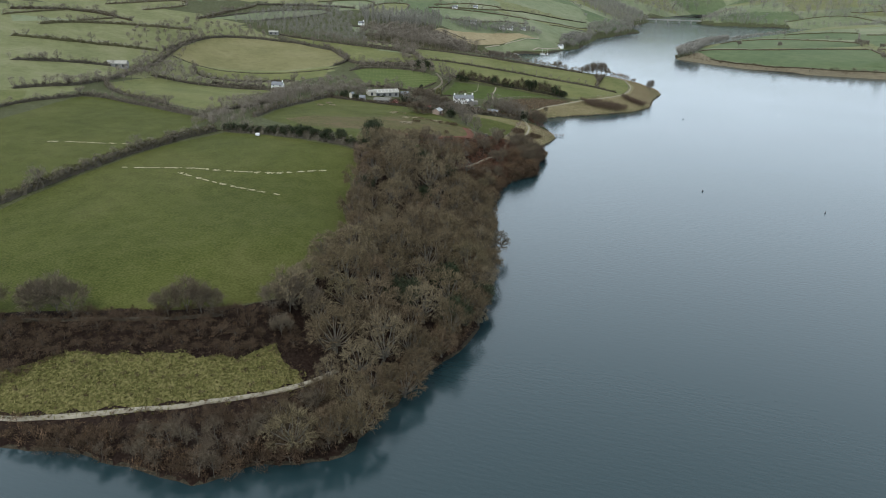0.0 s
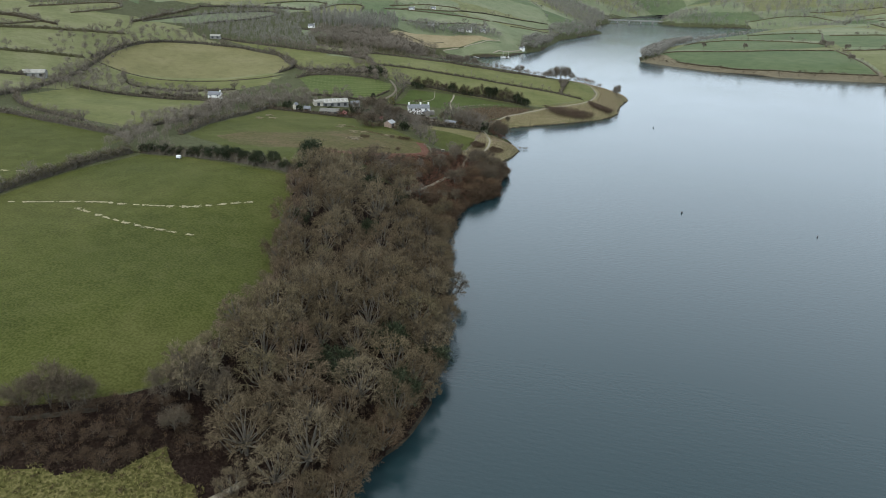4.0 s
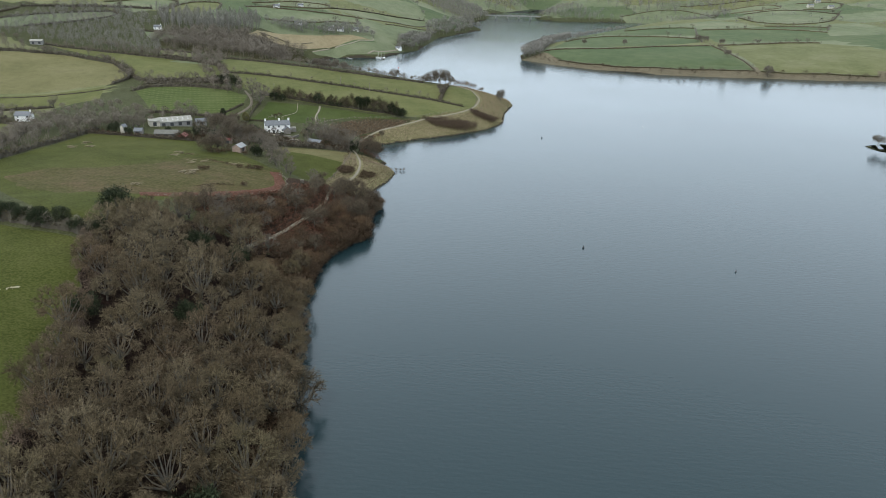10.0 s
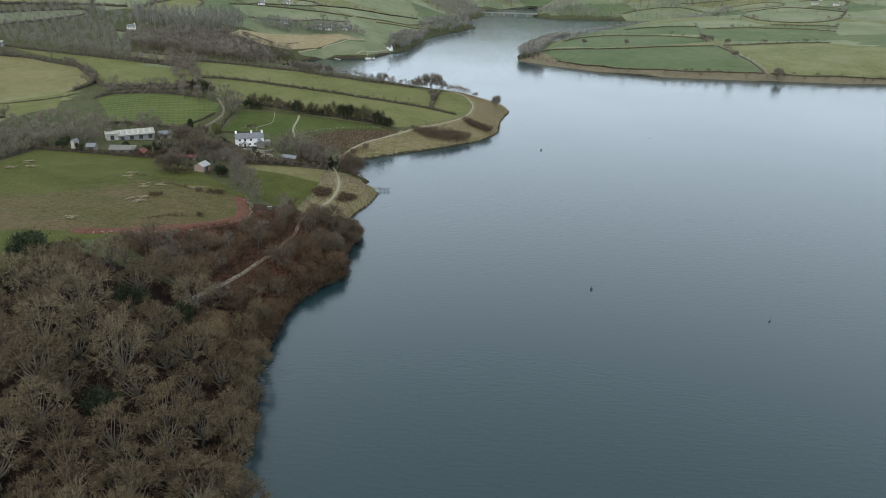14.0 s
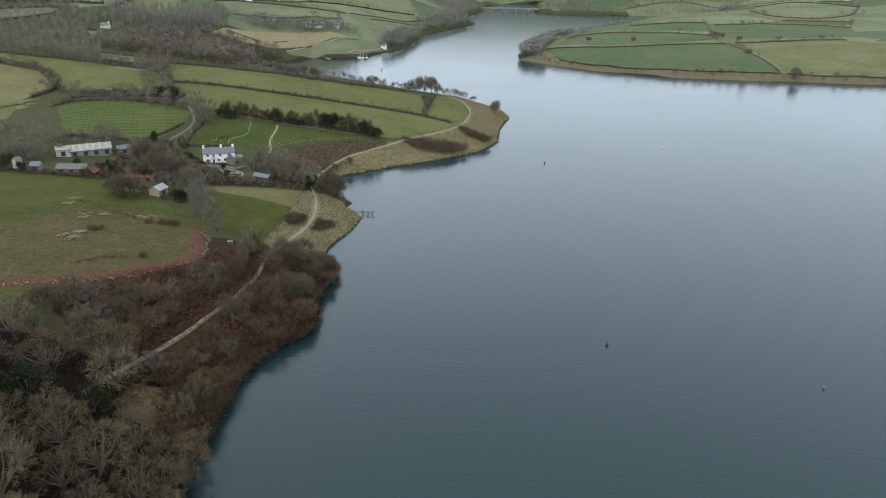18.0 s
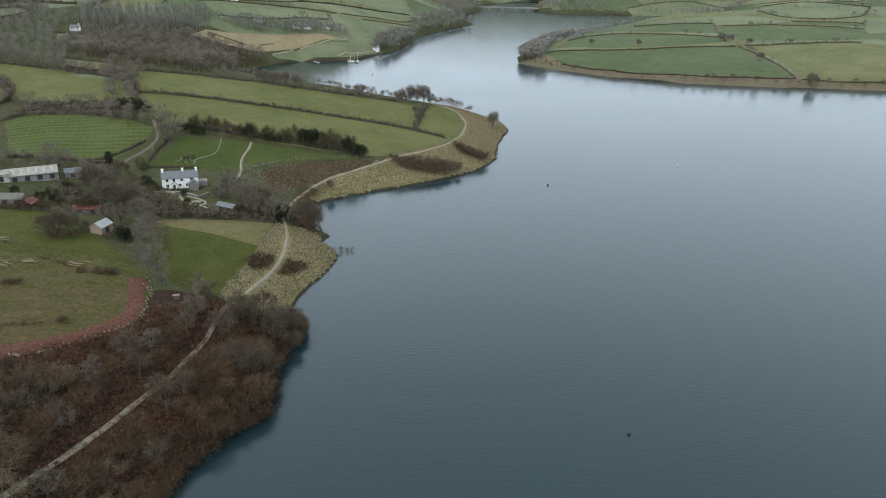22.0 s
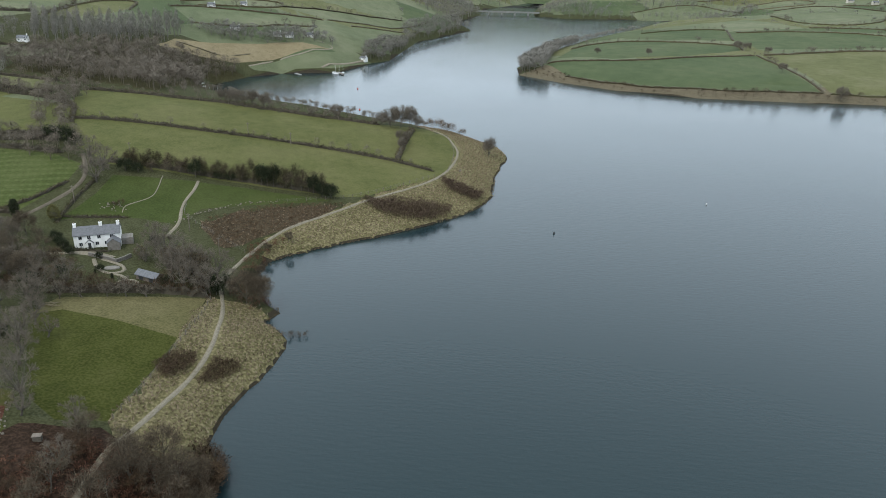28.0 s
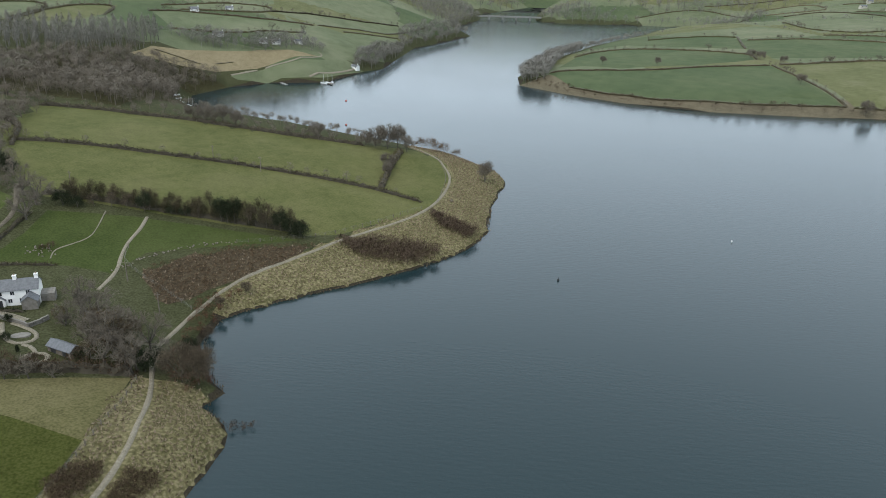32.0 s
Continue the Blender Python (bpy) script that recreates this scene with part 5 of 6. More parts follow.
wood("path_bramble_east", [(-53.5, 113), (-53, 121), (-49, 122), (-48, 120), (-51, 114)], 0.6, 0.35, 0.55, "dark bramble mound beside the footpath", BUSH, LOW, "scrub", 0.5)
wood("bay_scrub", [(-58, 187), (-61, 180), (-60, 165), (-51, 150), (-54, 145), (-50, 143), (-60, 148), (-63, 165), (-66, 180)], 1.6, 0.5, 0.8, "reddish scrub round the small bay", FERN, LOW, "scrub", 0.3)
rim, _ = along([(-50, 12), (-48.8, 28), (-50, 36), (-49, 41), (-47.4, 46.5), (-45.2, 52), (-42.5, 56), (-40.2, 58.5), (-40.2, 63), (-41.4, 69), (-43.8, 77), (-43.2, 84), (-41, 89), (-42.6, 93.5)], 0.9)
massed("shore_overhang", rim + rnd.normal(0, 0.4, rim.shape) + [0.1, 0], rnd.uniform(0.6, 1.2, len(rim)), "dark bushes leaning out over the water below the bracken", BUSH, LOW, "scrub")
wood("shore_scrub", [(-46, 10), (-46, 44), (-38, 58), (-38, 92), (-46, 96), (-47, 62), (-54, 44), (-56, 12)], 1.3, 0.55, 1.2, "dark scrub overhanging the water", BUSH, LOW, "scrub", -0.3)
wood("wood_shore_scrub", [(-30, -74), (-30, -90), (-36, -112), (-41, -134), (-60, -149), (-98, -151), (-98, -147), (-60, -144), (-45, -130), (-40, -110), (-36, -90), (-36, -74), (-42, -44), (-49, -8), (-54, 12), (-52, 26), (-47, 24), (-44, 8), (-38, -10), (-31, -44)], 1.7, 0.6, 1.3, "brown scrub under the trees at the water", FADED, LOW, "scrub", -0.2)
TALL = [tree_meshes(70 + k, h, r, limbs=6, subs=3, tips=4, per=12, trunk=0.1, low=0.05, width=0.1, leaf=HEDGE) for k, (h, r) in enumerate(((7.0, 0.9), (6.0, 1.1)))]
for k in range(50):
    x = -118 + 1.36 * k + rnd.normal(0, 0.4)
    plant("hedge_pole", TALL[k % 2], x, 216.5 + 1.5 * (k > 6) + rnd.normal(0, 0.4), rnd.uniform(0.5, 0.95) * (1.15 if k > 26 else 0.9), "upright bare young tree in the paddock hedge", "tree", "paddock hedge trees")
wood("wood_edge_thicket", [(-66, -101), (-65, -80), (-69, -57), (-78, -29), (-88, -1), (-90, 20), (-96, 24), (-94, 0), (-82.5, -29), (-73, -57), (-69.5, -80), (-70, -103)], 2.3, 0.35, 0.62, "reddish-brown thicket at the field edge of the wood", THICKET, ROUND, "thicket")
wood("undergrowth", WOOD_EDGE, 2.9, 0.5, 0.95, "dark leafless undergrowth beneath the woodland trees", BUSH, LOW, "undergrowth", 0.5)
rim, _ = along(COVER[2][1] + COVER[2][1][:1], 1.1)
rim = rim + rnd.normal(0, 0.8, rim.shape)
massed("rim_brambles", rim[reach(SOUTH_PATH, rim[:, 0], rim[:, 1], False) > 1.6], rnd.uniform(0.5, 1.1, 9999), "dark brambles creeping into the dry grass", BUSH, HEAP, "bramble")
wood("tussock_brambles", COVER[2][1], 2.6, 0.5, 0.9, "low bramble mounds among the dry tussocks", BUSH, HEAP, "bramble", 0.5)
wood("faded_brambles", [(-140, -131), (-105, -121), (-78, -111), (-66, -103), (-56, -112), (-64, -112), (-68, -120), (-81, -124), (-100, -130), (-108, -146)], 2.3, 0.6, 1.1, "faded brown bramble tangle below the field", FADED, HEAP, "bramble", 0.5)
wood("strip_brambles", SOUTH_STRIP, 2.0, 0.6, 1.1, "faded brown undergrowth on the wooded shore", FADED, HEAP, "bramble", 0.5)
wood("slope_scrub", SLOPE, 3.4, 0.6, 1.2, "greyish bramble tangle on the bracken slope", FADED, HEAP, "bramble", 0.5)
wood("drowned_shrub", [(-44.5, 138), (-42, 140.5), (-39.5, 139), (-42, 137.5)], 1.4, 0.4, 0.6, "leafless shrubs standing in shallow water", BUSH, LOW, "scrub", -9)
wood("shore_bracken", [(-58, 30), (-52, 28), (-51, 40), (-46, 54), (-43, 62), (-45, 80), (-53, 82), (-54, 62)], 0.85, 0.7, 1.3, "rust-red dead bracken between the path and the water", FERN, HEAP, "bracken", 0.6)
rim, _ = along(CLEARING + CLEARING[:1], 0.7)
massed("clearing_brambles", rim + rnd.normal(0, 0.9, rim.shape), rnd.uniform(0.6, 1.5, len(rim)), "brown brambles closing in on a small clearing", FADED, HEAP, "bramble")
wood("bank_scrub", [(120, 50), (108, 22), (96, -4), (81, -30), (78, -42), (86, -60), (106, -60), (112, -10), (130, 50)], 2.2, 0.6, 1.3, "brown scrub under the trees of the opposite bank", FADED, LOW, "scrub", 0.2)
wood("slope_bracken", SLOPE, 1.0, 0.6, 1.3, "rusty dead bracken covering the slope", FERN, HEAP, "bracken", 0.5)
wood("lower_brambles", [(-140, -131), (-105, -121), (-78, -111), (-66, -103), (-56, -112), (-64, -112), (-68, -120), (-81, -124), (-100, -130), (-108, -146)], 1.5, 0.7, 1.2, "dark brown brambles below the field", BUSH, HEAP, "bramble", 0.5)


def tufts(name, poly, gap, label, tall=0.55, mat=STRAW, width=0.16, keep=None):
    """Clumps of dry grass blades."""
    q = scatter(poly, gap, 60000, keep)
    n = 10
    at = np.repeat(np.c_[q, height(q[:, 0], q[:, 1])], n, 0)
    at[:, :2] += rnd.normal(0, 0.17, (len(at), 2))
    go = np.c_[rnd.normal(0, 0.6, (len(at), 2)), rnd.uniform(0.5, 1.2, len(at))]
    v, f = blades(at, go, tall, width, rnd)
    return tagged(new(name, mesh_of(name, v, f.tolist(), mat)), label, "rough grass", kind="stuff")


def clear_ground(x, y):
    return (reach(LAKE_PATH, x, y, False) > 1.2) & (shore_distance(x, y) > 0.6)


tufts("headland_tussocks", COVER[0][1], 0.88, "pale dry tussock grass on the headland", keep=clear_ground)
tufts("bay_tussocks", COVER[1][1], 0.8, "pale dry tussock grass beside the footpath", keep=clear_ground)
tufts("clearing_grass", CLEARING, 1.0, "dry sedge in a small clearing beside the water", mat=REED)
tufts("bramble_grass", COVER[6][1], 1.5, "tufts of dry grass among the brambles")
tufts("south_tussocks", COVER[2][1], 0.82, "yellow-green tussock grass beside the southern path", mat=GREENSTRAW)
q, d = along(SHORE_BAY[:14], 0.35)
q = q + rnd.normal(0, 0.35, q.shape)
v, f = blades(np.repeat(np.c_[q, np.full(len(q), -0.05)], 3, 0) + rnd.normal(0, 0.1, (len(q) * 3, 3)), np.c_[rnd.normal(0, 0.25, (len(q) * 3, 2)), np.ones(len(q) * 3)], 0.7, 0.10, rnd)
tagged(new("shore_reeds", mesh_of("shore_reeds", v, f.tolist(), REED)), "brown dead reeds fringing the headland shore", "reeds", kind="stuff")


# ---- hedges ----
def hedge(line, tall=1.6, wide=1.5, dense=26, label="trimmed brown hedge between pastures", mat=HEDGE, trees=0.0):
    """A hedge: an uneven dark core with twigs all over it."""
    tall, wide = tall * 0.95, wide * 0.9
    q, d = along(line, 1.2)
    if len(q) < 3:
        return
    side = np.c_[-d[:, 1], d[:, 0]]
    z = height(q[:, 0], q[:, 1])
    k = len(q)
    up = tall * (1 + 0.18 * rnd.normal(size=k)).clip(0.6, 1.5)
    up[[0, -1]] = 0.15
    verts, faces = [], []
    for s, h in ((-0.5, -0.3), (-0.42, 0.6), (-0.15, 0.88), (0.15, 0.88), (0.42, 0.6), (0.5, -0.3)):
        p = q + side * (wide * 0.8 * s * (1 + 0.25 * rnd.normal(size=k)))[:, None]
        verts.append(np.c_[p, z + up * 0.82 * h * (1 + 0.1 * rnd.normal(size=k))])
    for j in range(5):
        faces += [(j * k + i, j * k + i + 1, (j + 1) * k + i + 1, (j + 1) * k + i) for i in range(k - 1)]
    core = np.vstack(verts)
    n = int(dense * 1.2 * k)
    i = rnd.integers(0, k, n)
    u = rnd.uniform(-0.55, 0.55, n)
    at = np.c_[q[i] + side[i] * (u * wide)[:, None] + d[i] * rnd.uniform(-0.7, 0.7, n)[:, None], z[i] + up[i] * rnd.uniform(0.25, 0.9, n)]
    go = np.c_[side[i] * (u * 1.6)[:, None], rnd.uniform(0.2, 1.2, n)] + rnd.normal(0, 0.4, (n, 3))
    v, f = blades(at, go, 0.7, 0.13, rnd)
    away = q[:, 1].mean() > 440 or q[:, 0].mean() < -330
    # hedges far off take the twig colour that is paled for haze
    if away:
        mat = HAZED_TWIGS
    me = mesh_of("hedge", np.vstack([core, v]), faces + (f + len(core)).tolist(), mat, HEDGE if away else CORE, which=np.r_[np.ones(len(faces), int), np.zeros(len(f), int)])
    ob = tagged(new("hedge", me), label, "hedge", "field hedges")
    for j in range(int(trees * k * 1.2 / 15)):
        a = rnd.integers(0, k)
        plant("hedgerow_tree", LIGHT[j % 3], q[a, 0], q[a, 1], rnd.uniform(0.5, 0.75), "bare tree growing in a field hedge", "tree", "hedgerow trees")
    if trees:
        step = 2 if q[:, 0].mean() < -160 and q[:, 1].mean() < 300 else 5
        lines.append(q[::step] + rnd.normal(0, 0.7, q[::step].shape))
    return ob


lines = []


def side_of(name, i, j, out=2.2):
    """One side of a field, a little outside it."""
    p = np.array(FIELDS[name][1], float)
    c = p.mean(0)
    ring = [p[k % len(p)] for k in range(i, j + 1)]
    return [tuple(a + (a - c) / np.linalg.norm(a - c) * out) for a in ring]


hedge([(-176, -104), (-169, -80), (-166, -14), (-160, 14)], 3.0, 3.6, 110, "thick brown hedge between the two large pastures", trees=0.6)
hedge(side_of("main", 3, 6, 3.0), 3.0, 3.2, 44, "tall dark hedge thick with ivy above the pasture", trees=0.4)
hedge([(-140, -133), (-105, -123), (-88, -118), (-77, -112)], 0.7, 1.0, 20, "low dark hedge bank at the foot of the pasture", BUSH)
hedge(side_of("west", 3, 5), 2.2, 2.2, 26, trees=0.8)
hedge([(-252, 46), (-262, 20), (-262, -10), (-268, -60)], 1.8, 1.8, trees=0.5)
hedge(side_of("strip", 7, 9), 2.2, 2.0, trees=0.6)
hedge(side_of("strip", 1, 4), 1.8, 1.8, trees=0.6)
hedge(side_of("strip", 4, 6), 2.0, 2.0)
hedge([(-312, 186), (-280, 181), (-253, 193), (-203, 214)], 0.5, 0.8, 10, "low bank dividing the hillside pasture")
hedge(side_of("lumpy_low", 3, 6), 1.6, 1.6, trees=1.0)
hedge(side_of("lumpy", 0, 5), 2.2, 2.2, trees=0.8)
for line in ([(-371, 124), (-348, 143), (-331, 165), (-314, 184)], [(-330, 83), (-318, 104), (-303, 125), (-296, 131)], [(-384, 160), (-376, 190), (-349, 226), (-331, 247)], [(-423, 176), (-401, 214), (-365, 225)],
             [(-284, 38), (-280, 51), (-271, 60), (-276, 93), (-288, 126), (-299, 162), (-310, 194), (-318, 228)], [(-348, 278), (-349, 321), (-348, 367)], [(-350, 371), (-321, 410), (-285, 441)], [(-252, 148), (-234, 157), (-219, 154)], [(-189, 221), (-171, 224), (-149, 229)]):
    hedge(line, 2.2, 2.2, 24, trees=1.0)
wood("hedge_belt", [(-288, 40), (-270, 56), (-268, 92), (-280, 128), (-291, 164), (-303, 196), (-312, 230), (-322, 228), (-315, 194), (-305, 160), (-293, 124), (-282, 92), (-278, 62)], 4.2, 0.4, 0.75, "belt of bare trees along a broad hedge", MID_TWIGS, BELT)
wood("lane_belt", [(-194, 60), (-186, 58), (-172, 72), (-170, 84), (-178, 104), (-184, 128), (-168, 131), (-158, 146), (-166, 150), (-188, 140), (-194, 128), (-186, 98)], 3.2, 0.5, 0.85, "belt of brown bare trees beside the lane", MID_TWIGS, BELT)
wood("shelf_belt", [(-260, 302), (-257, 310), (-197, 289), (-168, 286), (-168, 279), (-197, 281)], 3.6, 0.45, 0.8, "line of bare trees below the valley", MID_TWIGS, BELT)
hedge(side_of("hill", 0, 2, 3.0), 2.4, 2.6, 34, trees=0.8)
hedge(side_of("north", 0, 3), 1.8, 1.8, trees=0.8)
hedge(side_of("north", 4, 7), 2.2, 2.2, 30, trees=1.0)
hedge(side_of("rows", 0, 2), 2.0, 2.0, trees=0.5)
hedge(side_of("rows", 5, 7), 1.6, 1.6, trees=0.3)
hedge([(-176, 299), (-139, 303), (-91, 304), (-50, 304)], 1.6, 1.6, 26, trees=0.5)
hedge([(-157, 253), (-101, 260), (-68, 263), (-37, 257), (-22, 252)], 1.3, 1.4, 34, "clipped brown hedge between the headland pastures", trees=0.1)
hedge([(-35, 300), (-36, 278), (-36, 259)], 2.2, 2.4, 36, "tall brown hedge across the headland")
hedge([(-124, 217), (-97, 218), (-70, 218), (-52, 218)], 1.9, 1.8, 34, "tall hedge above the paddock", trees=0.2)
hedge([(-120, 179.5), (-110, 182), (-102, 183.5)], 0.7, 0.8, 24, "low garden hedge behind the farmhouse")
hedge([(-166, 126), (-152, 127), (-138, 129.3), (-127, 131), (-121, 130)], 1.5, 1.5, 60, "dark hedge bank between the farmyard and the pasture", BUSH)
hedge([(-95, 135.5), (-84, 139), (-73, 143), (-64, 145)], 2.7, 2.0, 80, "tall dark hedge below the farm garden", BUSH)
hedge([(-118, 176), (-121, 190), (-121, 205)], 1.0, 1.0, 24, "low hedge beside the lane")
hedge([(-128, 200), (-131, 186), (-138, 174)], 1.0, 1.0, 24, "low hedge beside the lane")
hedge([(-108, 162), (-102, 161), (-96, 162)], 0.8, 0.8, 24, "clipped dark hedge in front of the farmhouse", EVERGREEN)
hedge(side_of("point_1", 0, 4, -1.0), 1.2, 1.4, 16)
hedge(side_of("point_1", 5, 8, 1.5), 1.0, 1.2, 16)
hedge(side_of("point_1", 4, 5, 1.5), 1.2, 1.4, 16, trees=0.3)
hedge(side_of("point_2", 1, 5, 1.5), 1.4, 1.5, 16, trees=0.3)
hedge(side_of("point_3", 1, 3, 1.5), 1.4, 1.5, 16, trees=0.3)
hedge(side_of("point_3", 3, 4, 2.5), 1.4, 1.5, 16)
hedge(side_of("point_4", 0, 2, 2.0), 1.6, 1.8, 18, trees=0.8)
hedge(side_of("point_4", 4, 6, 1.5), 1.0, 1.2, 16)
hedge(side_of("point_5", 0, 2, 2.0), 1.4, 1.6, 16, trees=0.6)
hedge(side_of("point_6", 0, 2, 2.0), 1.4, 1.6, 16, trees=0.6)
hedge(side_of("far_left_1", 0, 3), 1.3, 1.5, 16, trees=0.2)
hedge(side_of("far_left_1", 4, 6), 1.3, 1.5, 16, trees=0.4)
hedge(side_of("far_left_2", 0, 2), 1.3, 1.5, 16, trees=0.3)
hedge(side_of("far_left_2", 3, 5), 1.0, 1.2, 16)
hedge(side_of("far_left_3", 0, 1), 1.0, 1.2, 16)
hedge(side_of("far_left_4", 0, 3), 1.3, 1.5, 16, trees=0.3)
hedge(side_of("far_left_5", 0, 3), 1.3, 1.5, 16, trees=0.3)
hedge(side_of("far_left_6", 0, 2), 1.3, 1.5, 16, trees=0.3)
hedge(side_of("far_left_7", 0, 1), 1.6, 1.8, 20, trees=0.6)
hedge(side_of("far_left_7", 2, 3), 1.6, 1.8, 20, trees=0.8)
for name, i, j in (("far_right_1", 0, 2), ("far_right_1", 2, 4), ("far_right_2", 0, 3), ("far_right_3", 0, 1), ("far_right_4", 0, 3), ("far_right_5", 0, 2), ("far_right_5", 2, 5), ("far_hill_1", 0, 4), ("far_hill_2", 0, 3), ("far_hill_3", 0, 3), ("far_hill_4", 0, 3)):
    hedge(side_of(name, i, j), 1.4, 1.6, 9, trees=0.35)
hedge([(-205, 460), (-190, 466), (-181, 470), (-168, 490)], 0.5, 0.7, 12, "dark ditch hedge across the straw-coloured meadow")


grown = np.vstack(lines)
grown = grown[rnd.uniform(size=len(grown)) < 0.75]
massed("hedgerow_scrub", grown, rnd.uniform(0.3, 0.62, len(grown)), "overgrown bare scrub and small trees in the hedges", MID_TWIGS, SPARSE, "scrub")
ivy, _ = along(side_of("main", 3, 6, 3.0), 2.0)
for x, y in ivy + rnd.normal(0, 0.6, ivy.shape):
    plant("hedge_ivy", IVIED[rnd.integers(0, 2)], x, y, rnd.uniform(0.4, 0.75), "dark ivy-covered bush in the pasture hedge", "shrub", "pasture hedge ivies")


def far_hedges():
    """Hedges and hedge trees of the patchwork of fields far off."""
    spots = []
    for k in range(-14, 15):
        for s in np.arange(-1500, 1700, 5.0):
            a, b = 130.0 * k, s
            spots.append(((a - 0.3 * b) / 1.09, (b + 0.3 * a) / 1.09))
            a, b = s, 95.0 * k * 1.2
            spots.append(((a - 0.3 * b) / 1.09, (b + 0.3 * a) / 1.09))
    p = np.array(spots)
    far = ((np.hypot(p[:, 0], p[:, 1]) > 530) | (p[:, 1] > 700)) & (p[:, 1] > 100) & (p[:, 1] < 1500) & (np.abs(p[:, 0]) < 250 + 0.45 * p[:, 1]) & (shore_distance(p[:, 0], p[:, 1]) > 14) & ~((p[:, 0] > -330) & (p[:, 0] < 385) & (p[:, 1] < 770))
    p = p[far]
    p = p + rnd.normal(0, 0.8, p.shape)
    massed("far_hedges", p, rnd.choice([0.7, 0.8, 1.0, 2.2], len(p), p=[0.4, 0.35, 0.18, 0.07]), "brown hedges of the distant patchwork of fields", HAZED_TWIGS, TINY, "hedges")


far_hedges()


# ---- buildings ----
def site(name, x, y, turn, label, category, group="", lift=0.0):
    ob = tagged(new(name), label, category, group)
    ob.matrix_basis = pose(x, y, ground_z(x, y) + lift, 0, 0, turn) @ Matrix.Scale(1 / SCALE, 4)
    return ob


def windows(parent, host, spots, w, h, y):
    """Windows in a front wall that faces -y: a frame with a deep sill and dark panes."""
    for x, z in spots:
        fr = part("window", block((x - w / 2 - 0.08, y - 0.05, z - 0.08, x + w / 2 + 0.08, y + 0.02, z), (x - w / 2 - 0.08, y - 0.05, z + h, x + w / 2 + 0.08, y + 0.02, z + h + 0.08),
                                  (x - w / 2 - 0.08, y - 0.05, z, x - w / 2, y + 0.02, z + h), (x + w / 2, y - 0.05, z, x + w / 2 + 0.08, y + 0.02, z + h), (x - 0.03, y - 0.04, z, x + 0.03, y + 0.01, z + h)), WHITE, parent)
        part("pane", block((x - w / 2, y - 0.012, z, x - 0.03, y - 0.004, z + h), (x + 0.03, y - 0.012, z, x + w / 2, y - 0.004, z + h)), GLASS, fr)


def gable_shell(length, depth, eaves, ridge):
    """Walls of a gabled building, with its foot set into the ground."""
    a = depth / 2
    return prism([(-a, -1.5), (a, -1.5), (a, eaves), (0, ridge), (-a, eaves)], -length / 2, length / 2)


def gable_roof(length, depth, eaves, ridge, over=0.35, thick=0.14):
    a, s = depth / 2, (ridge - eaves) / (depth / 2)
    lo, e = eaves - over * s, a + over
    bm = prism([(-e, lo), (0, ridge), (e, lo), (e, lo + thick), (0, ridge + thick), (-e, lo + thick)], -length / 2 - over * 0.6, length / 2 + over * 0.6)
    return bm


def farmhouse():
    ob = site("farmhouse", -100.8, 166.2, 23, "long white limewashed farmhouse with slate roof", "house")
    part("wall", gable_shell(14, 5.6, 4.6, 6.6), LIME, ob)
    part("roof", gable_roof(14, 5.6, 4.6, 6.6), SLATE, ob, "grey slate roof")
    for x in (-6.5, 1.2, 6.5):
        c = part("chimney", block((x - 0.45, -0.4, 5.6, x + 0.45, 0.4, 7.7), (x - 0.53, -0.48, 7.55, x + 0.53, 0.48, 7.75), bevel=0.03), LIME, ob, "white chimney stack")
        part("chimney_pot", block((x - 0.15, -0.15, 7.75, x + 0.15, 0.15, 8.15), bevel=0.05), BRICK, c)
    windows(ob, None, [(-5, 0.9), (-0.2, 0.9), (2.6, 0.9), (-5, 3.1), (-2.4, 3.1), (0.6, 3.1), (4.4, 3.1)], 0.95, 1.05, -2.8)
    porch = part("porch", prism([(-1.1, -1.2), (1.1, -1.2), (1.1, 1.9), (0, 2.9), (-1.1, 1.9)], -4.2, -2.7), LIME, ob)
    porch.matrix_basis = Matrix.Translation((-2.4, 0.8, 0)) @ Matrix.Rotation(radians(90), 4, "Z")
    porch_roof = part("porch_roof", prism([(-1.35, 1.75), (0, 2.98), (1.35, 1.75), (1.35, 1.88), (0, 3.11), (-1.35, 1.88)], -4.4, -2.7), SLATE, ob)
    porch_roof.matrix_basis = porch.matrix_basis.copy()
    wing = part("wing", prism([(-1.9, -1.5), (1.9, -1.5), (1.9, 2.2), (0, 3.7), (-1.9, 2.2)], -6.2, -2.7), STONE, ob, "rubble stone lean-to wing")
    wing.matrix_basis = Matrix.Translation((5.0, 0, 0)) @ Matrix.Rotation(radians(90), 4, "Z")
    wr = part("wing_roof", prism([(-2.2, 2.05), (0, 3.78), (2.2, 2.05), (2.2, 2.18), (0, 3.91), (-2.2, 2.18)], -6.4, -2.7), SLATE, ob)
    wr.matrix_basis = wing.matrix_basis.copy()
    part("outbuilding", prism([(-1.5, -1.5), (1.5, -1.5), (1.5, 2.4), (-1.5, 2.0)], 7.0, 10.5), STONE, ob)
    part("door", block((-2.85, -3.46, 0.0, -1.95, -3.40, 1.95)), DARK, ob)


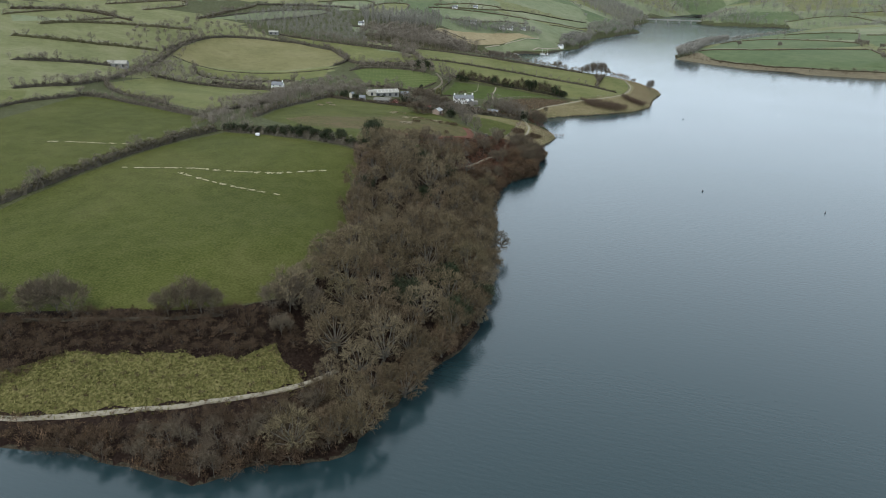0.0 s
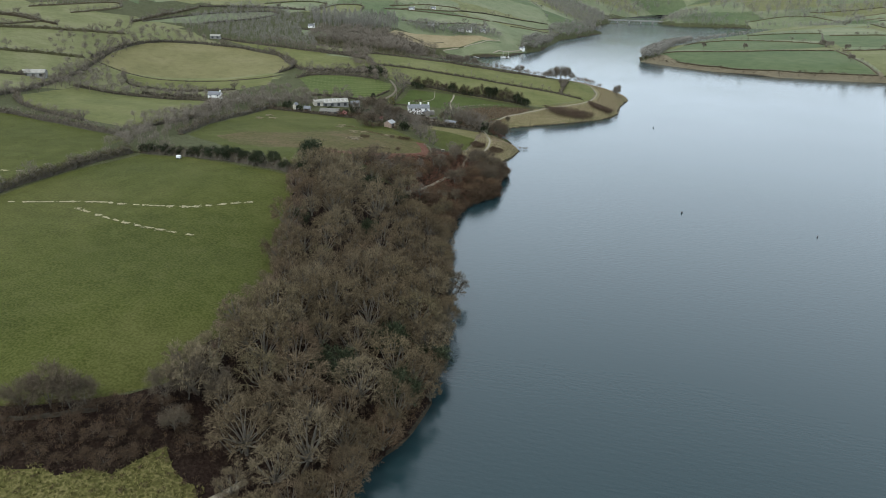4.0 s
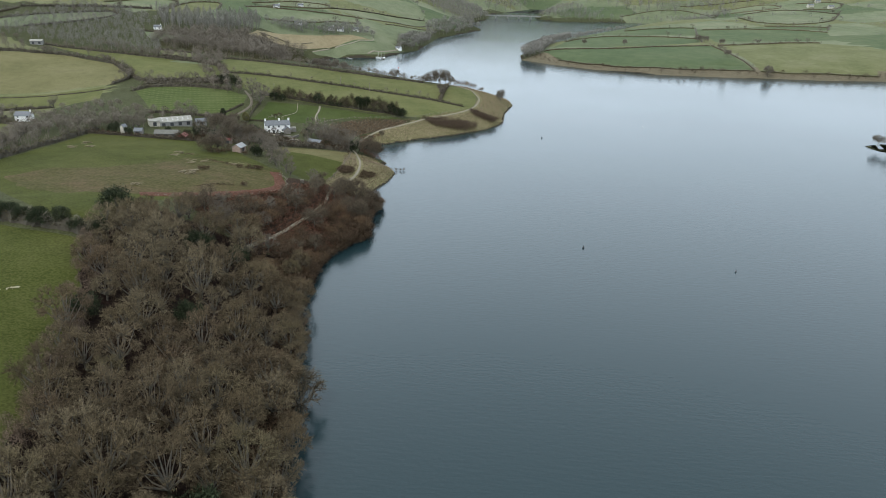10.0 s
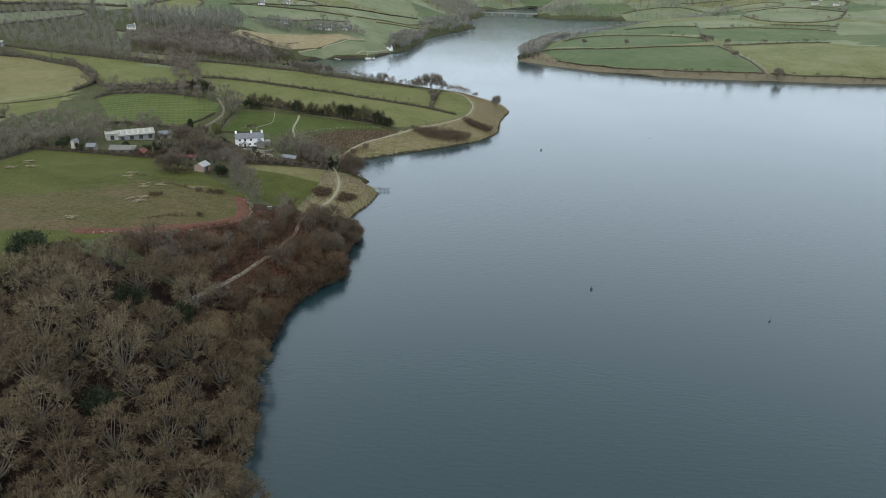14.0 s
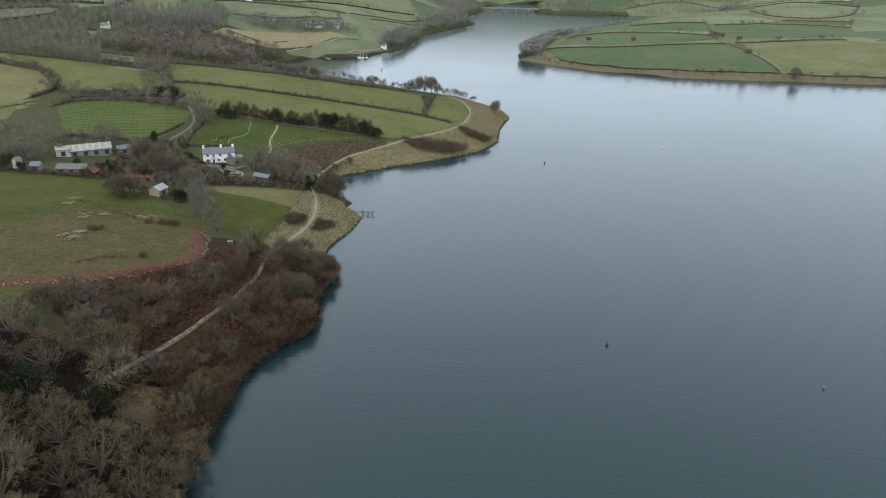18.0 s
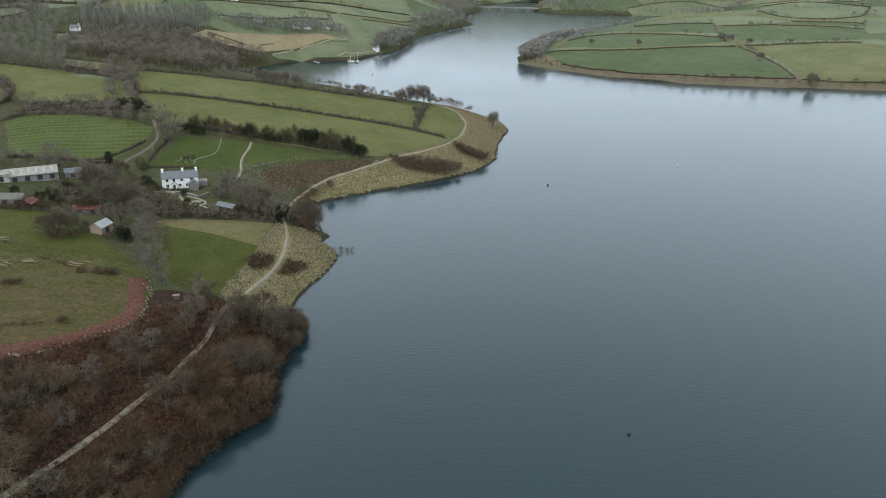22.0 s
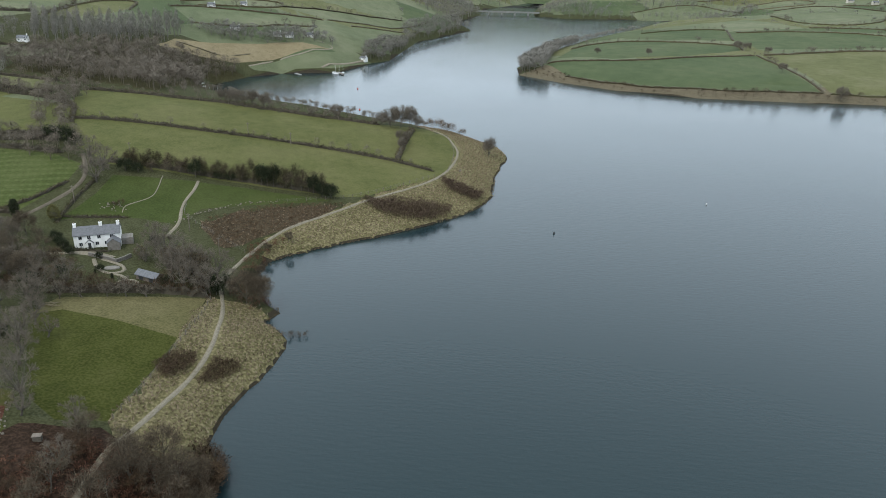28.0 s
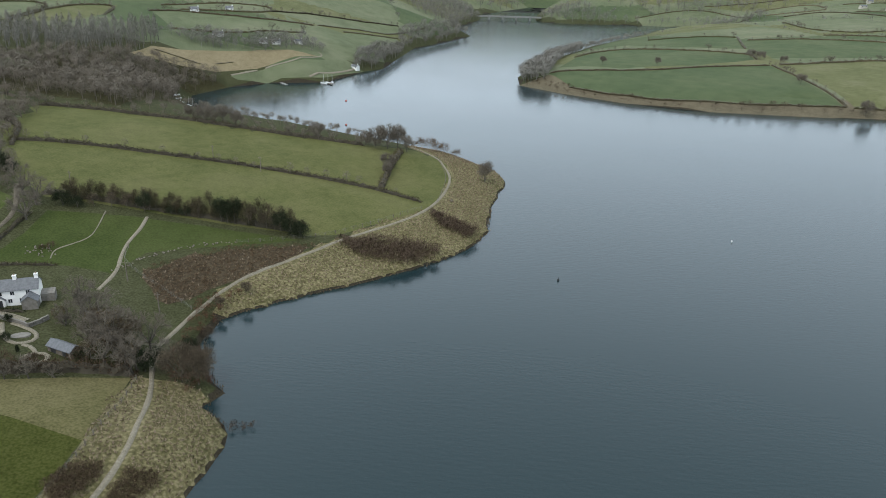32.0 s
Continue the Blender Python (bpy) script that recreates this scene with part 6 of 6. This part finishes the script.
def barn(name, x, y, turn, length, depth, eaves, ridge, wall, roof, label, lights=0):
    ob = site(name, x, y, turn, label, "barn", "farm buildings")
    part("wall", gable_shell(length, depth, eaves, ridge), wall, ob)
    part("roof", gable_roof(length, depth, eaves, ridge), roof, ob)
    a, s = depth / 2, (ridge - eaves) / (depth / 2)
    for k in range(lights):
        xx = -length / 2 + (k + 0.7) * length / (lights + 0.4)
        for j in (0.35, 0.68):
            yy = -a * j
            zz = ridge - a * j * s + 0.15
            sky_light = part("rooflight", block((xx - 0.35, -0.45, 0.0, xx + 0.35, 0.45, 0.04)), ROOFLIGHT, ob, "pale translucent sheet")
            sky_light.matrix_basis = Matrix.Translation((0, yy, zz)) @ Matrix.Rotation(math.atan(s), 4, "X")
    n = max(1, int(length / 4))
    for k in range(n):
        xx = -length / 2 + (k + 0.5) * length / n
        part("doorway", block((xx - 0.9, -a - 0.03, 0.1, xx + 0.9, -a + 0.02, eaves * 0.75)), DARK, ob)
    return ob


farmhouse()
barn("barn", -144.2, 157.8, 34, 17.5, 8, 2.6, 4.5, CONCRETE, SHEET, "long pale sheet-roofed cattle barn with rooflights", lights=6)
barn("barn", -151.2, 152.6, 34, 5.5, 7, 3.0, 3.7, CREAM, SHEET, "cream-walled end of the cattle barn with a low roof")
barn("barn", -135.2, 164.2, 34, 6, 5, 2.2, 3.4, CONCRETE, SLATE, "small grey lean-to barn beside the cattle barn")
barn("stable", -137, 134.5, 8, 12, 5, 2.2, 3.6, STONE, OLDROOF, "low stone stable with a grey roof")
barn("shed", -129.5, 132.5, 95, 5.0, 3.6, 2.0, 3.2, REDBRICK, RUST, "small brick shed with a red rusted roof")
barn("shed", -148, 132.6, 10, 4, 4, 2.0, 3.2, STONE, SLATE, "small stone shed by the farmyard")
barn("tin_shed", -113.2, 133.4, 8, 9.5, 3.4, 1.9, 2.6, WOOD, RUST, "long low shed with a red rusted tin roof")
barn("garage", -101, 118, 80, 5.5, 4.6, 2.6, 3.9, BRICK, GREYSHEET, "brick garage with a pale grey roof")
barn("garden_shed", -79, 148.3, -20, 8.0, 3.0, 1.9, 2.9, WOOD, SLATE, "grey-roofed garden shed below the farmhouse")
barn("gable_house", -154, 132, 80, 3.0, 2.0, 3.6, 4.6, CREAM, SLATE, "cream gabled cottage end in the farmyard")
barn("hill_shed", -288, 289, 20, 9, 5, 2.5, 3.4, CONCRETE, SHEET, "open shed with a bright roof on the hill")
barn("hill_barn", -300, 128, 25, 14, 7, 2.8, 4.4, CONCRETE, SHEET, "pale-roofed barn beyond the hedges")


def cottage(x, y, turn, label, length=8.5, depth=5, eaves=3.8, ridge=5.6, name="cottage", group="far cottages", wall=LIME):
    ob = site(name, x, y, turn, label, "house", group)
    part("wall", gable_shell(length, depth, eaves, ridge), wall, ob)
    part("roof", gable_roof(length, depth, eaves, ridge), SLATE, ob)
    part("chimney", block((length / 2 - 0.9, -0.35, ridge - 0.8, length / 2 - 0.2, 0.35, ridge + 1.0), bevel=0.03), wall, ob)
    windows(ob, None, [(-length * 0.3, 0.9), (length * 0.3, 0.9), (-length * 0.3, 2.6), (length * 0.3, 2.6)], 0.9, 0.9, -depth / 2)
    return ob


cottage(-210, 152.5, 10, "white cottage with grey roof beside the hedge")
for x, y, turn, n in ((-189, 522, 15, 9), (-161, 530, 30, 7), (-153, 533, 20, 8), (-142, 549, 25, 7), (-222, 566, 20, 8), (-205, 590, 10, 7), (-252, 377, 15, 7)):
    cottage(x, y, turn, "small white house in the far hamlet", n * 0.95, 4.5, 2.4, 4.0, name="hamlet_house", group="hamlet houses")
for x, y, turn, n in ((436, 1000, 20, 12), (452, 968, 10, 10), (458, 1034, 10, 10)):
    cottage(x, y, turn, "pale farm building across the water", n, name="far_farm_building", group="far farm buildings", wall=CREAM)
cottage(-101, 545, -30, "low white boathouse on the far lawn", 7, 4, 2.4, 3.6, name="boathouse", group="lakeside huts")


# ---- bridge ----
def bridge():
    ob = tagged(new("road_bridge"), "long low concrete road bridge on piers across the narrows", "bridge")
    ob.matrix_basis = pose(8, 1035, 0, 0, 0, 6)
    part("deck", block((-42, -3, 3.6, 42, 3, 4.4)), CONCRETE, ob)
    for y in (-2.9, 2.7):
        part("parapet", block((-42, y, 4.4, 42, y + 0.2, 5.3)), CONCRETE, ob)
    for x in (-27, -9, 9, 27):
        part("pier", block((x - 0.9, -2.2, -4, x + 0.9, 2.2, 3.3), (x - 1.4, -2.8, 3.2, x + 1.4, 2.8, 3.6)), CONCRETE, ob)


bridge()


# ---- boats, buoys and small things ----
def round_bm(rings, sides=12):
    """A turned shape: rows of (radius, height)."""
    bm = bmesh.new()
    loops = [[bm.verts.new((r * math.cos(2 * math.pi * k / sides), r * math.sin(2 * math.pi * k / sides), z)) for k in range(sides)] for r, z in rings]
    for a, b in zip(loops, loops[1:]):
        for k in range(sides):
            bm.faces.new((a[k], a[(k + 1) % sides], b[(k + 1) % sides], b[k]))
    bm.faces.new(loops[0][::-1])
    bm.faces.new(loops[-1])
    return bm


for x, y, m, s, label in ((26.4, 62.1, DARK, 0.34, "dark mooring buoy floating on open water"), (19.6, 211.6, DARK, 0.34, "dark mooring buoy floating on open water"), (68.6, 49.8, SLATE, 0.26, "grey buoy floating low in the water"),
                          (75.3, 248.5, WHITE, 0.22, "small white marker buoy"), (-86, 442, REDPAINT, 0.5, "small red marker buoy off the cove"), (-73.4, 381.7, REDPAINT, 0.5, "red marker buoy behind the headland trees")):
    ob = tagged(new("buoy"), label, "buoy", "mooring buoys")
    ob.matrix_basis = pose(x, y, 0)
    part("float", round_bm([(s * 0.4, -0.3), (s * 0.9, -0.1), (s, 0.15), (s * 0.8, 0.45), (s * 0.3, 0.6)]), m, ob)
    part("ring", round_bm([(s * 0.14, 0.55), (s * 0.14, 1.0)], 6), DARK, ob)


def boat(x, y, turn, n=4.2, mast=True):
    ob = tagged(new("sailing_boat"), "small white sailing boat moored at the jetty" if mast else "small white rowing boat pulled up by the cove", "boat", "moored boats")
    ob.matrix_basis = pose(x, y, max(ground_z(x, y), 0) + 0.1, 0, 0, turn)
    bm = bmesh.new()
    secs = []
    for t, w in ((-0.5, 0.6), (-0.2, 0.8), (0.15, 0.75), (0.4, 0.35), (0.5, 0.04)):
        secs.append([bm.verts.new(p) for p in ((t * n, -w, 0.55), (t * n, -w * 0.75, 0.0), (t * n, 0, -0.2), (t * n, w * 0.75, 0.0), (t * n, w, 0.55))])
    for a, b in zip(secs, secs[1:]):
        for k in range(4):
            bm.faces.new((a[k], a[k + 1], b[k + 1], b[k]))
        bm.faces.new((a[0], b[0], b[4], a[4]))
    bm.faces.new(secs[0])
    part("hull", bm, WHITE, ob)
    if mast:
        part("mast", round_bm([(0.06, 0.3), (0.04, 5.5)], 6), WHITE, ob)
        part("boom", block((-1.8, -0.08, 1.2, 0, 0.08, 1.35)), WHITE, ob)


for x, y, turn in ((-112, 497, 20), (-109, 496, 50), (-107, 499, 110), (-111, 493, 160)):
    boat(x, y, turn)
for k in range(9):
    boat(-172 + k * 2.2, 412 - k * 2.6, 60 + 8 * (k % 3), 4.0, k % 2 == 0)
jetty = tagged(new("jetty"), "low timber jetty reaching into the far cove", "jetty")
jetty.matrix_basis = pose(-111, 499, 0, 0, 0, -55)
for k in range(14):
    part("plank", block((k * 0.7, -0.9, 0.5, k * 0.7 + 0.62, 0.9, 0.58)), WOOD, jetty)
for k in range(4):
    for y in (-0.8, 0.8):
        part("post", block((k * 3 - 0.1, y - 0.1, -2.5, k * 3 + 0.1, y + 0.1, 0.9)), WOOD, jetty)
pontoon = tagged(new("slipway"), "pale concrete slipway at the far lawn", "slipway")
pontoon.matrix_basis = pose(-136, 488, 0.25, 0, 0, -50)
part("slab", block((-3, -1, -0.6, 5, 1, 0.1), bevel=0.04), CONCRETE, pontoon)


def post_fence(line, gap, label, tall=1.1):
    q, d = along(line, gap)
    ob = tagged(new("post_fence"), label, "fence", "field fences")
    ob.matrix_basis = pose(*line[0], ground_z(*line[0]))
    inv = ob.matrix_basis.inverted()
    for x, y in q:
        b = part("post", block((-0.07, -0.07, -0.3, 0.07, 0.07, tall), bevel=0.015), WOOD, ob)
        b.matrix_basis = inv @ pose(x, y, ground_z(x, y))
    for z in (0.35, 0.7, 1.0):
        p = np.c_[q, height(q[:, 0], q[:, 1]) + z]
        segs = [(*a, *b, 0.012, 0.012) for a, b in zip(p, p[1:])]
        v, f = tubes(segs, 3)
        me = mesh_of("wire", v, f, CONCRETE)
        w = new("wire", me)
        w.parent = ob
        w.matrix_parent_inverse = inv


post_fence([(-63, 144), (-61, 130), (-61, 112), (-61.5, 97)], 2.6, "post and wire fence beside the footpath meadow")
post_fence([(-21, 246), (-40, 222), (-52, 214), (-66, 207)], 3.0, "post and wire fence below the headland pasture")
post_fence([(-17, 255), (-16, 268), (-16, 282), (-20, 296)], 3.0, "post and wire fence beside the path to the point")
post_fence([(-90, 196), (-88, 188), (-70, 178), (-66, 176)], 3.0, "old wooden fence at the edge of the bramble bank")

for x, y in ((-83, 181), (-71, 171), (-120, 189), (-119, 222), (-76, 259), (-93, 262)):
    pole = tagged(new("utility_pole"), "weathered timber utility pole", "pole", "utility poles")
    pole.matrix_basis = pose(x, y, ground_z(x, y)) @ Matrix.Scale(1 / SCALE, 4)
    part("shaft", round_bm([(0.16, -0.5), (0.12, 6.5)], 8), WOOD, pole)
    part("crossarm", block((-0.8, -0.06, 5.9, 0.8, 0.06, 6.05)), WOOD, pole)

hide = tagged(new("field_shelter"), "small timber shelter with a pale roof in the scrub", "shelter")
hide.matrix_basis = pose(-68, 87, ground_z(-68, 87), 0, 0, 15) @ Matrix.Scale(0.65 / SCALE, 4)
part("wall", block((-1.2, -0.8, -0.3, 1.2, 0.8, 1.6)), BARK, hide)
part("roof", block((-1.4, -1.0, 1.6, 1.4, 1.0, 1.72), bevel=0.02), WOOD, hide)
bench = tagged(new("bench"), "timber bench beside the headland path", "bench")
bench.matrix_basis = pose(-12.5, 259, ground_z(-12.5, 259), 0, 0, 60) @ Matrix.Scale(1 / SCALE, 4)
part("seat", block((-0.8, -0.2, 0.42, 0.8, 0.2, 0.48)), WOOD, bench)
part("backrest", block((-0.8, 0.2, 0.55, 0.8, 0.25, 0.9)), WOOD, bench)
for x in (-0.65, 0.65):
    part("leg", block((x - 0.05, -0.18, -0.1, x + 0.05, 0.22, 0.42)), WOOD, bench)
trough = tagged(new("cattle_feeder"), "white cattle feeder at the top of the pasture", "feeder")
trough.matrix_basis = pose(-138, 8, ground_z(-138, 8), 0, 0, 10) @ Matrix.Scale(1 / SCALE, 4)
part("tank", block((-0.9, -0.7, 0.25, 0.9, 0.7, 1.35), bevel=0.08), WHITE, trough)
for x in (-0.75, 0.75):
    part("skid", block((x - 0.08, -0.8, -0.05, x + 0.08, 0.8, 0.27)), DARK, trough)

# feed spread in broken lines over the pasture
for line, count in (([(-158, -42), (-144, -39), (-134, -36), (-120, -36), (-108, -34), (-93, -24)], 20), ([(-136, -42), (-120, -48), (-109, -50), (-96, -49)], 11), ([(-204, -23), (-188, -19), (-172, -15)], 8)):
    q, d = along(line, 0.5)
    verts, faces = [], []
    for k in range(count):
        s = int((k + rnd.uniform(0.1, 0.5)) * len(q) / count)
        long, wide = rnd.uniform(1.2, 3.4), rnd.uniform(0.4, 1.2)
        for _ in range(22):
            c = q[s] + d[s] * rnd.uniform(-0.5, 0.5) * long + rnd.normal(0, 0.3, 2) * wide
            a, e = rnd.uniform(0, 6.28), rnd.uniform(0.12, 0.36)
            zz = ground_z(*c) + 0.06
            b = len(verts)
            verts += [(c[0] + e * math.cos(a + t), c[1] + e * math.sin(a + t), zz) for t in (0, 1.3, 2.6, 3.9, 5.2)] + [(c[0], c[1], zz + 0.12)]
            faces += [(b + t, b + (t + 1) % 5, b + 5) for t in range(5)]
    tagged(new("feed_line", mesh_of("feed_line", verts, faces, FEED)), "broken line of pale straw feed on the pasture", "straw", kind="stuff")


def log_pile(x, y, turn, n, long=2.4, mat=LOG, label="pile of cut branches on the cleared hillside"):
    ob = tagged(new("log_pile"), label, "logs", "log piles")
    ob.matrix_basis = pose(x, y, ground_z(x, y), 0, 0, turn)
    for k in range(n):
        v, f = tubes([(-long / 2 * rnd.uniform(0.6, 1.1), 0, 0, long / 2 * rnd.uniform(0.6, 1.1), 0, 0, rnd.uniform(0.06, 0.11), 0.05)], 6)
        o = new("log", mesh_of("log", v, f, mat))
        o.parent = ob
        o.matrix_basis = pose(rnd.normal(0, 0.5), rnd.normal(0, 0.7), 0.12 + 0.14 * (k % 4), 0, 0, rnd.normal(0, 22))


for x, y, turn, n in ((-100, 71, 70, 16), (-103, 72, 60, 10), (-118, 99.5, 20, 7), (-107.5, 89.5, 5, 9), (-104, 93, 20, 8), (-156, 98, 12, 10), (-151, 101, 8, 8), (-156, 107.5, 10, 9), (-107, 48.5, 15, 9), (-119.5, 106.5, 5, 6), (-101, 76, 10, 12), (-91, 129, 10, 7), (-94, 95, -20, 8)):
    log_pile(x, y, turn, n, 3.0)
for x, y in ((-100, 79), (-98.5, 80), (-86, 92), (-88, 91.5), (-84.5, 93), (-81, 67), (-91, 91)):
    plant("brushwood_heap", SHRUBS[1], x, y, 0.5, "dark heap of cut brushwood on the pasture", "brushwood", "brushwood heaps", 0.35)
for line in ([(-91, 57), (-89, 61), (-84, 65)], [(-105, 97), (-100, 95), (-95, 93)], [(-118, 104), (-112, 103)]):
    q, d = along(line, 0.5)
    q = q + rnd.normal(0, 0.35, q.shape)
    at = np.repeat(np.c_[q, height(q[:, 0], q[:, 1]) + 0.15], 9, 0) + rnd.normal(0, 0.2, (len(q) * 9, 3))
    v, f = blades(at, np.c_[rnd.normal(0, 1, (len(at), 2)), rnd.uniform(-0.1, 0.4, len(at))], 1.0, 0.11, rnd)
    tagged(new("cut_branches", mesh_of("cut_branches", v, f.tolist(), TWIGS)), "row of cut branches raked up on the pasture", "branches", kind="stuff")
plant("rubble_shrub", SHRUBS[2], -107, 191, 0.4, "dark bramble growing over a heap of rubble", "shrub", "paddock brambles", 0.2)
plant("rubble_shrub", SHRUBS[0], -109, 190, 0.35, "dark bramble growing over a heap of rubble", "shrub", "paddock brambles", 0.2)

# stones pushed to the edge of the red earth bank
q, d = along(RED_BANK, 0.62)
bm = bmesh.new()
bmesh.ops.create_icosphere(bm, subdivisions=1, radius=0.45)
for v in bm.verts:
    v.co *= rnd.uniform(0.75, 1.2)
rock = bpy.data.meshes.new("boulder")
bm.to_mesh(rock)
bm.free()
rock.materials.append(FIELDSTONE)
for x, y in q:
    x, y = x + rnd.normal(0, 0.38), y + rnd.normal(0, 0.38)
    ob = tagged(new("boulder", rock), "pale boulder heaped on the red earth bank", "boulder", "bank boulders")
    ob.matrix_basis = Matrix.LocRotScale((x, y, ground_z(x, y) + 0.1), Euler(rnd.uniform(0, 6, 3)), rnd.uniform(0.2, 0.8) * rnd.uniform(0.7, 1.2, 3))

for _ in range(26):
    x, y = -109 + rnd.normal(0, 2.0), 189 + rnd.normal(0, 1.4)
    ob = tagged(new("boulder", rock), "grey stone in a rubble heap on the paddock", "boulder", "rubble stones")
    ob.matrix_basis = Matrix.LocRotScale((x, y, ground_z(x, y) + 0.08), Euler(rnd.uniform(0, 6, 3)), rnd.uniform(0.3, 0.7, 3))

# garden paths
strip("path_5", [(-97, 156.5), (-94, 152), (-91, 149.5), (-88.5, 149.3), (-86.7, 151.5), (-88, 154), (-91, 155.5), (-95, 156.8)], 0.8, GRAVEL, "pale gravel path looping round the garden lawn")
strip("path_6", [(-103, 160.3), (-99, 160), (-93, 158)], 2.2, GRAVEL, "gravel terrace in front of the farmhouse")
ring = [(-82.8 + 2.3 * math.cos(a * 0.4488), 144.8 + 2.3 * math.sin(a * 0.4488)) for a in range(15)]
strip("path_7", ring, 0.8, GRAVEL, "round gravel path in the garden")
strip("path_11", [(-88, 149.2), (-86, 149), (-84, 147)], 0.7, GRAVEL, "short gravel path between the garden circles")
strip("path_10", [(-118, 157), (-110, 158), (-103, 160)], 1.4, GRAVEL, "pale farm track beside the house")
for x, y in scatter([(-84.2, 143.6), (-81.4, 143.6), (-81.4, 146), (-84.2, 146)], 0.9):
    plant("flower_bed_shrub", SHRUBS[1], x, y, 0.22, "low brown shrub in a round garden bed", "shrub", "round bed shrubs")


def garden_wall(line, tall=0.9, thick=0.45, label="low rubble stone garden wall"):
    """A stone wall in courses of single stones."""
    q, d = along(line, 0.62)
    ob = tagged(new("garden_wall"), label, "wall", "garden walls")
    ob.matrix_basis = pose(*line[0], ground_z(*line[0]))
    inv = ob.matrix_basis.inverted()
    for (x, y), (a, b) in zip(q, d):
        for k in range(2):
            st = part("stone", block((-0.3, -thick / 2, -0.2 * (k == 0), 0.3, thick / 2, tall / 2 - 0.02), bevel=0.04), STONE, ob)
            st.matrix_basis = inv @ pose(x + rnd.normal(0, 0.04), y + rnd.normal(0, 0.04), ground_z(x, y) + k * tall / 2, 0, 0, math.degrees(math.atan2(b, a)) + rnd.normal(0, 3))


garden_wall([(-99, 158.4), (-93, 156.6), (-91, 155.9)])
garden_wall([(-91, 155.9), (-90, 158), (-89.5, 160)])
q, d = along([(-88, 184), (-86.5, 188), (-83, 194.5), (-74, 203), (-66, 207)], 0.8)
for x, y in q + rnd.normal(0, 0.35, q.shape):
    ob = tagged(new("boulder", rock), "mossy stone from a tumbled field wall", "boulder", "field wall stones")
    ob.matrix_basis = Matrix.LocRotScale((x, y, ground_z(x, y) + 0.08), Euler(rnd.uniform(0, 6, 3)), rnd.uniform(0.3, 0.75, 3))
patio = tagged(new("patio"), "grey stone paved oval in the garden lawn", "patio")
patio.matrix_basis = pose(-90.5, 152.4, ground_z(-90.5, 152.4) + 0.05, 0, 0, 20)
bm = bmesh.new()
loop = [bm.verts.new((1.9 * math.cos(k * 0.3142), 1.1 * math.sin(k * 0.3142), 0.05)) for k in range(20)]
low = [bm.verts.new((2.0 * math.cos(k * 0.3142), 1.2 * math.sin(k * 0.3142), -0.4)) for k in range(20)]
bm.faces.new(loop)
for k in range(20):
    bm.faces.new((low[k], low[(k + 1) % 20], loop[(k + 1) % 20], loop[k]))
part("paving", bm, STONE, patio)


# ---- the whole plan brought to its true size ----
for ob in list(scene.collection.objects):
    if ob.parent is None and ob.type in ("MESH", "EMPTY"):
        ob.matrix_basis = Matrix.Scale(SCALE, 4) @ ob.matrix_basis
